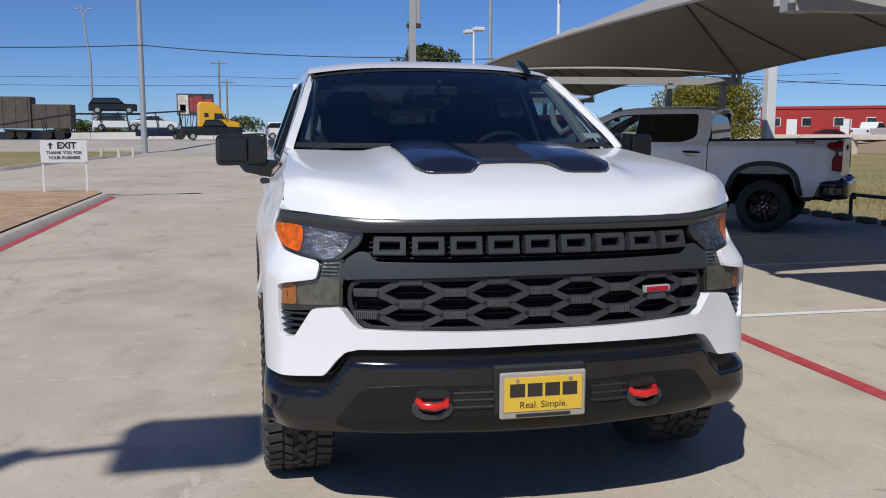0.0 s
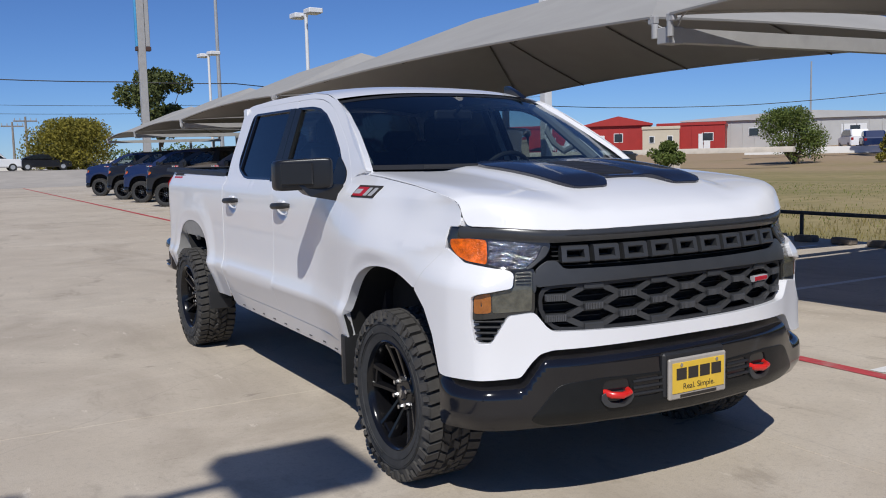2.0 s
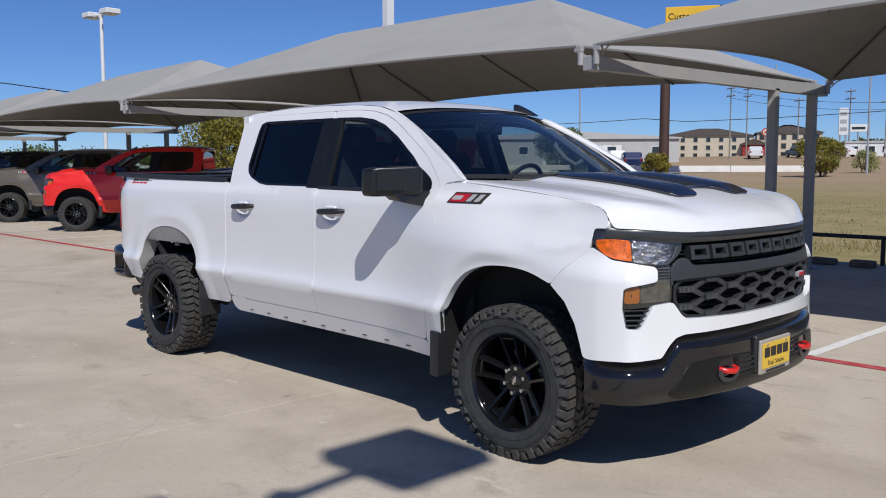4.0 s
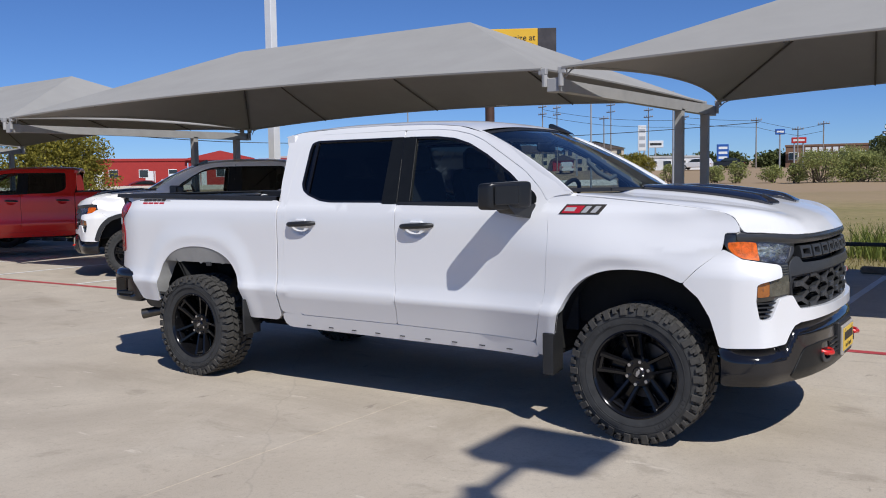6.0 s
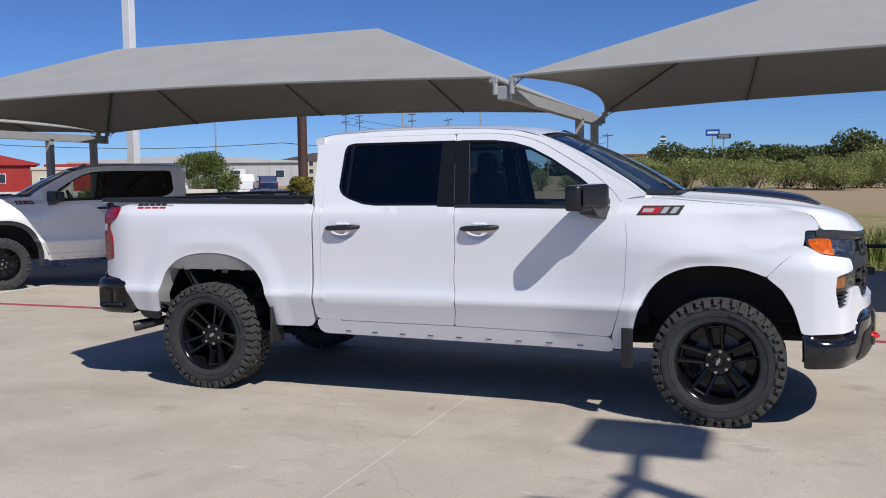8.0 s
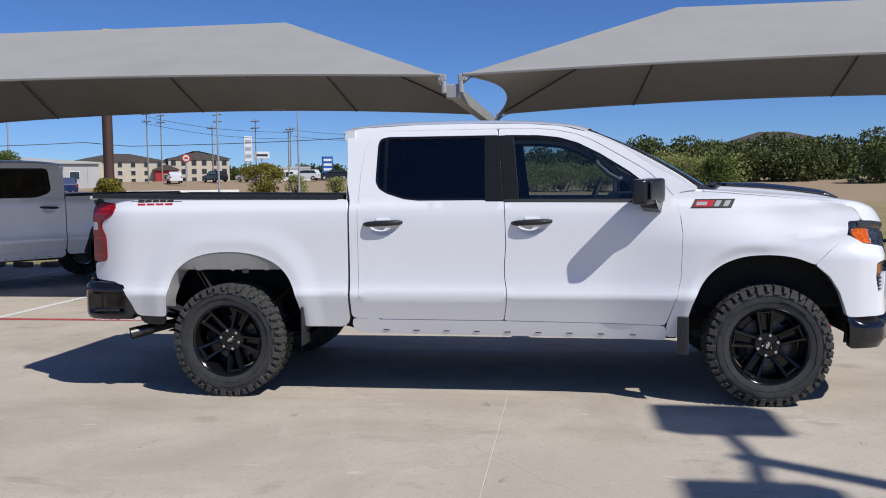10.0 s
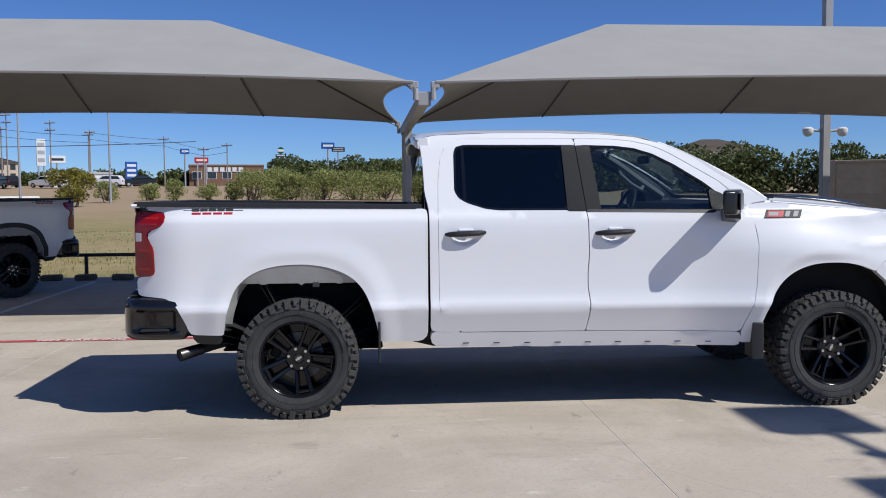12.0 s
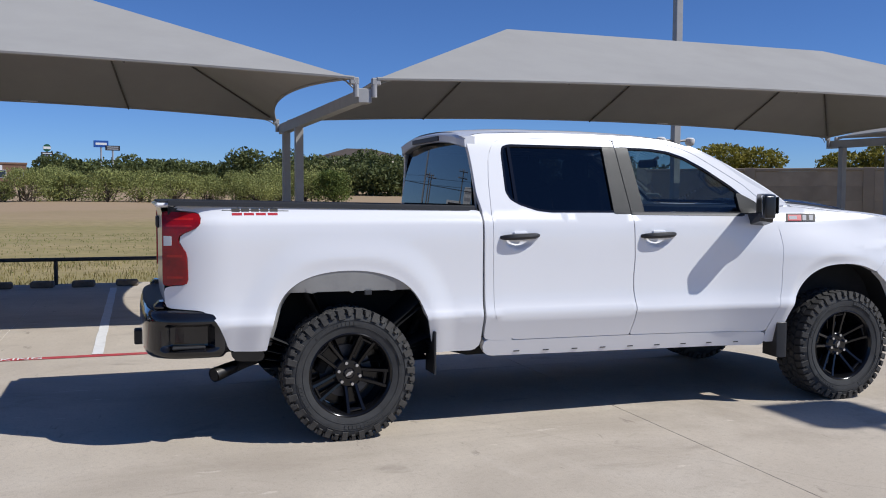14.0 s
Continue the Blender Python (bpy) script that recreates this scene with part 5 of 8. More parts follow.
    part("scoop_vent", skin("scoop_vent", mirrored([(0, -0.43), (0.115, -0.43), (0.125, 0.05), (0, 0.05)]), lambda x, y: (x, y, scoop_pt(x, y)[2] + 0.003 + 0.003 * math.sin(y * 160)), into=(0, 0, 0.8), flange=0.006, step=0.012, edge=0.02), M_BLACK_MATTE, scoop)
    for s in (-1, 1):
        corner = [Vector((s * 0.826, 0.40, hood_z(0.826, 0.40) - 0.004)), Vector((s * (side_x(0.40, 1.40) - 0.006), 0.40, 1.400)), Vector((s * 0.845, 0.62, 1.470)), Vector((s * (side_x(0.66, 1.42) - 0.006), 0.66, 1.425))]
        part("cowl_corner", Form().grid(lambda u, v: corner[0].lerp(corner[1], u).lerp(corner[2].lerp(corner[3], u), v) + Vector((0, 0, 0.004 * math.sin(math.pi * u))), 6, 6), M_PAINT, T, sharp=70)
        # black tube that puts the shut line's shade in as colour
        part("hood_seal", Form().tube([(s * (side_x(y, hood_rim(y)) - 0.005), y, hood_rim(y) - 0.003) for _, y in HOOD_EDGE], 0.0036, 6), M_DARK, hood)
    part("cowl", Form().grid(lambda u, v: ((2 * u - 1) * 0.835, 0.19 + 0.26 * abs(2 * u - 1) ** 2.2 + 0.10 * (v - 0.3), 1.432 + 0.008 * v), 24, 3), M_BLACK_MATTE, T)
    for x0, x1 in ((-0.62, 0.02), (0.05, 0.66)):
        part("wiper", Form().tube([(x0, 0.30, 1.468), ((x0 + x1) / 2, 0.205, 1.470), (x1, 0.235, 1.470)], 0.009, 6), M_BLACK_MATTE, T)
    # -- nose
    nf = nose_fn
    X = s_x
    half = lambda pts: mirrored([(X(a) if not isinstance(a, tuple) else s_y(a[0]), b) for a, b in pts])
    one = lambda pts, s: [(s * (X(a) if not isinstance(a, tuple) else s_y(a[0])), b) for a, b in pts]
    # bonded nose structure behind everything
    part("nose_backing", Form().grid(lambda u, v: front_point((2 * u - 1) * X(0.94), 0.42 + 0.80 * v, -0.10), 40, 10), M_DARK, T)
    def lamp_fn(off):
        """The nose's skin, which blends into the flank at its ends."""
        def fn(s_, z):
            p = front_point(s_, z, off)
            k = smooth(-0.66, -0.50, p.y)
            p.x = math.copysign(abs(p.x) * (1 - k) + (side_x(p.y, z) + off * 0.5 - 0.003) * k, s_)
            return p
        return fn

    part("grille_top_bar", skin("grille_top_bar", half([(a, bar_top(a)) for a in (0, 0.3, 0.55, 0.65, 0.75, 0.84, 0.90, 0.922)] + [(0.920, 1.184), (0.90, 1.184), (0.84, 1.178), (0.75, 1.166), (0.65, 1.160), (0.3, 1.162), (0, 1.164)]),
         lambda s_, z: lamp_fn(-0.004 + 0.014 * (1 - min(abs(z - 1.190 - 0.02 * smooth(0.6, 0.95, abs(s_))) / 0.03, 1.0) ** 2))(s_, z), into=(0, 0, 1.0), flange=0.07, step=0.012, edge=0.012), M_BAR, T)
    part("top_bar_lip", skin("top_bar_lip", half([(0, 1.191), (0.3, 1.190), (0.60, 1.192), (0.60, 1.188), (0.3, 1.186), (0, 1.187)]), nf(0.012), into=(0, 0, 1), flange=0.005), M_BLACK_MATTE, T)
    fascia = half([(0, 0.787), (0.29, 0.789), (0.655, 0.800), (0.68, 0.82), (0.722, 0.882), (0.80, 0.872), (0.843, 0.762), (0.878, 0.763), (0.886, 0.86), (0.884, 0.956), (0.868, 0.968), (0.790, 0.988), (0.787, 1.044), (0.797, 1.055), (0.863, 1.071), (0.910, 1.085), (0.928, 1.112)]
                  + [((-0.492,), 1.140), ((-0.457,), 1.108), ((-0.372,), 1.038), ((-0.283,), 0.948), ((-0.372,), 0.872), ((-0.435,), 0.77), ((-0.468,), 0.67), ((-0.484,), 0.612)]
                  + [(0.935, 0.606), (0.77, 0.621), (0.735, 0.680), (0.705, 0.714), (0.66, 0.727), (0.32, 0.732), (0, 0.734)])
    def fascia_pt(s_, z):
        p = front_point(s_, z, 0.012)
        a = abs(s_)
        if p.y > -0.72:  # blends into the flank
            k = smooth(-0.72, -0.52, p.y)
            p.y += (float(np.interp(a, _ps, _py)) - p.y) * k
            p.x = math.copysign(abs(p.x) * (1 - k) + side_x(p.y, z) * k, s_)
        return p
    part("front_fascia", skin("front_fascia", fascia, fascia_pt, into=(0, 0, 0.9), flange=0.06, step=0.03, edge=0.011), M_PAINT, T)
    # lower bumper
    def bumper_pt(s_, z):
        top = 0.735 - 0.12 * smooth(X(0.68), X(0.78), abs(s_))
        d = top - z
        p = front_point(s_, z, -0.005 - 0.045 * (1 - smooth(0, 0.055, d)) + 0.018 * smooth(0.03, 0.08, d))
        if p.y > -0.62:
            k = smooth(-0.62, -0.46, p.y)
            p.x = math.copysign(abs(p.x) * (1 - k) + (side_x(-0.45, 0.62) + 0.004) * k, s_)
        return p
    bumper = part("bumper", skin("bumper", half([(0, 0.731), (0.32, 0.729), (0.66, 0.724), (0.703, 0.711), (0.733, 0.677), (0.768, 0.618), (0.935, 0.603), ((-0.484,), 0.609), ((-0.486,), 0.405), (0.94, 0.40), (0.79, 0.395), (0.69, 0.400), (0.43, 0.405), (0.18, 0.398), (0, 0.395)]),
                  bumper_pt, into=(0, 0, 0.6), flange=0.07, step=0.018, edge=0.014), M_BLACK_GLOSS, T, "gloss black front bumper with a wide lower panel")
    def inset_pt(s_, z, d=0.0):
        p = bumper_pt(s_, z)
        q = front_point(s_, z, 0.0)
        n = (front_point(s_, z, 0.1) - q).normalized()
        return p + n * (0.006 + d)
    part("bumper_panel", skin("bumper_panel", half([(0, 0.588), (0.185, 0.588), (0.47, 0.596), (0.62, 0.586), (0.648, 0.575), (0.742, 0.437), (0.69, 0.410), (0.43, 0.414), (0.18, 0.410), (0, 0.407)]),
         inset_pt, holes=[one([(0.19, 0.582), (0.325, 0.582), (0.325, 0.497), (0.19, 0.497)], 1), one([(0.19, 0.582), (0.325, 0.582), (0.325, 0.497), (0.19, 0.497)], -1),
                one([(0.345, 0.597 - 0.012), (0.462, 0.585), (0.47, 0.52), (0.44, 0.488), (0.37, 0.488), (0.34, 0.52)], 1), one([(0.345, 0.585), (0.462, 0.585), (0.47, 0.52), (0.44, 0.488), (0.37, 0.488), (0.34, 0.52)], -1)],
         into=(0, 0, 0.5), flange=0.05, step=0.03, edge=0.02), M_BLACK_SATIN, bumper)
    for s in (-1, 1):
        part("hook_pocket", Form().box(s * 0.33, -0.875, 0.47, s * 0.48, -0.80, 0.60), M_DARK, bumper)
        for k in range(3):
            sl = Form()
            nose_box(sl, s * 0.185, 0.504 + 0.027 * k, s * 0.33, 0.516 + 0.027 * k, -0.03, 0.026)
            part("bumper_slat", sl, M_BLACK_MATTE, bumper)
        part("hook_bezel", skin("hook_bezel", one([(0.332, 0.535), (0.478, 0.535), (0.482, 0.50), (0.445, 0.470), (0.365, 0.470), (0.328, 0.50)], s), lambda a, z: inset_pt(a, z, 0.012), holes=[one([(0.352, 0.53), (0.458, 0.53), (0.46, 0.505), (0.435, 0.488), (0.375, 0.488), (0.35, 0.505)], s)], into=(0, 0, 0.5), flange=0.02, edge=0.02), M_GREY_PLASTIC, bumper)
        hook = Form()
        yb = front_point(X(0.405), 0.53, 0).y
        hook.tube([(s * 0.347, yb + 0.06, 0.538), (s * 0.350, yb - 0.005, 0.534), (s * 0.362, yb - 0.040, 0.528), (s * 0.405, yb - 0.052, 0.524), (s * 0.448, yb - 0.036, 0.528), (s * 0.460, yb + 0.002, 0.534), (s * 0.463, yb + 0.06, 0.538)], 0.0145, 10)
        part("tow_hook", hook, M_HOOK, T, "red tow hook")
        # lamps
        head = part("headlight", skin("headlight", one([(0.925, 1.236), (0.943, 1.236), (0.942, 1.180), (0.936, 1.140), (0.928, 1.112), (0.912, 1.086), (0.863, 1.071), (0.80, 1.056), (0.775, 1.052), (0.735, 1.058), (0.672, 1.110), (0.655, 1.140), (0.655, 1.163), (0.75, 1.169), (0.84, 1.181), (0.90, 1.187), (0.918, 1.187), (0.921, 1.210)], s),
                         lamp_fn(-0.006), into=(0, 0, 1), flange=0.03, step=0.03, edge=0.009), M_SMOKE, T, "headlight with an amber corner and faceted reflector")
        part("amber_lens", skin("amber_lens", one([(0.936, 1.178), (0.935, 1.145), (0.926, 1.112), (0.908, 1.091), (0.866, 1.080), (0.872, 1.174), (0.905, 1.181)], s), lamp_fn(-0.003), into=(0, 0, 1), flange=0.012, step=0.02, edge=0.008), M_AMBER, head)
        part("reflector", skin("reflector", one([(0.868, 1.172), (0.861, 1.079), (0.80, 1.064), (0.757, 1.059), (0.715, 1.098), (0.690, 1.152), (0.75, 1.160), (0.82, 1.169)], s), lamp_fn(-0.004), into=(0, 0, 1), flange=0.012, step=0.018, edge=0.008), M_REFLECTOR, head)
        part("lamp_bezel", skin("lamp_bezel", one([(0.750, 1.058), (0.735, 1.060), (0.674, 1.112), (0.658, 1.142), (0.682, 1.150), (0.708, 1.098)], s), lamp_fn(-0.002), into=(0, 0, 1), flange=0.012, step=0.02, edge=0.009), M_GREY_PLASTIC, head)
        fog = part("lower_lamp", skin("lower_lamp", one([(0.792, 1.060), (0.793, 0.984), (0.868, 0.972), (0.888, 0.956), (0.889, 0.858), (0.80, 0.868), (0.722, 0.880), (0.720, 0.95), (0.718, 1.056), (0.735, 1.062)], s), nf(-0.012), into=(0, 0, 1), flange=0.03, step=0.03, edge=0.011), M_SMOKE, T, "smoked lower lamp with an amber segment")
        part("amber_segment", skin("amber_segment", one([(0.880, 0.952), (0.882, 0.884), (0.846, 0.888), (0.846, 0.966), (0.866, 0.963)], s), nf(-0.008), into=(0, 0, 1), flange=0.01, edge=0.009), M_AMBER_DIM, fog)
        part("clear_segment", skin("clear_segment", one([(0.842, 0.966), (0.842, 0.886), (0.732, 0.890), (0.727, 1.050), (0.784, 1.046), (0.785, 0.984)], s), nf(-0.009), into=(0, 0, 1), flange=0.01, step=0.03, edge=0.009), M_CLEAR_SMOKE, fog)
        for k in range(4):
            rib = Form()
            nose_box(rib, s * 0.781, 0.996 + 0.0135 * k, s * 0.732, 1.001 + 0.0135 * k, -0.012, -0.004, 0.0015)
            part("lens_rib", rib, M_SMOKE, fog)
        vent = part("air_vent", skin("air_vent", one([(0.889, 0.862), (0.880, 0.764), (0.842, 0.764), (0.798, 0.870)], s), nf(-0.050), into=(0, 0, 1), flange=0.02, edge=0.02), M_DARK, T)
        for k in range(4):
            sl = Form()
            z = 0.776 + 0.023 * k
            nose_box(sl, s * 0.882, z, s * (0.840 - 0.010 * k), z + 0.009, -0.048, -0.006)
            part("vent_slat", sl, M_BLACK_MATTE, vent)
        part("side_duct", skin("side_duct", one([(0.716, 1.052), (0.714, 0.972), (0.724, 0.95), (0.724, 1.046)], s), nf(-0.004), into=(0, 0, 1), flange=0.03, edge=0.02), M_GREY_PLASTIC, T)
    # grille
    grille = part("grille", skin("grille", half([(0, 1.047), (0.30, 1.048), (0.595, 1.052), (0.612, 1.056), (0.628, 1.086), (0.669, 1.090), (0.714, 1.058), (0.714, 0.985), (0.62, 0.992), (0.30, 0.997), (0, 0.998)]), nf(-0.004), into=(0, 0, 1), flange=0.06, step=0.03, edge=0.012), M_GREY_PLASTIC, T, "dark grey grille with raised blocks and a hexagon lattice")
    for k in range(6):
        sl = Form()
        nose_box(sl, -0.64, 1.058 + 0.0195 * k, 0.64, 1.064 + 0.0195 * k, -0.07, -0.045)
        part("grille_slat", sl, M_BLACK_MATTE, grille)
    for k in range(9):
        f = Form()
        xc = -0.555 + 0.139 * k
        for a, b, c, d in ((-0.058, -0.034, -0.037, 0.034), (0.037, -0.034, 0.058, 0.034), (-0.037, 0.014, 0.037, 0.034), (-0.037, -0.034, 0.037, -0.014)):
            nose_box(f, xc + a, 1.111 + b, xc + c, 1.111 + d, -0.05, 0.002, 0.005)
        part("raised_block", f, M_GREY_PLASTIC, grille)
    lattice = Form()
    nodes = {}
    for j in range(5):
        for i in range(-5, 6):
            if (i + j) % 2 == 1:
                nodes[i, j] = (0.160 * i, 0.978 - 0.0423 * j)
    for (i, j), (x, z) in nodes.items():
        if abs(x) > 0.69 or (j == 4 and abs(x) > 0.62):
            continue
        nose_box(lattice, x - 0.043, z - 0.0155, x + 0.043, z + 0.0155, -0.055, -0.016, 0.006)
        for di in (-1, 1):
            q = nodes.get((i + di, j + 1))
            if q is None or abs(q[0]) > 0.70:
                continue
            xa, xb = x + di * 0.036, q[0] - di * 0.036
            vs = []
            for k in range(3):
                xx, zz = xa + (xb - xa) * k / 2, z + (q[1] - z) * k / 2
                for dz, o in ((0.010, -0.055), (0.0135, -0.024), (-0.0135, -0.024), (-0.010, -0.055)):
                    vs.append(front_point(s_x(xx), zz + dz, o))
            lattice.add(vs, [(4 * k + a, 4 * k + (a + 1) % 4, 4 * k + 4 + (a + 1) % 4, 4 * k + 4 + a) for k in range(2) for a in range(4)])
    part("hexagon_lattice", lattice, M_GREY_PLASTIC, grille)
    for (i, j), (x, z) in nodes.items():
        if abs(x) > 0.66 or j in (0, 4):
            continue
        ribs = Form()
        for k in range(-5, 6):
            nose_box(ribs, x + 0.0070 * k - 0.0020, z - 0.0125, x + 0.0070 * k + 0.0020, z + 0.0125, -0.017, -0.012, 0.0005)
        part("lattice_ribs", ribs, M_RIBS_GLINT, grille)
    part("lattice_frame", band("lattice_frame", half([(0, 0.995), (0.62, 0.990), (0.700, 0.984), (0.708, 0.885), (0.655, 0.806), (0.62, 0.797), (0.29, 0.792), (0, 0.790)]), nf(-0.020), 0.012, into=(0, 0, 1), flange=0.03, step=0.03, edge=0.03), M_BLACK_MATTE, grille)
    for k in range(6):
        sl = Form()
        nose_box(sl, -0.68, 0.815 + 0.028 * k, 0.68, 0.820 + 0.028 * k, -0.085, -0.070)
        part("grille_slat", sl, M_BLACK_MATTE, grille)
    f = Form()
    nose_box(f, 0.425, 0.908, 0.535, 0.934, -0.03, -0.008)
    bdg = part("grille_badge", f, M_BADGE_SILVER, grille)
    f = Form()
    nose_box(f, 0.430, 0.911, 0.525, 0.931, -0.02, -0.004)
    part("badge_bar", f, M_BADGE_RED, bdg)
    # plate with its frame; the dealer's name is drawn as bars
    pl = part("number_plate", Form().box(-0.168, -0.9680, 0.462, 0.160, -0.9500, 0.640, c=0.006), M_PLATE_FRAME, T, "yellow dealer plate in a tan frame")
    part("plate_holder", Form().box(-0.185, -0.9520, 0.47, 0.165, -0.9050, 0.665, c=0.01), M_BLACK_MATTE, pl)
    part("plate_face", Form().box(-0.152, -0.9715, 0.490, 0.144, -0.9670, 0.622, c=0.001), M_PLATE_YELLOW, pl)
    for k in range(4):
        x0 = -0.132 + 0.0665 * k
        part("plate_bar", Form().box(x0, -0.9732, 0.548, x0 + 0.056, -0.9712, 0.598), M_PRINT, pl)
    part("plate_bar", Form().box(-0.108, -0.9700, 0.4685, 0.100, -0.9685, 0.4815), M_PRINT, pl)
    slogan = part("slogan", text_mesh("slogan", "Real. Simple.", 0.036, 0.0006, M_PRINT), M_PRINT, pl)
    slogan.matrix_basis = pose(-0.004, -0.9718, 0.515, 90, 0, 0)
    for x in (-0.105, 0.097):
        part("plate_screw", Form().cyl((x, -0.9750, 0.612), (x, -0.9690, 0.612), 0.0075, n=12), M_CHROME, pl)
    # -- rear: tailgate, bed, bumper, exhaust
    gate = part("tailgate", Form().grid(lambda u, v: ((2 * u - 1) * (0.775 + 0.01 * v), 4.822 + 0.012 * math.cos((2 * u - 1) * 1.5) + 0.018 * smooth(0.88, 1.0, v) - 0.02 * (1 - smooth(0, 0.06, v)), 0.835 + 0.595 * v), 20, 20), M_PAINT, T)
    part("gate_lip", Form().box(-0.80, 4.76, 1.425, 0.80, 4.868, 1.452, c=0.011), M_PAINT, gate)
    part("gate_cap", Form().box(-0.79, 4.73, 1.452, 0.79, 4.845, 1.466, c=0.006), M_BLACK_MATTE, gate)
    part("gate_handle", Form().box(-0.14, 4.830, 1.28, 0.14, 4.852, 1.36, c=0.01), M_BLACK_MATTE, gate)
    bedbox = Form().box(-0.80, 2.90, 0.90, 0.80, 4.80, 0.93).box(-0.80, 2.895, 0.90, 0.80, 2.92, 1.42).box(-0.80, 2.92, 0.93, -0.77, 4.8, 1.42).box(0.77, 2.92, 0.93, 0.80, 4.8, 1.42).box(-0.80, 4.78, 0.93, 0.80, 4.80, 1.43)
    part("bed_liner", bedbox, M_BLACK_MATTE, T)
    part("bed_front_rail", Form().box(-0.80, 2.885, 1.405, 0.80, 2.93, 1.436, c=0.008), M_BLACK_MATTE, T)
    right = eased([(0.906, 4.465), (0.917, 4.52), (0.917, 4.69), (0.90, 4.775), (0.872, 4.835), (0.82, 4.882), (0.75, 4.910), (0.55, 4.928), (0.0, 4.936)])
    path = []
    for p, q in zip(right, right[1:]):
        n = max(int(math.hypot(q[0] - p[0], q[1] - p[1]) / (0.02 if p[0] > 0.7 else 0.08)), 1)
        path += [(p[0] + (q[0] - p[0]) * i / n, p[1] + (q[1] - p[1]) * i / n) for i in range(n)]
    path.append(right[-1])
    path = path + [(-x, y) for x, y in reversed(path[:-1])]
    sec = [(-0.12, 0.545), (-0.03, 0.540), (-0.004, 0.544), (0.014, 0.556), (0.022, 0.575)] + [(0.024, 0.585 + 0.0125 * i) for i in range(15)] + [(0.022, 0.775), (0.014, 0.800), (-0.004, 0.815), (-0.03, 0.822), (-0.12, 0.826)]
    rb = Form()
    vs, k = [], len(sec)
    for i, p in enumerate(path):
        a, b = Vector(path[max(i - 1, 0)]), Vector(path[min(i + 1, len(path) - 1)])
        t = (b - a).normalized()
        end = 1 - smooth(4.465, 4.51, p[1])  # the ends by the wheels round off
        pocket = smooth(4.545, 4.575, p[1]) * (1 - smooth(4.80, 4.835, p[1])) * smooth(0.80, 0.84, abs(p[0]))
        for o, z in sec:
            o -= 0.075 * pocket * smooth(0.590, 0.612, z) * (1 - smooth(0.725, 0.748, z)) + 0.022 * end
            z = 0.685 + (z - 0.685) * (1 - 0.16 * end)
            vs.append((p[0] + t.y * o, p[1] - t.x * o, z))
    rb.add(vs, [(k * i + j, k * i + (j + 1) % k, k * i + k + (j + 1) % k, k * i + k + j) for i in range(len(path) - 1) for j in range(k)] + [tuple(range(k)), tuple(k * (len(path) - 1) + j for j in range(k))[::-1]])
    bump = part("rear_bumper", rb, M_BLACK_GLOSS, T, "gloss black rear bumper with corner steps", sharp=60)
    for s in (-1, 1):
        part("corner_step", Form().box(s * 0.84, 4.60, 0.598, s * 0.925, 4.79, 0.616, c=0.006), M_BLACK_MATTE, bump)
        part("bumper_riser", Form().box(s * 0.64, 4.80, 0.80, s * 0.81, 4.885, 0.868, c=0.03), M_BLACK_GLOSS, bump)
    part("step_pad", Form().grid(lambda u, v: (lambda x: (x * 0.80, 4.775 + (0.168 - 0.060 * abs(x) ** 3) * v, 0.842 - 0.014 * v ** 4 - 0.012 * abs(x) ** 8))(2 * u - 1), 24, 8), M_BLACK_MATTE, bump)
    part("hitch", Form().box(-0.05, 4.90, 0.50, 0.05, 5.00, 0.60, c=0.008), M_BLACK_MATTE, bump)
    pipe = part("exhaust_pipe", Form().tube([(-0.55, 4.02, 0.51), (-0.62, 4.22, 0.49), (-0.70, 4.35, 0.468), (-0.765, 4.43, 0.450)], 0.036, 14), M_DARK, T)
    part("exhaust_tip", Form().tube([(-0.755, 4.42, 0.452), (-0.79, 4.47, 0.443), (-0.85, 4.55, 0.425)], [0.038, 0.041, 0.044], 16, caps=False), M_EXHAUST, pipe)
    part("exhaust_mouth", Form().cyl((-0.80, 4.485, 0.437), (-0.843, 4.55, 0.427), 0.039, n=16), M_DARK, T)
    # roof spoiler: one closed blade that follows the roof's crown
    blade, ring_n = Form(), 0
    for i in range(25):
        x = -0.715 + 1.43 * i / 24
        e = abs(x) / 0.715
        top = 1.893 + 0.062 * (1 - e ** 2.6) + 0.006
        tail_y = 2.958 - 0.022 * e * e - 0.018 * smooth(0.93, 1.0, e)
        loop = [(2.845, top - 0.004), (2.88, top), (2.93, top - 0.010), (tail_y - 0.008, top - 0.019), (tail_y, top - 0.028), (tail_y - 0.004, top - 0.072), (tail_y - 0.014, top - 0.080), (2.90, top - 0.074), (2.845, top - 0.066)]
        ring_n = len(loop)
        blade.v += [(x, y, z) for y, z in loop]
    blade.f += [(ring_n * i + k, ring_n * i + (k + 1) % ring_n, ring_n * (i + 1) + (k + 1) % ring_n, ring_n * (i + 1) + k) for i in range(24) for k in range(ring_n)]
    blade.f += [tuple(range(ring_n))[::-1], tuple(24 * ring_n + k for k in range(ring_n))]
    spoiler = part("spoiler", blade, M_PAINT, T, sharp=40)
    part("high_brake_light", Form().box(-0.30, 2.930, 1.888, 0.30, 2.9600, 1.922, c=0.002), M_BRAKE, spoiler, "dark high brake light")
    # black instead of body paint: the cab gap's shade is put into its colour
    part("rear_wall", Form().box(-0.83, 2.850, 0.60, 0.83, 2.872, 1.445), M_DARK, T)
    part("rear_window", Form().grid(lambda u, v: ((1 - 2 * u) * (0.80 - 0.13 * v), 2.895 - 0.030 * v, 1.445 + 0.43 * v), 8, 4), G_TINT, T)
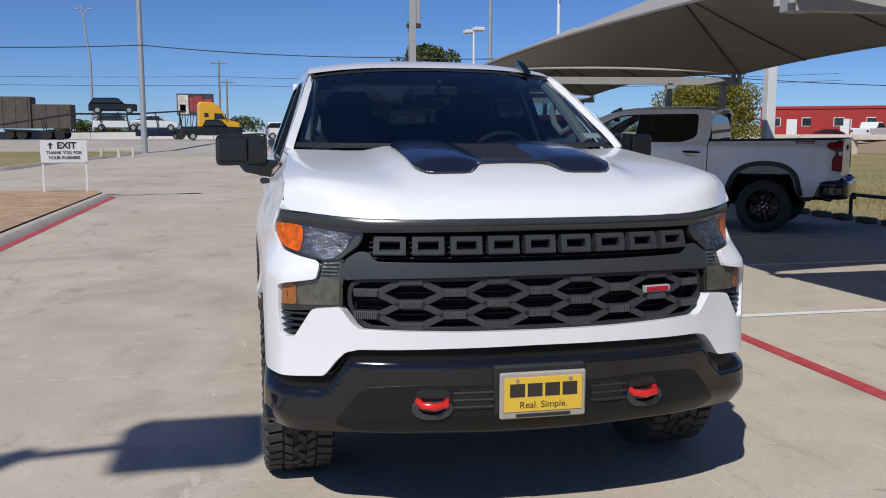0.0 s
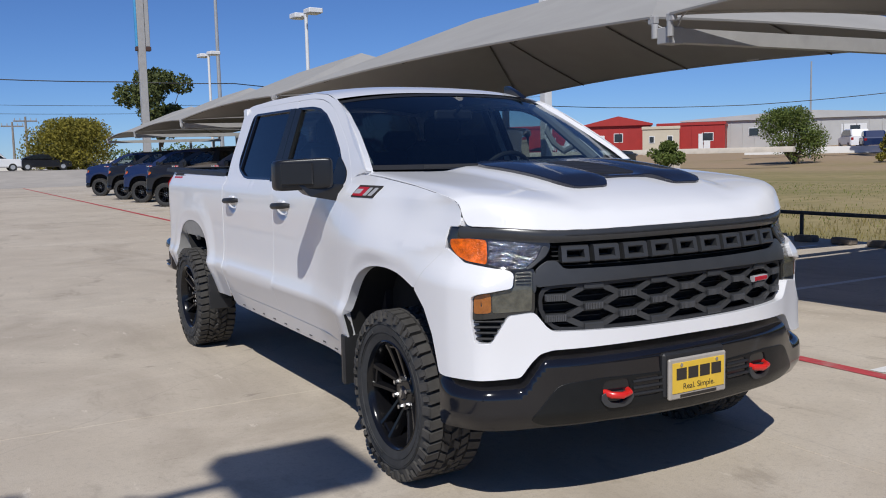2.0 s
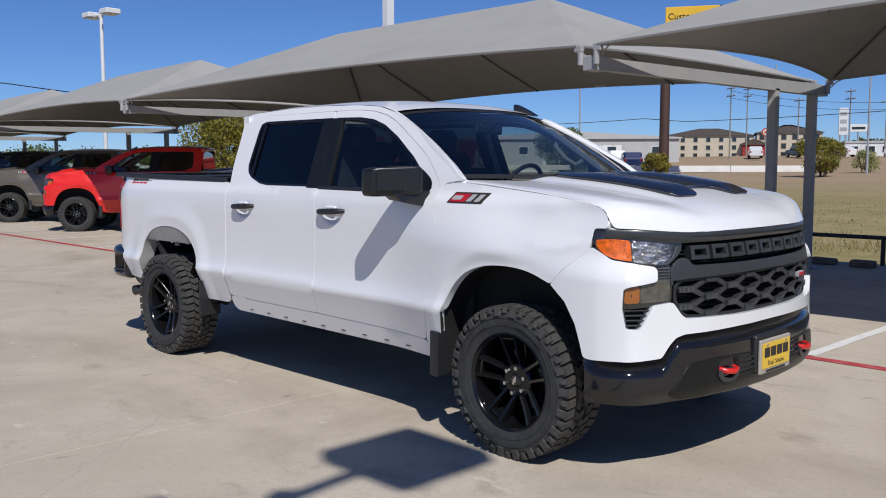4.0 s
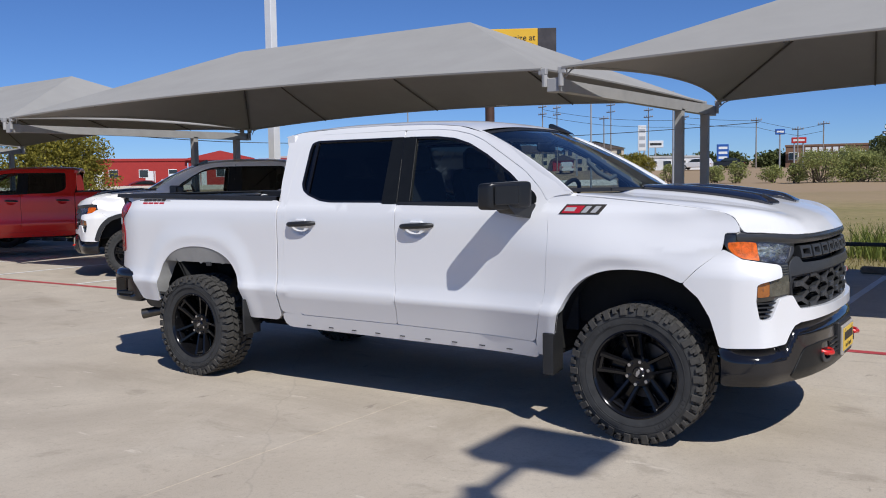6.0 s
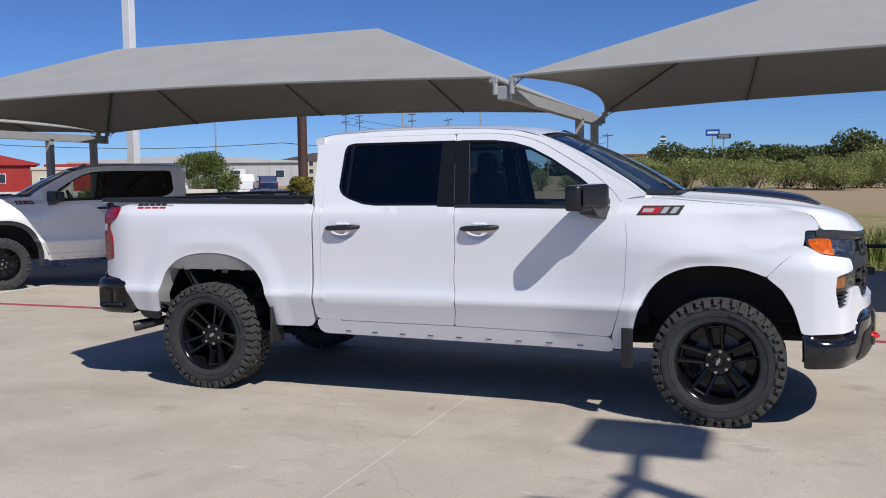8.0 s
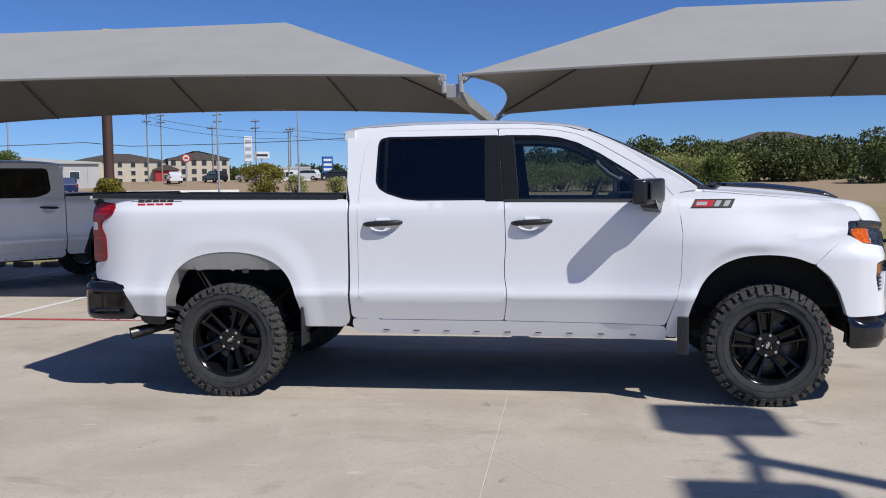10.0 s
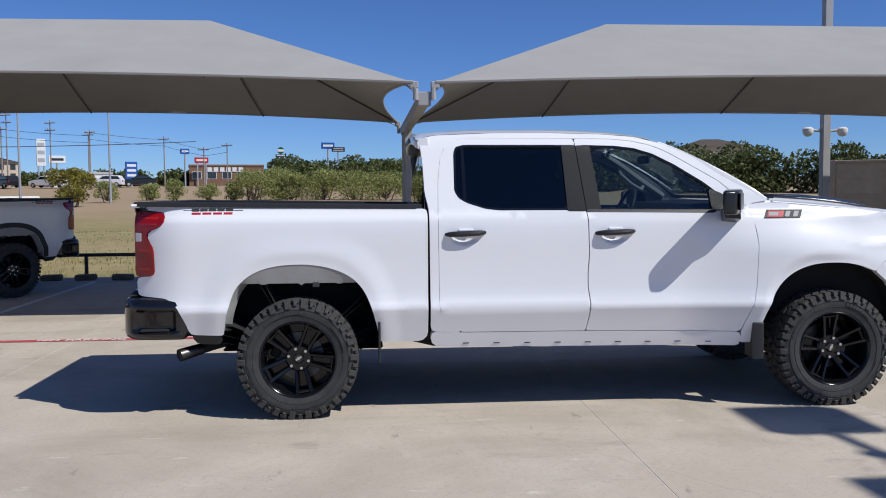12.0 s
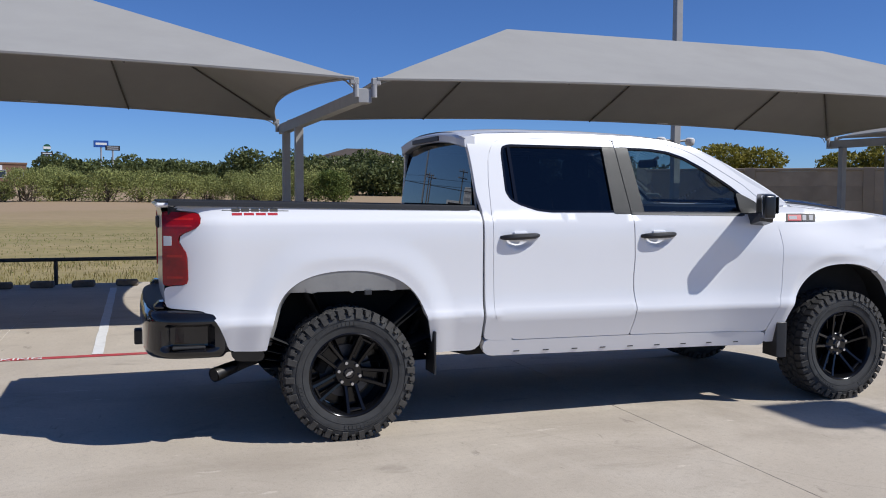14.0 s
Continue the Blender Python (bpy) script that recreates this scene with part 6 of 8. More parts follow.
    for s in (-1, 1):
        part("rear_post", Form().grid(lambda u, v: (s * (0.80 - 0.13 * v + (side_x(2.88, 1.445 + 0.46 * v) - 0.80 + 0.13 * v) * u), 2.870 + 0.012 * v + 0.01 * u, 1.40 + 0.50 * v), 3, 10), M_PAINT, T)
    # roof fin
    part("antenna_fin", Form().prism([(1.13, 1.880), (1.335, 1.905), (1.335, 1.966), (1.315, 1.972), (1.28, 1.958), (1.20, 1.920)], 0.535, 0.575, Matrix(((0, 0, 1, 0), (1, 0, 0, 0), (0, 1, 0, 0), (0, 0, 0, 1))), c=0.006), M_BLACK_GLOSS, T)
    # -- underbody and cabin
    # last two boxes are unseen, added to block sun behind the front wheels
    for box in ((-0.52, -0.62, 0.50, 0.52, 4.70, 0.64), (-0.80, 0.62, 0.50, 0.80, 2.86, 0.60), (-0.74, -0.55, 0.64, 0.74, 0.60, 1.16), (-0.78, 4.30, 0.64, 0.78, 4.78, 0.82), (-0.56, 2.9, 0.64, 0.56, 4.3, 0.90), (-0.86, 0.57, 0.43, -0.50, 0.72, 0.62), (0.50, 0.57, 0.43, 0.86, 0.72, 0.62)):
        part("underbody_pan", Form().box(*box, c=0.02), M_DARK, T)
    for x in (-0.44, 0.44):
        part("frame_rail", Form().tube([(x, -0.7, 0.55), (x, 0.5, 0.46), (x, 2.8, 0.43), (x, 3.4, 0.58), (x, 4.1, 0.60), (x, 4.8, 0.55)], 0.055, 4), M_DARK, T)
    part("fuel_tank", Form().box(0.12, 1.35, 0.425, 0.66, 2.75, 0.54, c=0.05), M_DARK, T)
    part("gearbox", Form().box(-0.20, 0.35, 0.40, 0.20, 1.35, 0.54, c=0.05), M_DARK, T)
    part("muffler", Form().cyl((-0.25, 2.0, 0.48), (-0.25, 2.8, 0.48), 0.09, n=14), M_DARK, T)
    for y in (0.0, 3.745):
        part("axle", Form().cyl((-0.75, y, 0.405), (0.75, y, 0.405), 0.05, n=12).cyl((0.0, y - 0.14, 0.41), (0.0, y + 0.14, 0.41), 0.14, n=16), M_DARK, T)
    for s in (-1, 1):
        part("leaf_spring", Form().tube([(s * 0.60, 2.98, 0.60), (s * 0.60, 3.3, 0.49), (s * 0.60, 3.745, 0.45), (s * 0.60, 4.2, 0.50), (s * 0.60, 4.6, 0.62)], 0.03, 6), M_DARK, T)
        part("shock_absorber", Form().cyl((s * 0.66, 3.35, 0.42), (s * 0.60, 3.10, 0.85), 0.03, n=10), M_DARK, T)
        part("door_card", Form().box(s * 0.775, 0.62, 0.60, s * 0.845, 2.84, 1.375, c=0.02), M_SEAT, T)
    part("firewall", Form().box(-0.78, 0.45, 0.60, 0.78, 0.60, 1.38), M_SEAT, T)
    part("cabin_floor", Form().box(-0.78, 0.55, 0.62, 0.78, 2.85, 0.68), M_SEAT, T)
    part("dashboard", Form().prism([(0.40, 1.30), (0.40, 1.415), (0.55, 1.440), (0.95, 1.425), (1.02, 1.36), (0.98, 1.15), (0.85, 1.05), (0.60, 1.05)], -0.77, 0.77, Matrix(((0, 0, 1, 0), (1, 0, 0, 0), (0, 1, 0, 0), (0, 0, 0, 1)))), M_BLACK_MATTE, T)
    wheel_c, tilt = Vector((0.39, 1.12, 1.36)), radians(24)
    sw = Form().tube([wheel_c + Vector((0.185 * math.cos(a), 0.185 * math.sin(a) * math.sin(tilt) * -1, 0.185 * math.sin(a) * math.cos(tilt))) for a in [2 * math.pi * i / 32 for i in range(32)]], 0.016, 8, closed=True)
    stw = part("steering_wheel", sw, M_BLACK_MATTE, T)
    part("wheel_spokes", Form().box(0.22, 1.105, 1.335, 0.56, 1.125, 1.375, c=0.01).box(0.30, 1.08, 1.29, 0.48, 1.13, 1.41, c=0.02), M_BLACK_MATTE, stw)
    for x in (-0.40, 0.40):
        seat = part("seat", Form().box(x - 0.27, 1.30, 0.80, x + 0.27, 1.85, 1.02, c=0.06).box(x - 0.26, -0.09, -0.02, x + 0.26, 0.09, 0.66, m=pose(0, 1.80, 0.98, -14, 0, 0), c=0.05), M_SEAT, T)
        part("headrest", Form().box(x - 0.14, 1.88, 1.60, x + 0.14, 1.99, 1.80, c=0.045), M_SEAT, seat)
    bench = part("seat", Form().box(-0.75, 2.10, 0.85, 0.75, 2.62, 1.03, c=0.05).box(-0.75, 2.62, 0.95, 0.75, 2.80, 1.56, c=0.05), M_SEAT, T)
    for x in (-0.46, 0.46):
        part("headrest", Form().box(x - 0.14, 2.66, 1.55, x + 0.14, 2.78, 1.72, c=0.04), M_SEAT, bench)
    for s in (-1, 1):
        grab = part("pillar_trim", Form().tube([(s * 0.755, 0.66, 1.47), (s * 0.735, 0.86, 1.60), (s * 0.70, 1.08, 1.75), (s * 0.675, 1.22, 1.83)], 0.032, 8), M_TRIM_GREY, T)
        part("grab_handle", Form().tube([(s * 0.735, 1.08, 1.74), (s * 0.68, 1.06, 1.66), (s * 0.67, 0.97, 1.58), (s * 0.68, 0.88, 1.53), (s * 0.74, 0.84, 1.57)], 0.019, 8), M_TRIM_GREY, grab)
    part("rear_view_mirror", Form().box(-0.13, 1.06, 1.735, 0.13, 1.09, 1.80, c=0.02).cyl((0, 1.06, 1.77), (0, 0.98, 1.82), 0.012), M_BLACK_MATTE, T)
    part("shield_sticker", Form().grid(lambda u, v: shield_pt(0.905 + 0.065 * u, 0.10 + 0.055 * v, 0.006), 4, 2), M_STICKER, T)
    add_wheels(T)
    T.matrix_basis = Matrix.Diagonal((1.03, 1, 1, 1))
    return T


truck = build_truck()

# ---- parked pickups under the canopies ----
def car_paint(name, colour, metal=0.0):
    return material(name, colour, 0.3, metal=metal, coat=0.4, vary=0.03, scale=3, stain=0.08, stain_scale=2)


M_SILVER_CAR = car_paint("silver_car_paint", (0.80, 0.785, 0.77), 0.1)
M_RED_CAR = car_paint("red_car_paint", (0.70, 0.016, 0.012))
M_DARK_RED = car_paint("dark_red_car_paint", (0.20, 0.012, 0.012))
M_TAN_CAR = car_paint("bronze_grey_car_paint", (0.13, 0.11, 0.09), 0.3)
M_BLACK_CAR = car_paint("black_car_paint", (0.008, 0.008, 0.010))
M_BLUE_CAR = car_paint("dark_blue_car_paint", (0.012, 0.025, 0.085), 0.2)

for x, y, paint, word in ((3.9, 11.0, M_SILVER_CAR, "silver"), (4.1, 17.85, M_RED_CAR, "bright red"), (4.2, 22.5, M_TAN_CAR, "bronze-grey"), (4.2, 27.3, M_BLACK_CAR, "black"),
                          (4.2, 31.3, M_BLUE_CAR, "dark blue"), (4.2, 34.9, M_BLACK_CAR, "black"), (4.2, 40.5, M_BLUE_CAR, "dark blue")):
    c = copy_thing(truck, pose(x + 0.569, y + 0.676, 0, 0, 0, -130.1))
    tagged(c, word + " crew-cab pickup parked at an angle under a canopy", "truck", "pickup trucks on the lot")
    if word == "silver":
        for s in (-1, 1):
            for arch, yc in ((ARCH_F + ARCH_F2[1:], 0.05), (ARCH_R, 3.73)):
                outer = [(yc + (a - yc) * 1.13, 0.42 + (b - 0.42) * 1.11) for a, b in arch]
                part("arch_trim", skin("arch_trim", arch + outer[::-1], side_fn(s, 0.012), into=(0, yc, 0.6), flange=0.02, step=0.04), M_BLACK_MATTE, c)
    for o in c.children_recursive:
        if o.type == "MESH" and o.data.materials and o.data.materials[0] in (M_PAINT, M_NAVY_DECAL) and not (word == "silver" and o.data.materials[0] is M_NAVY_DECAL):
            o.material_slots[0].link = "OBJECT"
            o.material_slots[0].material = paint


# ---- plants ----
def leaf_material(name, dark, light):
    """Foliage: each leaf takes its own shade between two greens, and lets some light through."""
    m = bpy.data.materials.new(name)
    m.use_nodes = True
    nt = m.node_tree
    bsdf = nt.nodes["Principled BSDF"]
    bsdf.inputs["Roughness"].default_value = 0.6
    bsdf.inputs["Specular IOR Level"].default_value = 0.25
    geo = nt.nodes.new("ShaderNodeNewGeometry")
    mix = nt.nodes.new("ShaderNodeMix")
    mix.data_type = "RGBA"
    nt.links.new(geo.outputs["Random Per Island"], mix.inputs[0])
    mix.inputs[6].default_value, mix.inputs[7].default_value = (*dark, 1), (*light, 1)
    n = nt.nodes.new("ShaderNodeTexNoise")
    n.inputs["Scale"].default_value = 0.9
    nt.links.new(geo.outputs["Position"], n.inputs["Vector"])
    two = nt.nodes.new("ShaderNodeMix")
    two.data_type, two.blend_type = "RGBA", "MULTIPLY"
    two.inputs[0].default_value = 1.0
    r = nt.nodes.new("ShaderNodeMapRange")
    r.inputs["To Min"].default_value, r.inputs["To Max"].default_value = 0.6, 1.4
    nt.links.new(n.outputs["Fac"], r.inputs["Value"])
    nt.links.new(mix.outputs[2], two.inputs[6])
    nt.links.new(r.outputs[0], two.inputs[7])
    nt.links.new(two.outputs[2], bsdf.inputs["Base Color"])
    tr = nt.nodes.new("ShaderNodeBsdfTranslucent")
    nt.links.new(two.outputs[2], tr.inputs["Color"])
    sh = nt.nodes.new("ShaderNodeMixShader")
    sh.inputs[0].default_value = 0.25
    nt.links.new(bsdf.outputs[0], sh.inputs[1])
    nt.links.new(tr.outputs[0], sh.inputs[2])
    nt.links.new(sh.outputs[0], nt.nodes["Material Output"].inputs[0])
    return m


M_LEAF_YELLOW = leaf_material("yellow_green_leaves", (0.13, 0.125, 0.022), (0.33, 0.28, 0.045))
M_LEAF_GREEN = leaf_material("green_leaves", (0.07, 0.105, 0.025), (0.18, 0.22, 0.05))
M_LEAF_DARK = leaf_material("dark_oak_leaves", (0.055, 0.075, 0.026), (0.150, 0.168, 0.055))
M_LEAF_OLIVE = leaf_material("olive_mesquite_leaves", (0.19, 0.22, 0.07), (0.37, 0.38, 0.13))
M_LEAF_DRY = leaf_material("dry_brown_leaves", (0.12, 0.09, 0.04), (0.22, 0.16, 0.07))
M_REED = leaf_material("reed_blades", (0.10, 0.14, 0.03), (0.24, 0.27, 0.06))
M_STRAW = leaf_material("dry_grass_blades", (0.20, 0.17, 0.06), (0.36, 0.30, 0.12))
M_BARK = material("grey_brown_bark", (0.11, 0.085, 0.06), 0.95, vary=0.3, scale=6, bump=0.8, bump_scale=20)


def leaf_form(rg, clumps, count, size):
    """Small bent leaves scattered through lumps, given as (centre, radii)."""
    f = Form()
    weight = np.array([c[1][0] * c[1][1] * c[1][2] for c in clumps]) ** 0.75
    pick = rg.choice(len(clumps), count, p=weight / weight.sum())
    cen, rad = np.array([c[0] for c in clumps])[pick], np.array([c[1] for c in clumps])[pick]
    d = rg.normal(size=(count, 3))
    d /= np.linalg.norm(d, axis=1)[:, None]
    p = cen + d * rad * (rg.uniform(0.35, 1.08, count) ** 0.6)[:, None]
    a = rg.normal(size=(count, 3))
    a /= np.linalg.norm(a, axis=1)[:, None]
    b = np.cross(a, rg.normal(size=(count, 3)))
    b /= np.linalg.norm(b, axis=1)[:, None]
    s = size * rg.uniform(0.6, 1.4, count)[:, None]
    n = np.cross(a, b)
    vs = np.stack([p - a * s, p - b * s * 0.55 + n * s * 0.2, p + a * s, p + b * s * 0.55 + n * s * 0.2], 1).reshape(-1, 3)
    f.v = [tuple(v) for v in vs.tolist()]
    f.f = [(4 * i, 4 * i + 1, 4 * i + 2, 4 * i + 3) for i in range(count)]
    return f


def build_tree(x, y, top, width, crown_base, leaves, name="tree", label="", category="tree", group="", count=2500, size=0.12, seed=1, lumps=16, trunk=0.12, stems=1, zb=None, low=0.18):
    """A tapered trunk with limbs, each ending in a lump of leaves."""
    rg = np.random.default_rng(seed)
    base = ground_height(x, y) if zb is None else zb
    t = thing(name, label, category, group)
    h, r = top - base, width / 2
    cb = crown_base - base
    clumps, wood = [], Form()
    for k in range(stems):
        a0 = rg.uniform(0, 6.28)
        off = (0.0 if stems == 1 else 0.16 * r)
        wood.tube([(off * math.cos(a0), off * math.sin(a0), -0.1), (1.6 * off * math.cos(a0) + rg.normal() * 0.05 * r, 1.6 * off * math.sin(a0), cb * 0.6), (2.4 * off * math.cos(a0) + rg.normal() * 0.08 * r, 2.4 * off * math.sin(a0) + rg.normal() * 0.08 * r, cb + (h - cb) * 0.6)],
                  [trunk, trunk * 0.75, trunk * 0.3], 7)
    for k in range(lumps):
        a, u = rg.uniform(0, 6.28), rg.uniform(0, 1)
        w = math.sin(math.pi * min(max(low + (0.93 - low) * u, 0), 1)) ** 0.8
        q = r * w * math.sqrt(rg.uniform(0.15, 1.0)) * 0.78
        lr = r * rg.uniform(0.26, 0.44)
        lz = min(lr * 0.8, (h - cb) * 0.3)
        c = (q * math.cos(a), q * math.sin(a), min(max(cb + (h - cb) * (0.08 + 0.9 * u), cb + lz * 0.6), h - lz))
        clumps.append((c, (lr, lr, lz)))
        wood.tube([(0, 0, cb * 0.75), (c[0] * 0.5, c[1] * 0.5, (cb * 0.8 + c[2]) / 2), c], [trunk * 0.45, trunk * 0.28, trunk * 0.1], 5)
    part("trunk", wood, M_BARK, t)
    tagged(part("crown", leaf_form(rg, clumps, count, size), leaves, t, sharp=0), kind="stuff")
    t.matrix_basis = pose(x, y, base)
    return t


T_YEL = "rounded shrub tree with yellow-green autumn leaves beyond the lot"
T_GRN = "leafy green shrub standing in the dry field"
T_OLV = "feathery olive-green mesquite bush in the dry field"
T_DRK = "dark green live oak in the distant tree line"
build_tree(27.6, 49.2, 5.1, 7.6, 0.8, M_LEAF_YELLOW, label=T_YEL, low=0.40, count=16000, size=0.095, seed=3, lumps=44, trunk=0.16)
build_tree(54.0, 42.5, 4.5, 5.6, 0.55, M_LEAF_GREEN, label=T_GRN, low=0.40, count=11000, size=0.08, seed=5, lumps=34, group="field shrubs", stems=3)
build_tree(39.5, 40.5, 2.1, 2.8, 0.15, M_LEAF_GREEN, label="low olive shrub in the dry field", low=0.40, count=4000, size=0.08, seed=6, lumps=10, group="field shrubs")
build_tree(55.4, 34.7, 2.4, 2.8, 0.45, M_LEAF_YELLOW, label="low yellow shrub in the dry field", low=0.40, count=3000, size=0.09, seed=7, lumps=10, group="field shrubs")
build_tree(65.0, 26.3, 3.6, 4.0, 1.0, M_LEAF_YELLOW, label=T_GRN, count=4000, size=0.09, seed=9, lumps=18, group="field shrubs", stems=3)
build_tree(73.9, -11.9, 3.8, 4.4, 1.0, M_LEAF_GREEN, label="round bright green bush in the dry field", low=0.40, count=6000, size=0.09, seed=10, lumps=26, group="field shrubs")
build_tree(9.4, 89.5, 5.9, 9.8, 0.9, M_LEAF_YELLOW, label=T_YEL, low=0.40, count=22000, size=0.12, seed=12, lumps=40, trunk=0.2)
build_tree(11.6, 60.7, 7.9, 5.3, 3.4, M_LEAF_DARK, label="dark oak behind the sign pole", count=8000, size=0.13, seed=14)
for k, (x, y, top, w) in enumerate(((-18, 114.7, 4.2, 6), (-13.5, 115, 3.8, 5), (-2, 116, 3.9, 5), (-22.5, 114, 3.4, 5), (-6.5, 118, 3.2, 4))):
    build_tree(x, y, top, w, 1.0, M_LEAF_DARK if k % 2 == 0 else M_LEAF_GREEN, label="dark tree behind the highway barrier", group="highway trees", count=1500, size=0.18, seed=20 + k, zb=0.8)
build_tree(-13.2, 37.5, 0.95, 1.6, 0.15, M_LEAF_DRY, name="bush", label="low dry bush on the verge", category="bush", count=900, size=0.05, seed=30, lumps=8, trunk=0.03, zb=0.1)
rng = random.Random(21)
for k, y in enumerate((30, 26, 20.6, 15, 13.3, 10.2, 11.3, 7.3, 4.6, 1.8, -1.3, -3.5, -4.8, -6.5, -7.4, -9.6, 17.6, 23.2)):
    top = 3.2 + 0.8 * rng.random() if y < 14 else 2.4 + 0.7 * rng.random()
    build_tree(74.5 + rng.uniform(-2, 3), y, top, rng.uniform(3.6, 5.6) if y < 14 else rng.uniform(1.6, 2.6), 1.0, M_LEAF_OLIVE, name="bush", label=T_OLV, low=0.36, category="bush", group="mesquite bushes", count=4600 if y < 14 else 1600, size=0.075,
               seed=40 + k, lumps=26, trunk=0.07, stems=4)
for k, (x, y, top) in enumerate(((142, 17, 7.4), (142.4, 14, 6.8))):
    build_tree(x, y, top, 6, 3.4, M_LEAF_DARK, label=T_DRK, group="distant oaks", count=1600, size=0.22, seed=70 + k, trunk=0.2)


def build_treeline(pts, lo, hi, seed, leaves, label, per=420, size=0.26, lump=2.5):
    """Woods too far to count, as one sheet of crowns."""
    rg = np.random.default_rng(seed)
    clumps = []
    for (x0, y0), (x1, y1) in zip(pts, pts[1:]):
        n = max(int(math.hypot(x1 - x0, y1 - y0) / 2.2), 1)
        for i in range(n):
            u = (i + rg.uniform()) / n
            x, y = x0 + (x1 - x0) * u + rg.normal() * 2.5, y0 + (y1 - y0) * u
            base = ground_height(x, y)
            top = lo + (hi - lo) * rg.uniform()
            for z in np.linspace(base + 0.7, top - 1.1, 4):
                clumps.append(((x + rg.normal() * 0.8, y + rg.normal() * 0.8, z), (lump, lump, lump / 2)))
    f = leaf_form(rg, clumps, per * len(clumps) // 4, size)
    tagged(part("treeline", f, leaves, None, sharp=0), label, "trees", kind="stuff")


build_treeline([(122, 16), (121, 8), (120, -4)], 4.8, 6.4, 1, M_LEAF_DARK, "dark wooded belt across the far side of the field", per=1100, size=0.27)
build_treeline([(120, -6), (119, -12), (116, -30), (113, -48)], 6.3, 8.2, 9, M_LEAF_DARK, "dark wooded belt below the houses", per=1100, size=0.27)
build_treeline([(108, -16), (105, -24), (102, -34), (96, -48), (88, -62)], 5.2, 6.8, 2, M_LEAF_DARK, "belt of dark trees with a few paler crowns", per=1100, size=0.27)
build_treeline([(100, -8), (98, -16)], 4.6, 5.6, 5, M_LEAF_OLIVE, "paler scrub in front of the woods", per=700, size=0.16)
build_treeline([(160, 74), (166, 56), (170, 40), (172, 20)], 5.2, 6.6, 3, M_LEAF_DARK, "low far woods behind the highway", per=800, size=0.34)
build_treeline([(172, 20), (166, -20), (160, -45)], 7.0, 9.0, 13, M_LEAF_DARK, "far woods on the rise", per=700, size=0.36)
build_treeline([(31.5, -19.5), (25, -27.5), (15, -39)], 3.7, 4.5, 4, M_LEAF_YELLOW, "clipped hedge behind the perimeter wall", per=6500, size=0.09, lump=1.3)
build_treeline([(60, 112), (40, 118), (20, 122)], 2.6, 4.4, 6, M_LEAF_GREEN, "low scrub along the highway", per=400, size=0.2)


def build_blades(name, label, area, count, h0, h1, mat, seed, width=0.008):
    """Grass blades over a stretch of ground."""
    rg = np.random.default_rng(seed)
    f = Form()
    x0, x1, y0, y1 = area
    for _ in range(count):
        x, y = rg.uniform(x0, x1), rg.uniform(y0, y1)
        if noise.noise((x * 0.5, y * 0.5, seed)) < rg.uniform(-0.5, 0.35):
            continue
        z, h, a = ground_height(x, y) - 0.02, rg.uniform(h0, h1), rg.uniform(0, 6.28)
        dx, dy, b = math.cos(a) * width, math.sin(a) * width, rg.normal(0, 0.3, 2) * h
        f.add([(x - dx, y - dy, z), (x + dx, y + dy, z), (x + dx * 0.7 + b[0] * 0.4, y + dy * 0.7 + b[1] * 0.4, z + h * 0.6), (x - dx * 0.7 + b[0] * 0.4, y - dy * 0.7 + b[1] * 0.4, z + h * 0.6), (x + b[0], y + b[1], z + h)],
              [(0, 1, 2, 3), (3, 2, 4)])
    tagged(part(name, f, mat, None, sharp=0), label, "grass", kind="stuff")


build_blades("grass", "short dry grass beside the pipe rail", (9.95, 16, -11, 34), 26000, 0.05, 0.16, M_STRAW, 2)
build_blades("grass", "short green grass in the field", (12, 30, -12, 30), 16000, 0.03, 0.08, M_REED, 3, 0.012)
build_blades("reeds", "tall green weeds standing behind the pipe rail", (10.6, 14.5, -4.5, 1.2), 5200, 0.35, 0.75, M_REED, 4, 0.012)
build_blades("reeds", "tuft of tall weeds behind the pipe rail", (10.3, 11.2, 1.0, 1.9), 500, 0.3, 0.65, M_STRAW, 5, 0.010)

# ---- roads, verge, kerbs ----
M_ROAD = material("pale_road_concrete", (0.40, 0.365, 0.32), 0.9, vary=0.12, scale=0.5, stain=0.4, stain_scale=0.15, coords="World")
M_BARRIER = material("white_barrier_concrete", (0.66, 0.64, 0.60), 0.85, vary=0.06, scale=0.8, stain=0.25, stain_scale=0.6)


def sheet(name, x0, x1, y0, y1, lift, mat, label, category, step=4.0):
    nx, ny = max(int((x1 - x0) / step), 1), max(int((y1 - y0) / step), 1)
    f = Form().grid(lambda u, v: (lambda x, y: (x, y, (ground_height(x, y) if y > 63 or x > LOT_EDGE else -0.06) + lift))(x0 + (x1 - x0) * u, y0 + (y1 - y0) * v), nx, ny)
    return tagged(part(name, f, mat, None), label, category, kind="structure")


sheet("road", -60, LOT_EDGE, 61.2, 98, 0.06, M_ROAD, "pale concrete road crossing behind the lot", "road")
sheet("road", 10.0, 60, 76, 98, 0.16, M_ROAD, "pale concrete road crossing behind the lot", "road")


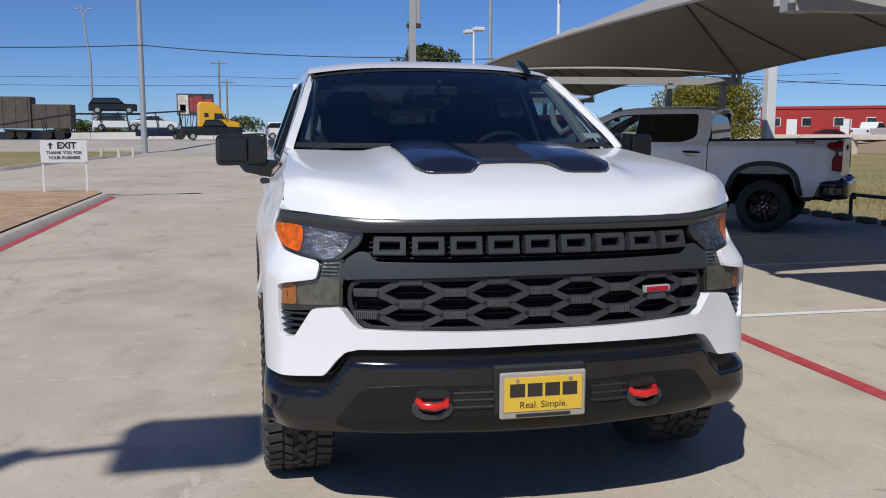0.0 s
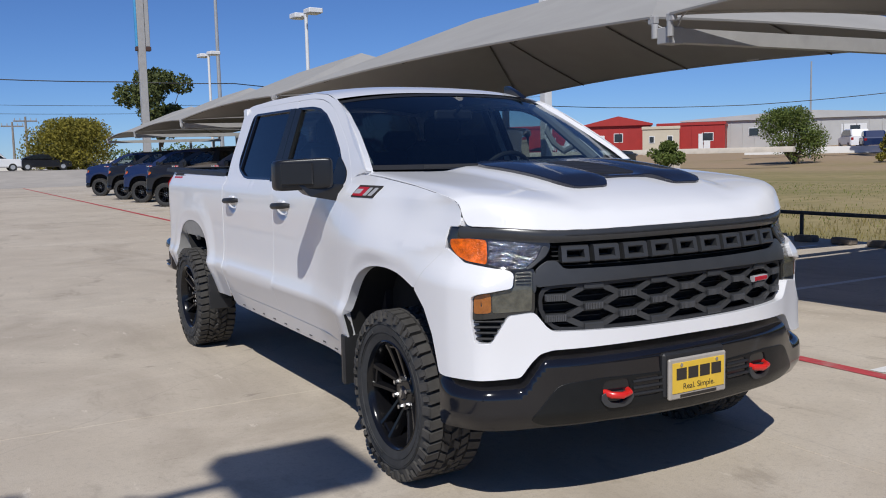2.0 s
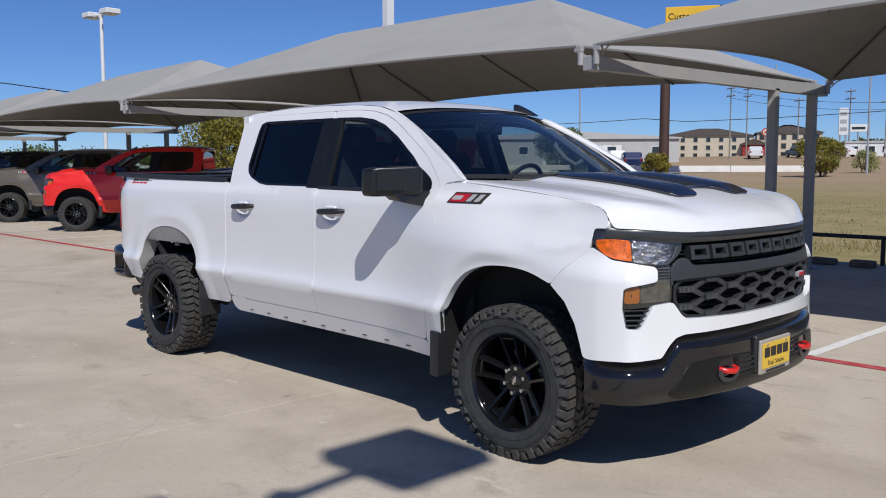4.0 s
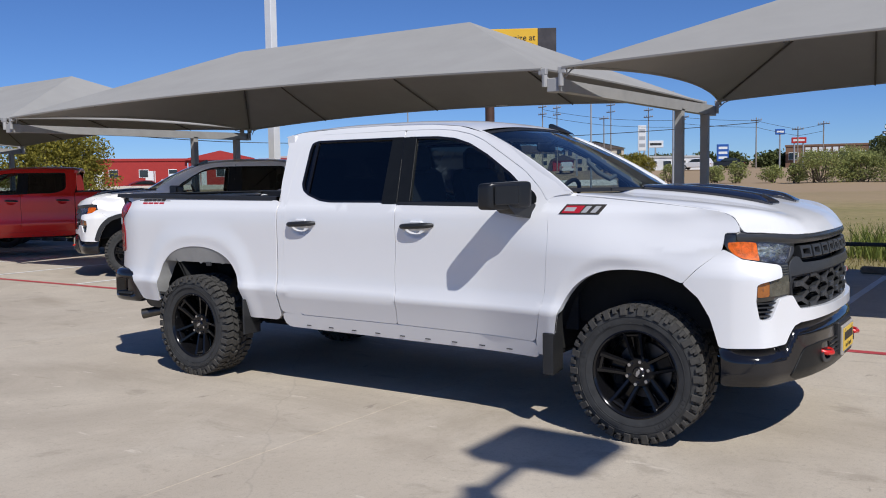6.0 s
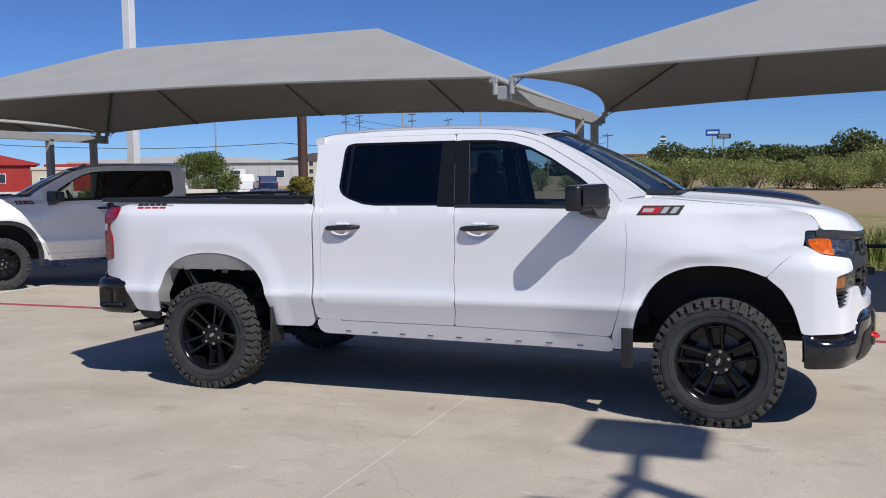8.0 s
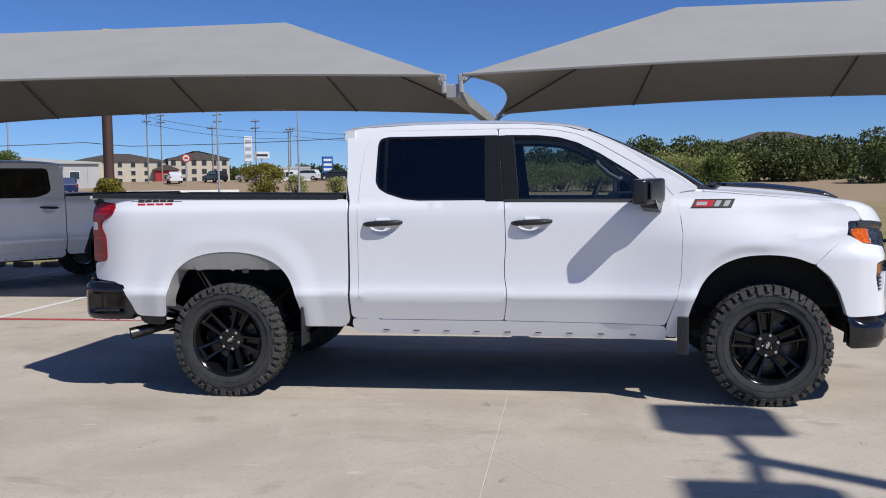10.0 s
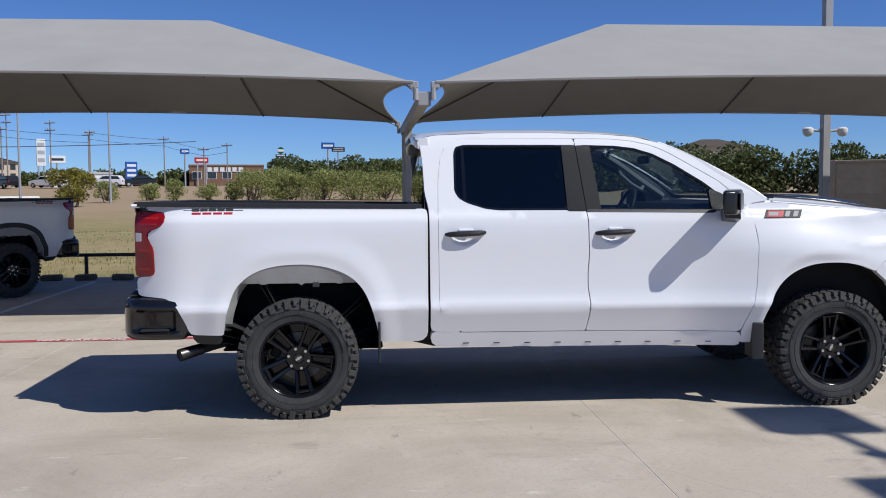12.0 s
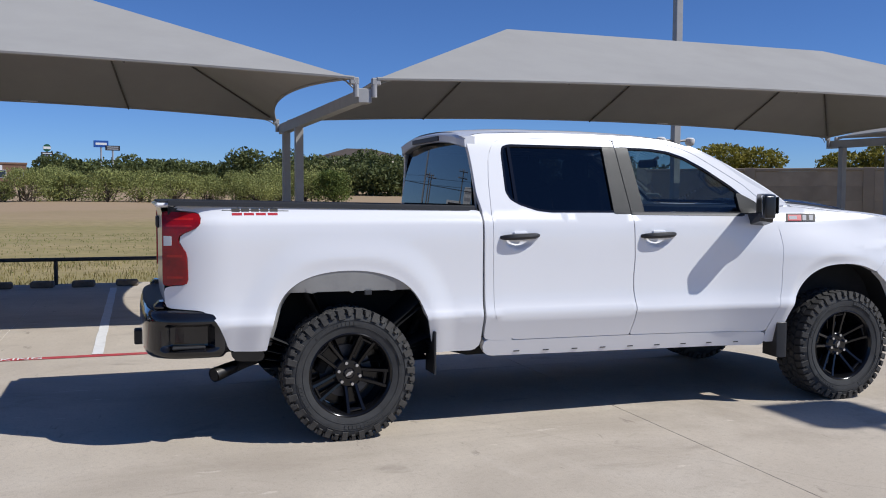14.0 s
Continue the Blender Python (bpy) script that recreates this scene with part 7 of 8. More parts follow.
def kerb_line(name, pts, w, h, mat, label, z=-0.01):
    """A kerb with rounded shoulders along a line."""
    sec = [(-w / 2, 0), (-w / 2, h * 0.8), (-w / 2 + 0.03, h), (w * 0.1, h), (w * 0.35, h * 0.8), (w / 2 + 0.05, 0.012), (w / 2 + 0.06, 0)]
    vs, k = [], len(sec)
    for i, p in enumerate(pts):
        a, b = Vector(pts[max(i - 1, 0)]), Vector(pts[min(i + 1, len(pts) - 1)])
        t = (b - a).normalized()
        n = Vector((t.y, -t.x))
        vs += [(p[0] + n.x * o, p[1] + n.y * o, z + q) for o, q in sec]
    f = Form().add(vs, [(k * i + j, k * i + k + j, k * i + k + j + 1, k * i + j + 1) for i in range(len(pts) - 1) for j in range(k - 1)])
    return tagged(part(name, f, mat, None), label, "kerb", kind="structure")


def curve_pts(fx, pts, n=40):
    f = hermite([p[fx] for p in pts], [p[1 - fx] for p in pts])
    a, b = pts[0][fx], pts[-1][fx]
    out = [(a + (b - a) * i / n) for i in range(n + 1)]
    return [(f(q), q) if fx == 1 else (q, f(q)) for q in out]


verge_edge = curve_pts(1, [(-15.5, 33.0), (-11.3, 36), (-10.9, 46), (-10.0, 58), (-9.4, 72)])
kerb_line("kerb", verge_edge, 0.16, 0.16, M_KERB, "low concrete kerb along the roadside verge")
f = Form()
for i, (x, y) in enumerate(verge_edge):
    f.v += [(-40.0, y, 0.12), (-24.0, y, 0.16), (x - 0.08, y, 0.13)]
f.f = [(3 * i + j, 3 * i + j + 1, 3 * i + 4 + j, 3 * i + 3 + j) for i in range(len(verge_edge) - 1) for j in (0, 1)]
tagged(part("verge", f, M_GRASS), "dry grass verge between lot and road", "verge", kind="structure")

# dirt island at the exit
tip = [(-4.55, 6.0 + 1.0 * i) for i in range(13)]
arc_pts = [(-5.35 + 0.8 * math.cos(a), 18.7 + 0.9 * math.sin(a)) for a in [radians(15 * i) for i in range(0, 6)]]
north = [(-5.35 - 1.0 * i, 19.65 + 0.12 * i) for i in range(0, 12)]
rim_line = tip + arc_pts + north
kerb_line("kerb", rim_line, 0.17, 0.12, M_KERB, "concrete kerb round the dirt island at the exit")
f = Form()
for x, y in rim_line[1:]:
    f.v += [(-17.5, min(y, 19.0), 0.13), ((-17.5 + x) / 2, min(y, 19.4), 0.16), (x - 0.06, y - (0.06 if x < -5.3 else 0), 0.135)]
f.f = [(3 * i + j, 3 * i + j + 1, 3 * i + 4 + j, 3 * i + 3 + j) for i in range(len(rim_line) - 2) for j in (0, 1)]
tagged(part("island", f, M_DIRT), "bare brown dirt island at the lot's exit", "island", kind="structure")
f = Form()
red_edge = [(x + 0.14, y) for x, y in tip] + [(-5.35 + 0.94 * math.cos(a), 18.7 + 0.98 * math.sin(a)) for a in [radians(12 * i) for i in range(0, 4)]]
for x, y in red_edge:
    f.v += [(x - 0.055, y, 0.004), (x + 0.12, y, 0.004)]
f.f = [(2 * i, 2 * i + 1, 2 * i + 3, 2 * i + 2) for i in range(len(red_edge) - 1)]
tagged(part("red_line", f, M_RED_PAINT), "worn red paint along the kerb's foot", "painted line", kind="structure")
M_DARK_STRIP = material("tar_patch", (0.03, 0.028, 0.026), 0.8, vary=0.2, scale=8)
f = Form().grid(lambda u, v: (-4.35 + 2.0 * u, 19.5 + 0.45 * u + (0.10 + 0.06 * math.sin(u * 9)) * (v - 0.5) * (2.2 if u > 0.5 else 0.9), 0.004), 24, 2)
tagged(part("tar_seam", f, M_DARK_STRIP), "thin dark strip across the concrete", "seam", kind="structure")

pebble = Form().lathe([(0.0, -0.02), (0.022, -0.012), (0.03, 0.0), (0.02, 0.015), (0.0, 0.02)], 7, pose(0, 0, 0, 0, 90, 0)).mesh("pebble", 0)
rng = random.Random(8)
pebbles = Form()
for _ in range(900):
    x, y, k = rng.uniform(-14, -4.75), rng.uniform(7, 19.2), rng.uniform(0.12, 0.55)
    pebbles.add([(x + v.co.x * k, y + v.co.y * k, 0.15 + v.co.z * k) for v in pebble.vertices], [tuple(f.vertices) for f in pebble.polygons])
tagged(part("gravel", pebbles, M_KERB, None, sharp=0), "scattered pale gravel on the dirt island", "gravel", kind="stuff")

# ---- exit sign ----
M_SIGN_WHITE = material("white_sign_face", (0.72, 0.73, 0.73), 0.4, vary=0.03, scale=4, stain=0.1, stain_scale=3)
M_SIGN_TEXT = material("black_sign_print", (0.02, 0.02, 0.022), 0.5)
sign = thing("exit_sign", "white exit sign with black lettering on two posts", "sign")
for x in (-0.48, 0.48):
    part("post", Form().box(x - 0.025, -0.02, 0.0, x + 0.025, 0.02, 1.36, c=0.004), M_POLE_WHITE, sign)
face = part("panel", Form().box(-0.52, -0.045, 0.84, 0.52, -0.022, 1.37, c=0.006), M_SIGN_WHITE, sign)
for body, size, x, z in (("EXIT", 0.21, 0.06, 1.245), ("THANK YOU FOR", 0.098, 0.0, 1.075), ("YOUR BUSINESS", 0.098, 0.0, 0.955)):
    w = part("lettering", text_mesh("lettering", body, size, 0.001, M_SIGN_TEXT, size * 0.04), M_SIGN_TEXT, face)
    w.matrix_basis = pose(x, -0.0475, z, 90, 0, 0)
part("arrow", Form().prism([(-0.02, -0.08), (0.02, -0.08), (0.02, 0.01), (0.065, 0.01), (0, 0.085), (-0.065, 0.01), (-0.02, 0.01)], -0.001, 0.002, pose(-0.30, -0.0475, 1.245, 90, 0, 0)), M_SIGN_TEXT, face)
sign.matrix_basis = pose(-5.46, 19.0, 0.0, 0, 0, 11)


# ---- poles, wires, rails ----
M_WOOD_POLE = material("weathered_wood_pole", (0.26, 0.23, 0.20), 0.95, vary=0.25, scale=4, bump=0.5, bump_scale=12)
M_GALV = material("galvanised_steel", (0.42, 0.43, 0.44), 0.5, metal=0.4, vary=0.08, scale=3)
M_BROWN_STEEL = material("brown_painted_steel", (0.07, 0.035, 0.025), 0.6, vary=0.15, scale=2)


def build_utility_pole(x, y, top, arms=1, r=0.16, turn=0.0, mat=None, base=None):
    p = thing("utility_pole", "weathered wooden utility pole with crossarms" if mat is None else "tall pale steel pole by the road", "pole", "utility poles")
    z = ground_height(x, y) if base is None else base
    part("pole", Form().cyl((0, 0, -0.3), (0, 0, top - z), r, r * 0.62, n=10), mat or M_WOOD_POLE, p)
    for k in range(arms):
        h = top - z - 0.5 - 1.1 * k
        a = part("crossarm", Form().box(-1.1, -0.07, h, 1.1, 0.07, h + 0.13, c=0.01), mat or M_WOOD_POLE, p)
        for q in (-1.0, -0.5, 0.5, 1.0):
            part("insulator", Form().cyl((q, 0, h + 0.13), (q, 0, h + 0.36), 0.055, 0.04, n=8), M_GALV, a)
    p.matrix_basis = pose(x, y, z, 0, 0, turn)


build_utility_pole(-9.3, 70.4, 22, 0, 0.24, mat=M_GALV)
build_utility_pole(20.0, 75.0, 21, 0, 0.20, mat=M_GALV)
build_utility_pole(6.0, 93.5, 6.2, 1, 0.16, 10)
build_utility_pole(5.2, 98.5, 5.9, 1, 0.15, 10)
for x, y, h in ((-5.2, 125.8, 11.6), (-4.2, 125.0, 9.0)):
    build_utility_pole(x, y, h, 1, 0.17, 10)
for x, y, h in ((118.8, 62.4, 13.0), (122.8, 54, 11.0), (127, 43.5, 10.5), (129, 65, 13.6), (132.5, 57, 13.8), (134.6, 51.4, 12.8), (136, 46, 11.5), (139, 35.5, 10.6), (140.4, 29.6, 9.0), (141, 26, 9.7)):
    build_utility_pole(x, y, h, 1 if h < 12.5 else 2, 0.12, 60)
build_utility_pole(62.0, 47.0, 8.5, 0, 0.10, mat=M_GALV)
build_utility_pole(66.0, 30.5, 9.5, 0, 0.10, mat=M_GALV)
build_utility_pole(71.0, 25.0, 9.0, 0, 0.10, mat=M_GALV)

lamp = thing("street_lamp", "tall highway lamp with two short arms", "lamp post")
part("pole", Form().tube([(0, 0, 0), (0.0, 0, 9), (-0.7, 0, 15)], [0.16, 0.12, 0.08], 10), M_GALV, lamp)
for s in (-1, 1):
    a = part("arm", Form().tube([(-0.55, 0, 13.8), (-0.5 + s * 0.5, 0, 14.5)], 0.05, 8), M_GALV, lamp)
    part("head", Form().box(-0.5 + s * 0.4, -0.12, 14.45, -0.5 + s * 0.85, 0.12, 14.6, c=0.03), M_GALV, a)
lamp.matrix_basis = pose(-18.5, 104.5, 0.8, 0, 0, 0)

M_WIRE = material("black_cable", (0.02, 0.02, 0.022), 0.6)


def build_wire(pts, r=0.022, sag=0.25):
    f = Form()
    line = []
    for (a, b) in zip(pts, pts[1:]):
        a, b = Vector(a), Vector(b)
        for i in range(6):
            u = i / 6
            line.append(a.lerp(b, u) - Vector((0, 0, sag * 4 * u * (1 - u) * (b - a).length / 40)))
    line.append(Vector(pts[-1]))
    tagged(part("overhead_wire", f.tube(line, r, 5), M_WIRE), "black overhead cable strung between poles", "cable", "overhead wires")


build_wire([(-60, 42, 7.6), (-15.4, 54.2, 6.6), (-7.6, 55.5, 7.0), (0.3, 55.9, 6.6), (8.3, 55.2, 6.5), (14.8, 53.8, 6.4), (30, 58, 5.9), (48.7, 57.3, 5.2), (57, 49, 5.0), (63.3, 41, 5.5), (65.2, 37.9, 5.2), (72, 18, 6.0)], 0.032)
build_wire([(-60, 118, 9.0), (-5.2, 125.8, 9.4), (40, 125, 9.5), (80, 110, 10)], 0.03)
build_wire([(-60, 117, 8.0), (-4.2, 125.0, 8.2), (40, 124, 8.4), (80, 109, 9)], 0.03)
ps = [(118.8, 62.4, 12.2), (122.8, 54, 10.6), (127, 43.5, 10.0), (136, 46, 11.0), (139, 35.5, 10.1), (140.4, 29.6, 8.6), (141, 26, 9.2)]
build_wire(ps, 0.03, 0.5)
build_wire([(x, y, z - 1.0) for x, y, z in ps], 0.03, 0.5)

# guard rail on the verge
for pts in (((-16.2, 54.0), (-13.0, 54.6), (-11.6, 55.0)), ((-10.2, 55.2), (-9.2, 55.4), (-8.35, 55.45))):
    g = thing("guard_rail", "weathered low guard rail on wooden posts", "railing", "guard rails")
    part("rail", Form().tube([(x, y, 0.62) for x, y in pts], 0.07, 4), M_KERB, g)
    for x, y in pts:
        part("post", Form().box(x - 0.08, y - 0.08, 0.05, x + 0.08, y + 0.08, 0.66, c=0.01), M_KERB, g)


# highway barrier
def build_barrier(pts, lo, hi, label, mat=None):
    b = thing("barrier", label, "barrier", "highway barriers")
    for (x0, y0), (x1, y1) in zip(pts, pts[1:]):
        n = max(int(math.hypot(x1 - x0, y1 - y0) / 6.0), 1)
        for i in range(n):
            a, c = Vector((x0, y0)).lerp(Vector((x1, y1)), i / n), Vector((x0, y0)).lerp(Vector((x1, y1)), (i + 0.993) / n)
            d = (c - a).length
            f = Form().prism([(-0.25, lo), (0.25, lo), (0.22, lo + 0.2), (0.10, hi), (-0.10, hi), (-0.22, lo + 0.2)], 0, d, Matrix(((0, 0, 1, 0), (1, 0, 0, 0), (0, 1, 0, 0), (0, 0, 0, 1))))
            part("barrier_block", f, mat or M_BARRIER, b).matrix_basis = pose(a.x, a.y, 0, 0, 0, math.degrees(math.atan2(c.y - a.y, c.x - a.x)))


build_barrier([(-60, 97.5), (-18, 99.5), (1.2, 101), (20, 101.5), (45, 99)], 0.6, 1.75, "long white concrete highway barrier")
build_barrier([(34, 82), (41, 64), (45.5, 48), (49, 38)], 1.12, 1.50, "pale concrete bridge rail on short piers", M_KERB)
for x, y in ((39.5, 68), (41.8, 61.2), (43.2, 56.2), (44.6, 51.2), (46, 46.4)):
    p = thing("bridge_pier", "short concrete pier under the bridge rail", "pier", "bridge piers")
    part("pier", Form().box(x - 0.3, y - 0.3, ground_height(x, y) - 0.1, x + 0.3, y + 0.3, 1.12, c=0.03), M_KERB, p)
build_barrier([(62, 54), (70, 44), (80, 34)], 0.8, 1.4, "low white concrete rail beside the highway")

# ---- far vehicles ----
M_TYRE_FAR = material("road_tyre", (0.02, 0.02, 0.02), 0.9, vary=0.2, scale=10)
M_GLASS_FAR = material("dark_vehicle_glass", (0.012, 0.014, 0.016), 0.08, coat=0.5, vary=0.2, scale=4)
M_YELLOW_CAB = car_paint("yellow_truck_paint", (0.75, 0.38, 0.015))
M_WHITE_CAR = car_paint("white_van_paint", (0.72, 0.72, 0.72))
M_TRAILER = material("brown_trailer_steel", (0.085, 0.068, 0.055), 0.7, vary=0.2, scale=1.2, stain=0.4, stain_scale=1.5)
SHAPES = {  # lower body and glasshouse outlines: along, up, as shares of length and height
    "suv": ([(0, .18), (0, .55), (.03, .60), (.28, .64), (.98, .64), (1, .55), (1, .18)], [(.26, .63), (.38, .96), (.50, 1.0), (.90, .98), (.985, .63)]),
    "sedan": ([(0, .18), (0, .50), (.04, .56), (.28, .66), (.86, .70), (1, .64), (1, .18)], [(.26, .65), (.42, .97), (.60, 1.0), (.72, .95), (.90, .68)]),
    "van": ([(0, .16), (0, .48), (.04, .55), (.18, .62), (.99, .62), (1, .5), (1, .16)], [(.14, .61), (.32, .96), (.45, 1.0), (.94, .98), (.995, .61)]),
    "pickup": ([(0, .22), (0, .56), (.03, .62), (.25, .66), (.99, .66), (1, .60), (1, .22)], [(.24, .65), (.34, .97), (.42, 1.0), (.60, .99), (.66, .65)]),
}
TO_SIDE = Matrix(((0, 0, 1, 0), (1, 0, 0, 0), (0, 1, 0, 0), (0, 0, 0, 1)))


def build_car(style, label, x, y, heading, paint, L=4.7, W=1.85, H=1.65, z=None, category="car"):
    c = thing("car" if style != "pickup" else "pickup", label, category, "passing traffic")
    low, high = SHAPES[style]
    part("body", Form().prism([((a - 0.5) * L, b * H) for a, b in low], 0, -W / 2, TO_SIDE, c=0.10).prism([((a - 0.5) * L, b * H) for a, b in low], 0, W / 2, TO_SIDE, c=0.10), paint, c, sharp=25)
    part("cabin", Form().prism([((a - 0.5) * L, b * H) for a, b in high], 0, -W * 0.46, TO_SIDE, c=0.14).prism([((a - 0.5) * L, b * H) for a, b in high], 0, W * 0.46, TO_SIDE, c=0.14), paint, c, sharp=25)
    ym, zm = sum(a for a, b in high) / len(high), 0.79
    for s in (-1, 1):
        q = [(((a - ym) * 0.86 + ym - 0.5) * L, ((b - zm) * 0.74 + zm) * H) for a, b in high]
        part("window", Form().prism(q, s * W * 0.40, s * (W * 0.46 + 0.012), TO_SIDE, c=0.02), M_GLASS_FAR, c)
        part("headlight", Form().box(s * W * 0.28, -L / 2 - 0.01, H * 0.42, s * W * 0.46, -L / 2 + 0.1, H * 0.50, c=0.02), M_REFLECTOR, c)
        part("taillight", Form().box(s * W * 0.34, L / 2 - 0.08, H * 0.42, s * W * 0.47, L / 2 + 0.012, H * 0.56, c=0.02), M_TAIL, c)
        for v in (0.17, 0.82):
            w = part("wheel", Form().cyl((s * (W / 2 - 0.22), (v - 0.5) * L, 0.33), (s * (W / 2 + 0.01), (v - 0.5) * L, 0.33), 0.34, n=20), M_TYRE_FAR, c)
            part("rim", Form().cyl((s * (W / 2 - 0.02), (v - 0.5) * L, 0.33), (s * (W / 2 + 0.018), (v - 0.5) * L, 0.33), 0.20, n=14), M_GALV, w)
    part("windshield", Form().box(-W * 0.36, 0, 0, W * 0.36, 0.03, 1, m=Matrix.Identity(4) @ pose(0, (high[0][0] + 0.012 - 0.5) * L, high[0][1] * H + 0.02, 0, 0, 0) @ Matrix(((1, 0, 0, 0), (0, 1, (high[1][0] - high[0][0]) * L * 0.92, -0.02), (0, 0, (high[1][1] - high[0][1]) * H * 0.88, 0), (0, 0, 0, 1)))), M_GLASS_FAR, c)
    c.matrix_basis = pose(x, y, (ground_height(x, y) + 0.10) if z is None else z, 0, 0, heading)
    return c


build_car("suv", "dark blue sport utility car on the road", -10.1, 91.8, 95, M_BLUE_CAR, 4.7, 1.9, 1.75)
build_car("pickup", "black pickup on the road behind the lot", -4.6, 82.4, 94, M_BLACK_CAR, 5.4, 1.95, 1.85, category="pickup")
build_car("suv", "white sport utility car on the road", 2.4, 86.0, 92, M_WHITE_CAR, 4.6, 1.9, 1.7)
build_car("sedan", "dark saloon car on the road", 6.6, 86.2, 92, M_BLACK_CAR, 4.6, 1.85, 1.45)
build_car("van", "silver minivan on the road", 9.3, 90.6, 95, M_SILVER_CAR, 4.9, 1.95, 1.75)
build_car("sedan", "dark red saloon car by the red building", 55.5, 76, 60, M_DARK_RED, 4.6, 1.85, 1.5)
build_car("suv", "dark blue car on the highway ramp", 72.5, 48.5, 130, M_BLUE_CAR, 4.6, 1.9, 1.6, z=1.15)
build_car("pickup", "white pickup parked before the red shed", 62.5, 79.5, 120, M_WHITE_CAR, 5.6, 2.0, 1.9, category="pickup")
for x, y in ((86.5, 60.5),):
    build_car("van", "white work van parked by a warehouse", x, y, 140, M_WHITE_CAR, 5.4, 2.0, 2.1, category="van")
for k, (x, y) in enumerate(((118, 58), (121, 53), (124, 48.5), (127, 41), (129, 37))):
    build_car("suv" if k % 2 else "sedan", "car far off on the highway", x, y, 120 + 20 * k, (M_WHITE_CAR, M_BLACK_CAR, M_SILVER_CAR, M_WHITE_CAR, M_BLACK_CAR)[k])

# a lorry with its car carrier, which passes along the road
ROAD_Z = ground_height(-4.2, 87.4) + 0.1
ON_ROAD = pose(-4.2, 87.4, ROAD_Z, 0, 0, 96)
semi = thing("semi_truck", "yellow semi truck cab with a tall roof fairing", "truck")
cabp = [(-2.05, .65), (-2.05, 1.35), (-1.95, 1.62), (-0.85, 1.85), (-0.50, 2.55), (0.05, 3.30), (0.55, 3.58), (1.75, 3.62), (1.9, 3.45), (1.95, 0.8)]
part("cab", Form().prism(cabp, 0, -1.12, TO_SIDE, c=0.16).prism(cabp, 0, 1.12, TO_SIDE, c=0.16), M_YELLOW_CAB, semi, sharp=25)
for s in (-1, 1):
    part("window", Form().prism([(-0.62, 1.95), (-0.32, 2.50), (0.42, 2.52), (0.42, 1.92)], s * 1.0, s * 1.135, TO_SIDE, c=0.01), M_GLASS_FAR, semi)
    part("sleeper_window", Form().prism([(0.95, 2.15), (0.95, 2.55), (1.35, 2.55), (1.35, 2.15)], s * 1.0, s * 1.135, TO_SIDE, c=0.01), M_GLASS_FAR, semi)
    part("fuel_tank", Form().cyl((s * 0.95, -0.2, 0.68), (s * 0.95, 1.3, 0.68), 0.29, n=16), M_GALV, semi)
    part("door_mirror", Form().box(s * 1.16, -0.66, 1.95, s * 1.34, -0.58, 2.45, c=0.02), M_TYRE_FAR, semi)
    part("fender", Form().tube([(s * 1.02, -1.95, 0.62), (s * 1.02, -1.80, 0.98), (s * 1.02, -1.40, 1.10), (s * 1.02, -1.0, 0.98), (s * 1.02, -0.85, 0.62)], 0.10, 8), M_YELLOW_CAB, semi)
    for v in (-1.4, 2.5, 3.6):
        part("wheel", Form().cyl((s * 0.80, v, 0.46), (s * 1.12, v, 0.46), 0.46, n=20), M_TYRE_FAR, semi)
part("windshield", Form().prism([(-0.83, 1.88), (-0.50, 2.53), (-0.47, 2.53), (-0.80, 1.86)], -0.95, 0.95, TO_SIDE), M_GLASS_FAR, semi)
part("grille", Form().box(-0.65, -2.09, 0.75, 0.65, -2.03, 1.45, c=0.03), M_GALV, semi)
part("chassis", Form().box(-0.45, -1.8, 0.50, 0.45, 4.2, 0.78), M_TYRE_FAR, semi)
semi.matrix_basis = ON_ROAD
carrier = thing("car_carrier_trailer", "dark two-deck car carrier trailer behind the lorry on the road", "trailer")
for s in (-1, 1):
    part("lower_deck", Form().tube([(s * 1.0, 3.2, 0.98), (s * 1.0, 4.6, 0.80), (s * 1.0, 13.5, 0.72), (s * 1.0, 19.0, 0.92)], 0.09, 4), M_TYRE_FAR, carrier)
    part("upper_deck", Form().tube([(s * 1.05, 3.0, 2.75), (s * 1.05, 8.0, 2.42), (s * 1.05, 13.0, 2.42), (s * 1.05, 19.4, 1.35)], 0.075, 4), M_TYRE_FAR, carrier)
    for v, h in ((3.4, 2.75), (5.6, 2.6), (8.2, 2.42), (10.6, 2.42), (13.0, 2.42), (15.6, 2.0)):
        part("post", Form().tube([(s * 1.08, v, 0.8), (s * 1.08, v + 0.25, h)], 0.05, 6), M_TYRE_FAR, carrier)
    for v in (14.3, 15.4):
        part("wheel", Form().cyl((s * 0.80, v, 0.44), (s * 1.12, v, 0.44), 0.44, n=20), M_TYRE_FAR, carrier)
part("deck_plate", Form().box(-0.95, 4.6, 0.70, 0.95, 18.6, 0.78), M_TYRE_FAR, carrier)
part("deck_plate", Form().box(-1.0, 6.9, 2.34, 1.0, 13.0, 2.40), M_TYRE_FAR, carrier)
carrier.matrix_basis = ON_ROAD
for style, label, v, z, paint in (("suv", "black sport utility car on a car carrier", 9.6, 2.42, M_BLACK_CAR), ("suv", "white sport utility car on a car carrier", 9.3, 0.80, M_WHITE_CAR), ("sedan", "silver saloon car on a car carrier", 5.9, 0.80, M_SILVER_CAR)):
    q = ON_ROAD @ Vector((0, v, z))
    build_car(style, label, q.x, q.y, 96, paint, 4.3, 1.8, 1.5, z=q.z)
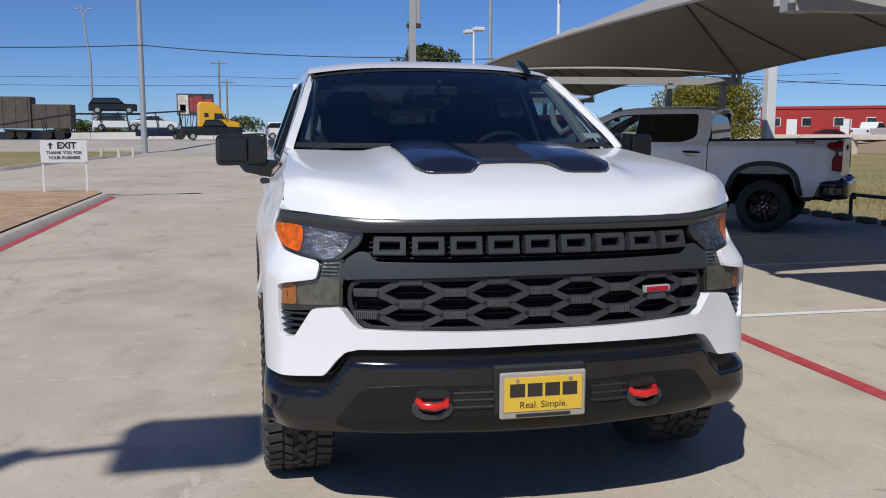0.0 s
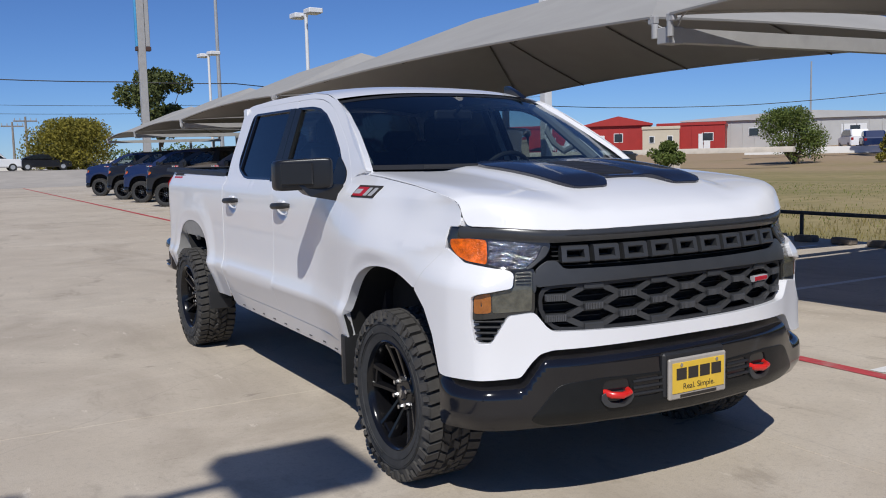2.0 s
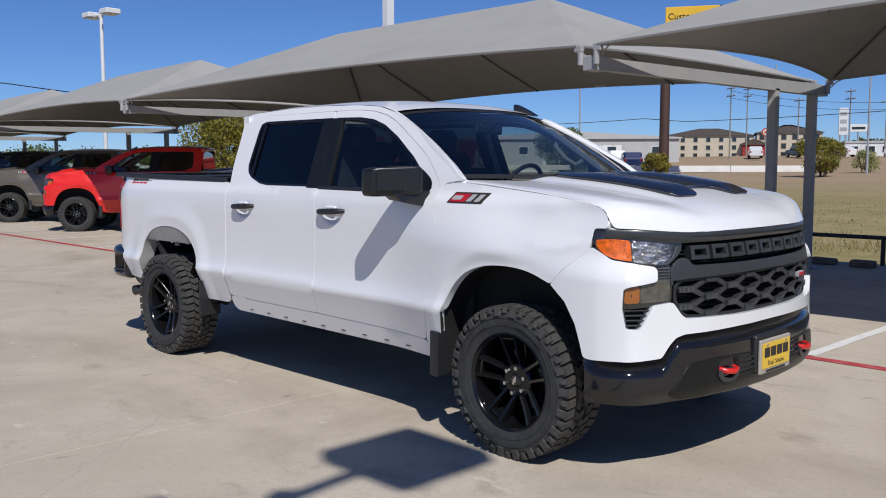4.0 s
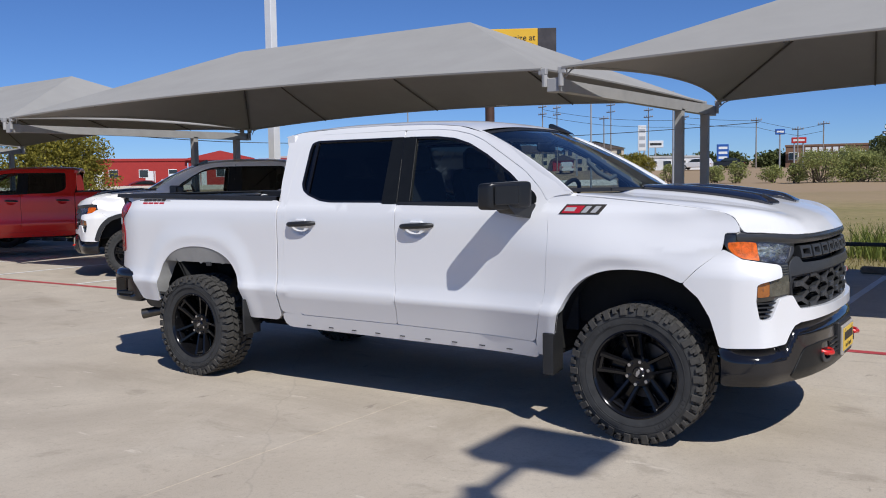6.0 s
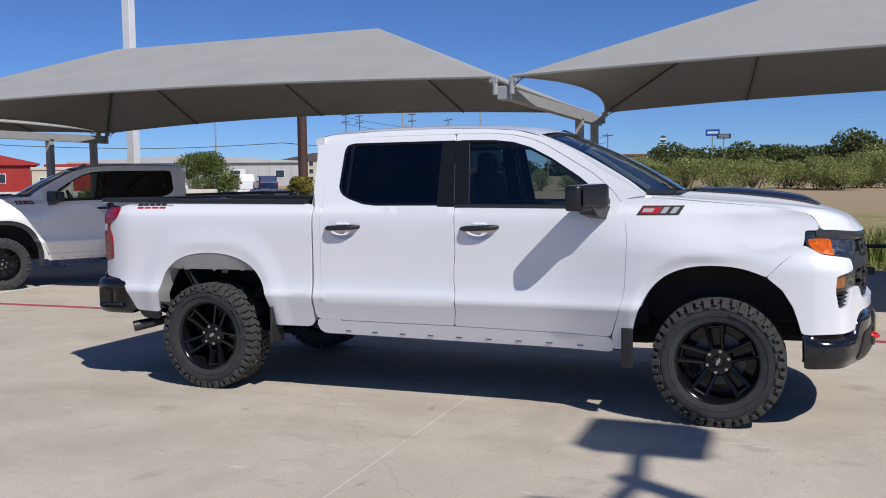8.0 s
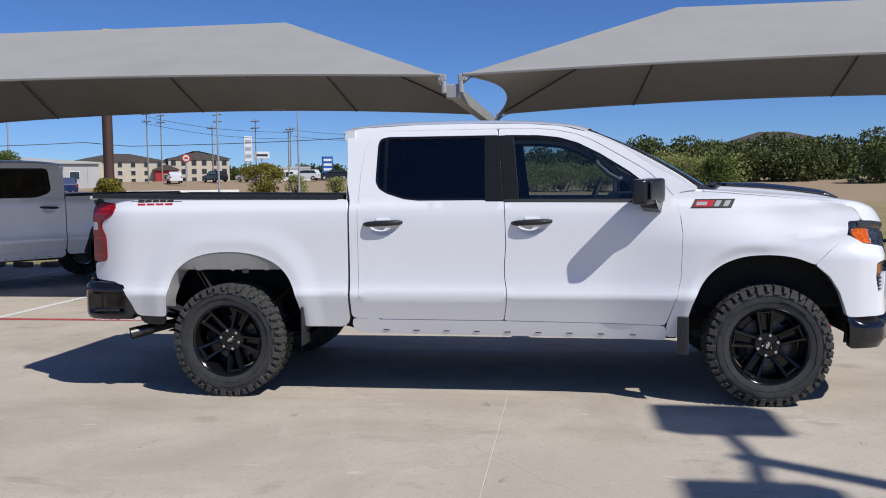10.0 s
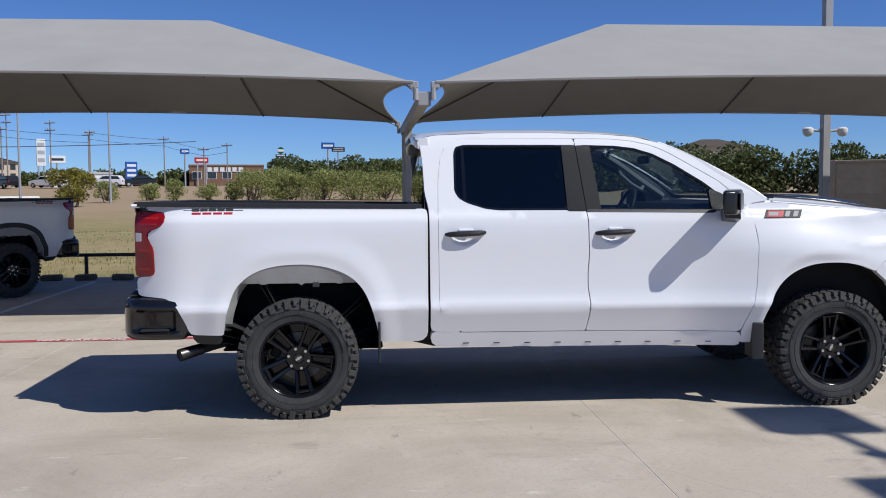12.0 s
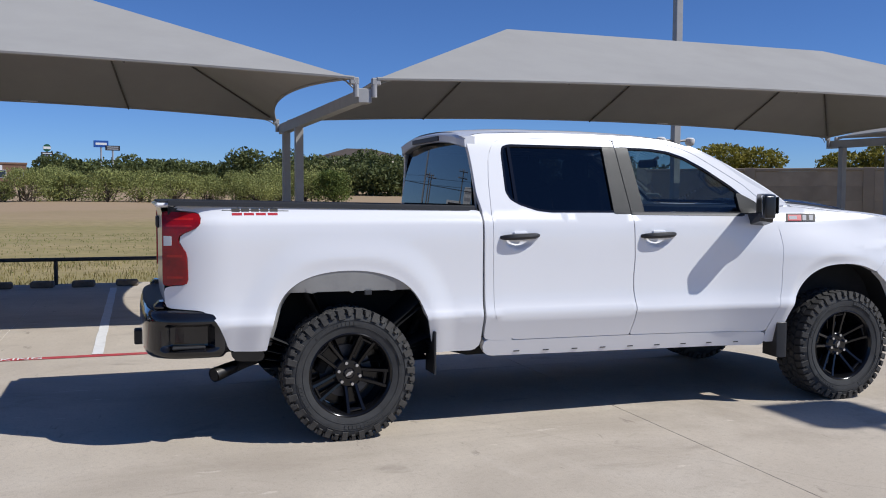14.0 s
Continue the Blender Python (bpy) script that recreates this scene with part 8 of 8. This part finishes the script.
for x0, x1, y, h in ((-34.0, -23.0, 95.2, 5.3), (-22.6, -18.9, 94.0, 4.5)):
    t = thing("box_trailer", "brown ribbed box trailer parked beside the road", "trailer", "box trailers")
    z = ground_height(x0, y) + 0.1
    part("box", Form().box(x0, y, z + 1.1, x1, y + 2.5, h, c=0.03), M_TRAILER, t)
    for k in range(int((x1 - x0) / 1.2) + 1):
        part("rib", Form().box(x0 + 0.02 + 1.18 * k, y - 0.05, z + 1.15, x0 + 0.12 + 1.18 * k, y + 0.01, h - 0.05), M_TRAILER, t)
    for xw in (x1 - 1.0, x1 - 2.2, x0 + 1.5):
        for yy in (y + 0.1, y + 2.1):
            part("wheel", Form().cyl((xw, yy, z + 0.5), (xw, yy + 0.3, z + 0.5), 0.5, n=18), M_TYRE_FAR, t)

# ---- signs ----
M_BOARD_DARK = material("billboard_dark_print", (0.05, 0.045, 0.05), 0.5, vary=0.5, scale=0.7)
M_BOARD_RED = material("billboard_red_print", (0.40, 0.05, 0.06), 0.5, vary=0.3, scale=1.5)
M_BOARD_PALE = material("billboard_pale_print", (0.62, 0.58, 0.50), 0.5, vary=0.3, scale=1.2)
M_BOARD_YELLOW = material("billboard_yellow_print", (0.75, 0.45, 0.03), 0.5, vary=0.06, scale=0.6)
M_SIGN_BLUE = material("blue_sign_face", (0.02, 0.09, 0.36), 0.4, vary=0.1, scale=1)
M_SIGN_RED = material("red_sign_face", (0.45, 0.03, 0.025), 0.4, vary=0.1, scale=1)
M_SIGN_GREEN = material("dark_green_sign_face", (0.02, 0.09, 0.05), 0.4)

bb = thing("billboard", "roadside billboard on a dark braced timber frame", "billboard")
board = part("board", Form().box(-2.65, -0.15, 2.6, 2.65, 0.15, 5.8, c=0.02), M_BOARD_DARK, bb)
for x0, x1, z0, z1, m in ((-2.5, -1.0, 2.8, 5.6, M_BOARD_PALE), (-0.2, 1.0, 3.1, 5.4, M_BOARD_RED), (1.2, 2.4, 2.9, 5.0, M_BOARD_RED), (-0.8, -0.3, 3.2, 5.2, M_BOARD_RED), (-2.2, -1.4, 3.0, 4.2, M_BOARD_DARK)):
    part("print_block", Form().box(x0, -0.165, z0, x1, -0.148, z1), m, board)
for k in range(7):
    part("post", Form().box(-2.4 + 0.8 * k, -0.12, 0, -2.28 + 0.8 * k, 0.0, 2.8), M_TYRE_FAR, bb)
    part("brace", Form().tube([(-2.34 + 0.8 * k, 0.3, 0), (-1.9 + 0.8 * k if k < 6 else 2.0, 0.1, 2.6)], 0.07, 4), M_TYRE_FAR, bb)
bb.matrix_basis = pose(-9.05, 135.6, 1.65, 0, 0, 0)

# yellow billboard on one brown column
yb = thing("billboard", "yellow billboard high on a brown steel column", "billboard")
part("column", Form().cyl((0, 0, -0.5), (0, 0, 11.8), 0.42, 0.40, n=18), M_BROWN_STEEL, yb)
board = part("board", Form().box(-0.1, -0.3, 11.9, 4.2, 0.3, 14.1, c=0.03), M_BOARD_YELLOW, yb)
part("board_end", Form().box(4.2, -0.28, 11.9, 5.8, 0.28, 14.1, c=0.03), M_BOARD_DARK, yb)
part("catwalk", Form().box(-0.6, -0.5, 11.6, 5.8, 0.5, 11.85, c=0.02), M_BROWN_STEEL, yb)
w = part("lettering", text_mesh("lettering", "Customize at", 0.72, 0.01, M_SIGN_TEXT), M_SIGN_TEXT, board)
w.matrix_basis = pose(2.05, -0.315, 13.3, 90, 0, 0)
part("print_bar", Form().box(0.4, -0.315, 12.3, 3.8, -0.30, 12.8), M_SIGN_TEXT, board)
yb.matrix_basis = pose(62.5, 38.5, ground_height(62.5, 38.5), 0, 0, -60)

M_SIGN_SKY = material("pale_blue_sign_edge", (0.08, 0.33, 0.60), 0.4, vary=0.1, scale=2)
sp = thing("sign_pole", "tall grey steel sign pole with a blue cabinet", "sign")
part("pole", Form().box(-0.22, -0.22, 0, 0.22, 0.22, 13, c=0.02), M_STEEL_PAINT, sp)
part("cabinet", Form().box(0.22, -0.16, 8.7, 0.52, 0.16, 11.8, c=0.03), M_STEEL_PAINT, sp)
part("cabinet_edge", Form().box(-0.34, -0.14, 8.7, -0.22, 0.14, 11.8, c=0.02), M_SIGN_SKY, sp)
part("bracket", Form().box(-0.36, -0.2, 8.45, 0.56, 0.2, 8.7, c=0.02), M_BROWN_STEEL, sp)
sp.matrix_basis = pose(9.4, 55.0, -0.05)


def build_road_sign(x, y, z0, z1, w, mat, label, bars=1, posts=1, turn=-60, bar_mat=None, round_=False, disc=None):
    s = thing("roadside_sign", label, "sign", "roadside signs")
    g = ground_height(x, y)
    for k in range(posts):
        q = 0.0 if posts == 1 else (k - 0.5) * w * 0.6
        part("pole", Form().cyl((q, 0, -0.2), (q, 0, z0 - g + 0.2), 0.14, n=10), M_GALV, s)
    if round_:
        pan = part("panel", Form().cyl((0, -0.2, (z0 + z1) / 2 - g), (0, 0.2, (z0 + z1) / 2 - g), (z1 - z0) / 2, n=28), mat, s)
        if disc:
            part("disc", Form().cyl((0, -0.23, (z0 + z1) / 2 - g), (0, -0.19, (z0 + z1) / 2 - g), (z1 - z0) * 0.37, n=28), disc, pan)
            part("print_bar", Form().box(-w * 0.2, -0.25, (z0 + z1) / 2 - g - 0.12, w * 0.2, -0.22, (z0 + z1) / 2 - g + 0.12), M_SIGN_RED, pan)
    else:
        pan = part("panel", Form().box(-w / 2, -0.2, z0 - g, w / 2, 0.2, z1 - g, c=0.04), mat, s)
    for k in range(bars):
        h = (z1 - z0) / (2 * bars + 1)
        zz = z0 - g + h * (2 * k + 1)
        part("print_bar", Form().box(-w * 0.38, -0.215, zz, w * 0.38, -0.19, zz + h), bar_mat or M_SIGN_WHITE, pan)
    s.matrix_basis = pose(x, y, g, 0, 0, turn)


build_road_sign(112, 53.5, 5.2, 6.4, 1.2, M_SIGN_RED, "round red and cream sign on a pole", 0, turn=-65, round_=True, disc=M_BOARD_PALE)
build_road_sign(145, 56.5, 6.2, 10.6, 1.4, M_SIGN_WHITE, "tall narrow white sign tower", 3, 2, bar_mat=M_GALV)
build_road_sign(143.5, 53.5, 6.6, 7.8, 2.6, M_SIGN_WHITE, "wide white sign panel", 1, bar_mat=M_SIGN_TEXT)
build_road_sign(138, 40.4, 3.9, 6.6, 1.8, M_SIGN_BLUE, "blue roadside sign with pale rows", 3)
build_road_sign(150, 34.5, 8.3, 9.2, 1.5, M_SIGN_BLUE, "small dark blue sign on a pole", 1)
build_road_sign(153.4, 10.4, 9.3, 10.4, 2.3, M_SIGN_BLUE, "blue billboard on a tall pole", 1, turn=-80)
build_road_sign(153.6, 8.6, 8.8, 9.6, 2.3, M_SIGN_TEXT, "dark stacked sign with pale bars", 2, turn=-80, bar_mat=M_GALV)
build_road_sign(153, 18.6, 8.4, 9.6, 1.5, M_SIGN_GREEN, "round dark sign on a pole", 1, turn=-80, round_=True)
build_road_sign(153, 18.6, 7.9, 8.3, 1.8, M_SIGN_TEXT, "small dark name panel under a round sign", 1, turn=-80)

# ---- far buildings ----
M_RED_METAL = material("red_metal_cladding", (0.36, 0.025, 0.02), 0.55, vary=0.08, scale=1.0, stain=0.15, stain_scale=0.4)
M_CREAM = material("cream_wall", (0.55, 0.49, 0.38), 0.85, vary=0.06, scale=0.7, stain=0.15, stain_scale=0.4)
M_GREY_METAL = material("pale_grey_metal_cladding", (0.45, 0.45, 0.44), 0.55, vary=0.06, scale=0.6, stain=0.2, stain_scale=0.3)
M_BROWN_WALL = material("brown_brick_wall", (0.20, 0.115, 0.075), 0.9, vary=0.12, scale=1.0, stain=0.2, stain_scale=0.4)
M_ROOF_BROWN = material("brown_shingle_roof", (0.085, 0.065, 0.05), 0.9, vary=0.2, scale=1.5)
M_WINDOW_FAR = material("far_window_glass", (0.025, 0.03, 0.035), 0.08, coat=0.4, vary=0.2, scale=2)


def build_building(label, p0, p1, depth, z0, z1, wall, roof, rise=0.0, cols=0, rows=1, win=(1.0, 1.2), door=None, hip=False, trim=None, ribs=0, surround=None):
    """A block whose face runs from p0 to p1, with its openings set into that face."""
    b = thing("building", label, "building", "far buildings")
    L = math.hypot(p1[0] - p0[0], p1[1] - p0[1])
    h = z1 - z0
    part("wall", Form().box(0, 0, -1.0, L, depth, h), wall, b)
    o = 0.35
    if rise > 0:
        if hip:
            vs = [(-o, -o, h), (L + o, -o, h), (L + o, depth + o, h), (-o, depth + o, h), (depth * 0.5, depth / 2, h + rise), (L - depth * 0.5, depth / 2, h + rise)]
            rf = Form().add(vs, [(0, 1, 5, 4), (1, 2, 5), (2, 3, 4, 5), (3, 0, 4), (3, 2, 1, 0)])
        else:
            rf = Form().prism([(-o, h - 0.1), (-o, h + 0.1), (L / 2, h + rise), (L + o, h + 0.1), (L + o, h - 0.1)], -o, depth, Matrix(((1, 0, 0, 0), (0, 0, 1, 0), (0, 1, 0, 0), (0, 0, 0, 1))))
    else:
        rf = Form().box(-0.1, -0.12, h - 0.05, L + 0.1, depth + 0.1, h + 0.3, c=0.03)
    part("roof", rf, roof, b)
    for r in range(rows if cols else 0):
        for c in range(cols):
            x, z = L * (c + 0.5) / cols, h * (r + 0.5) / rows
            w = part("window", Form().box(x - win[0] / 2 - 0.08, -0.05, z - win[1] / 2 - 0.08, x + win[0] / 2 + 0.08, 0.02, z + win[1] / 2 + 0.08, c=0.01), surround or trim or M_SIGN_WHITE, b)
            part("pane", Form().box(x - win[0] / 2, -0.065, z - win[1] / 2, x + win[0] / 2, -0.04, z + win[1] / 2), M_WINDOW_FAR, w)
    for k in range(ribs):
        part("cladding_rib", Form().box(L * k / ribs + 0.1, -0.06, -0.5, L * k / ribs + 0.22, 0.0, h), wall, b)
    for x0, x1, zt in door or ():
        part("door", Form().box(x0, -0.06, -0.5, x1, 0.02, zt, c=0.01), M_SIGN_WHITE, b)
    b.matrix_basis = pose(p0[0], p0[1], z0, 0, 0, math.degrees(math.atan2(p1[1] - p0[1], p1[0] - p0[0])))
    return b


build_building("long red metal shed with white doors", (60, 96.6), (71.4, 88.3), 14, 1.4, 4.55, M_RED_METAL, M_RED_METAL, 0, 4, 1, (1.0, 0.9), ((3.0, 4.2, 1.9), (9.0, 10.2, 1.9)), ribs=10)
build_building("red metal shed with a low gable", (71.3, 88.0), (77.2, 82.8), 14, 1.4, 4.7, M_RED_METAL, M_RED_METAL, 1.1, 1, 1, (1.0, 1.0), ((1.0, 2.2, 2.0),), ribs=6)
build_building("red metal shed with a flat eave", (77.2, 81.5), (82.6, 75.4), 12, 1.4, 4.4, M_RED_METAL, M_RED_METAL, 0, 2, 1, (1.2, 0.9), ((5.0, 6.4, 1.9),), ribs=6)
build_building("small cream annexe beside the red shed", (71.4, 77.8), (74.5, 74.9), 4, 1.4, 3.9, M_CREAM, M_CREAM, 0, 2, 1, (0.5, 0.7))
build_building("pale grey metal warehouse", (88, 88), (107.5, 64), 20, 1.8, 5.2, M_GREY_METAL, M_GREY_METAL, 1.0, 5, 1, (1.2, 1.0), ((12, 15, 2.4), (20, 23, 2.4)), ribs=20)
build_building("three-storey motel with brown hipped roof", (139, 86), (146.5, 72.5), 12, 2.4, 6.6, M_CREAM, M_ROOF_BROWN, 1.5, 7, 3, (0.7, 0.75), hip=True, surround=M_CREAM)
build_building("three-storey motel wing with brown hipped roof", (146.5, 72.0), (151.5, 62.5), 12, 2.4, 7.0, M_CREAM, M_ROOF_BROWN, 1.6, 6, 3, (0.7, 0.8), hip=True, surround=M_BROWN_WALL)
build_building("red gabled porch at the middle of the motel", (144.6, 73.6), (146.6, 70.4), 3, 2.4, 5.0, M_RED_METAL, M_ROOF_BROWN, 1.0, 1, 1, (0.8, 0.8), surround=M_CREAM)
sh = build_building("brown flat-roofed shop with a white sign band", (158.5, 35.5), (161, 22.5), 12, 3.2, 6.5, M_BROWN_WALL, M_BROWN_WALL, 0, 5, 1, (1.5, 1.2))
for k in range(6):
    part("sign_bar", Form().box(3.2 + 1.1 * k, -0.12, 2.3, 4.0 + 1.1 * k, -0.04, 3.1), M_SIGN_WHITE, sh)
build_road_sign(157, 33.0, 7.0, 8.0, 2.4, M_SIGN_RED, "red sign over the shop", 1, 2, turn=-75)
build_building("low white roadside shop", (131, 50.5), (135, 42.5), 6, 2.8, 4.6, M_SIGN_WHITE, M_GREY_METAL, 0, 4, 1, (1.2, 0.8))
build_building("house among trees with a brown hipped roof", (158, -29), (159, -43), 9, 5.0, 8.9, M_CREAM, M_ROOF_BROWN, 1.6, 3, 1, hip=True)
build_building("house among trees with a brown hipped roof", (152, -53), (150, -65), 9, 5.2, 9.4, M_CREAM, M_ROOF_BROWN, 1.6, 3, 1, hip=True)

# ---- perimeter wall ----
M_WALL_BROWN = material("brown_panel_wall", (0.34, 0.275, 0.21), 0.9, vary=0.14, scale=1.4, bump=0.5, bump_scale=18, stain=0.35, stain_scale=0.8, vary_random=0.10)
wall_dir = math.degrees(math.atan2(-17.6 + 11.8, 16.3 - 21.3))
wall = tagged(new("perimeter_wall"), "brown precast panel wall with capped courses round the lot", "wall", kind="structure")
post_me = Form().box(-0.168, -0.10, -0.2, 0.168, 0.10, 2.49, c=0.01).mesh("post")
row_me = Form().box(0.17, -0.07, 0.0, 3.43, 0.07, 0.478, c=0.004).mesh("panel")
cap_me = Form().box(0.17, -0.11, 0.0, 3.43, 0.11, 0.10, c=0.015).mesh("capping")
for k in range(9):
    m = pose(21.3, -11.8, 0, 0, 0, wall_dir) @ pose(3.6 * k, 0, 0)
    part("post", post_me, M_WALL_BROWN, wall).matrix_basis = m
    for r in range(5):
        part("panel", row_me, M_WALL_BROWN, wall).matrix_basis = m @ pose(0, 0, 0.48 * r - 0.03)
    part("capping", cap_me, M_WALL_BROWN, wall).matrix_basis = m @ pose(0, 0, 2.375)

# ---- concrete slabs, one piece each, last ----
def build_slabs():
    rng = random.Random(11)
    sx, sy, gap = 4.57, 4.57, 0.002
    shared = {}
    for i in range(-10, 3):
        for j in range(-7, 13):
            x0, x1 = 0.91 + sx * i, 0.91 + sx * (i + 1)
            y0, y1 = 1.745 + sy * j, 1.745 + sy * (j + 1)
            x1 = min(x1, LOT_EDGE)
            if x1 - x0 < 0.2:
                continue
            key = round(x1 - x0, 3)
            if key not in shared:
                w, h = (x1 - x0) / 2 - gap, sy / 2 - gap
                shared[key] = Form().box(-w, -h, -0.012, w, h, 0.0, c=0.002).mesh("slab")
            o = part("slab", shared[key], M_CONCRETE, pavement)
            o.matrix_basis = pose((x0 + x1) / 2, (y0 + y1) / 2, 0.0)


build_slabs()
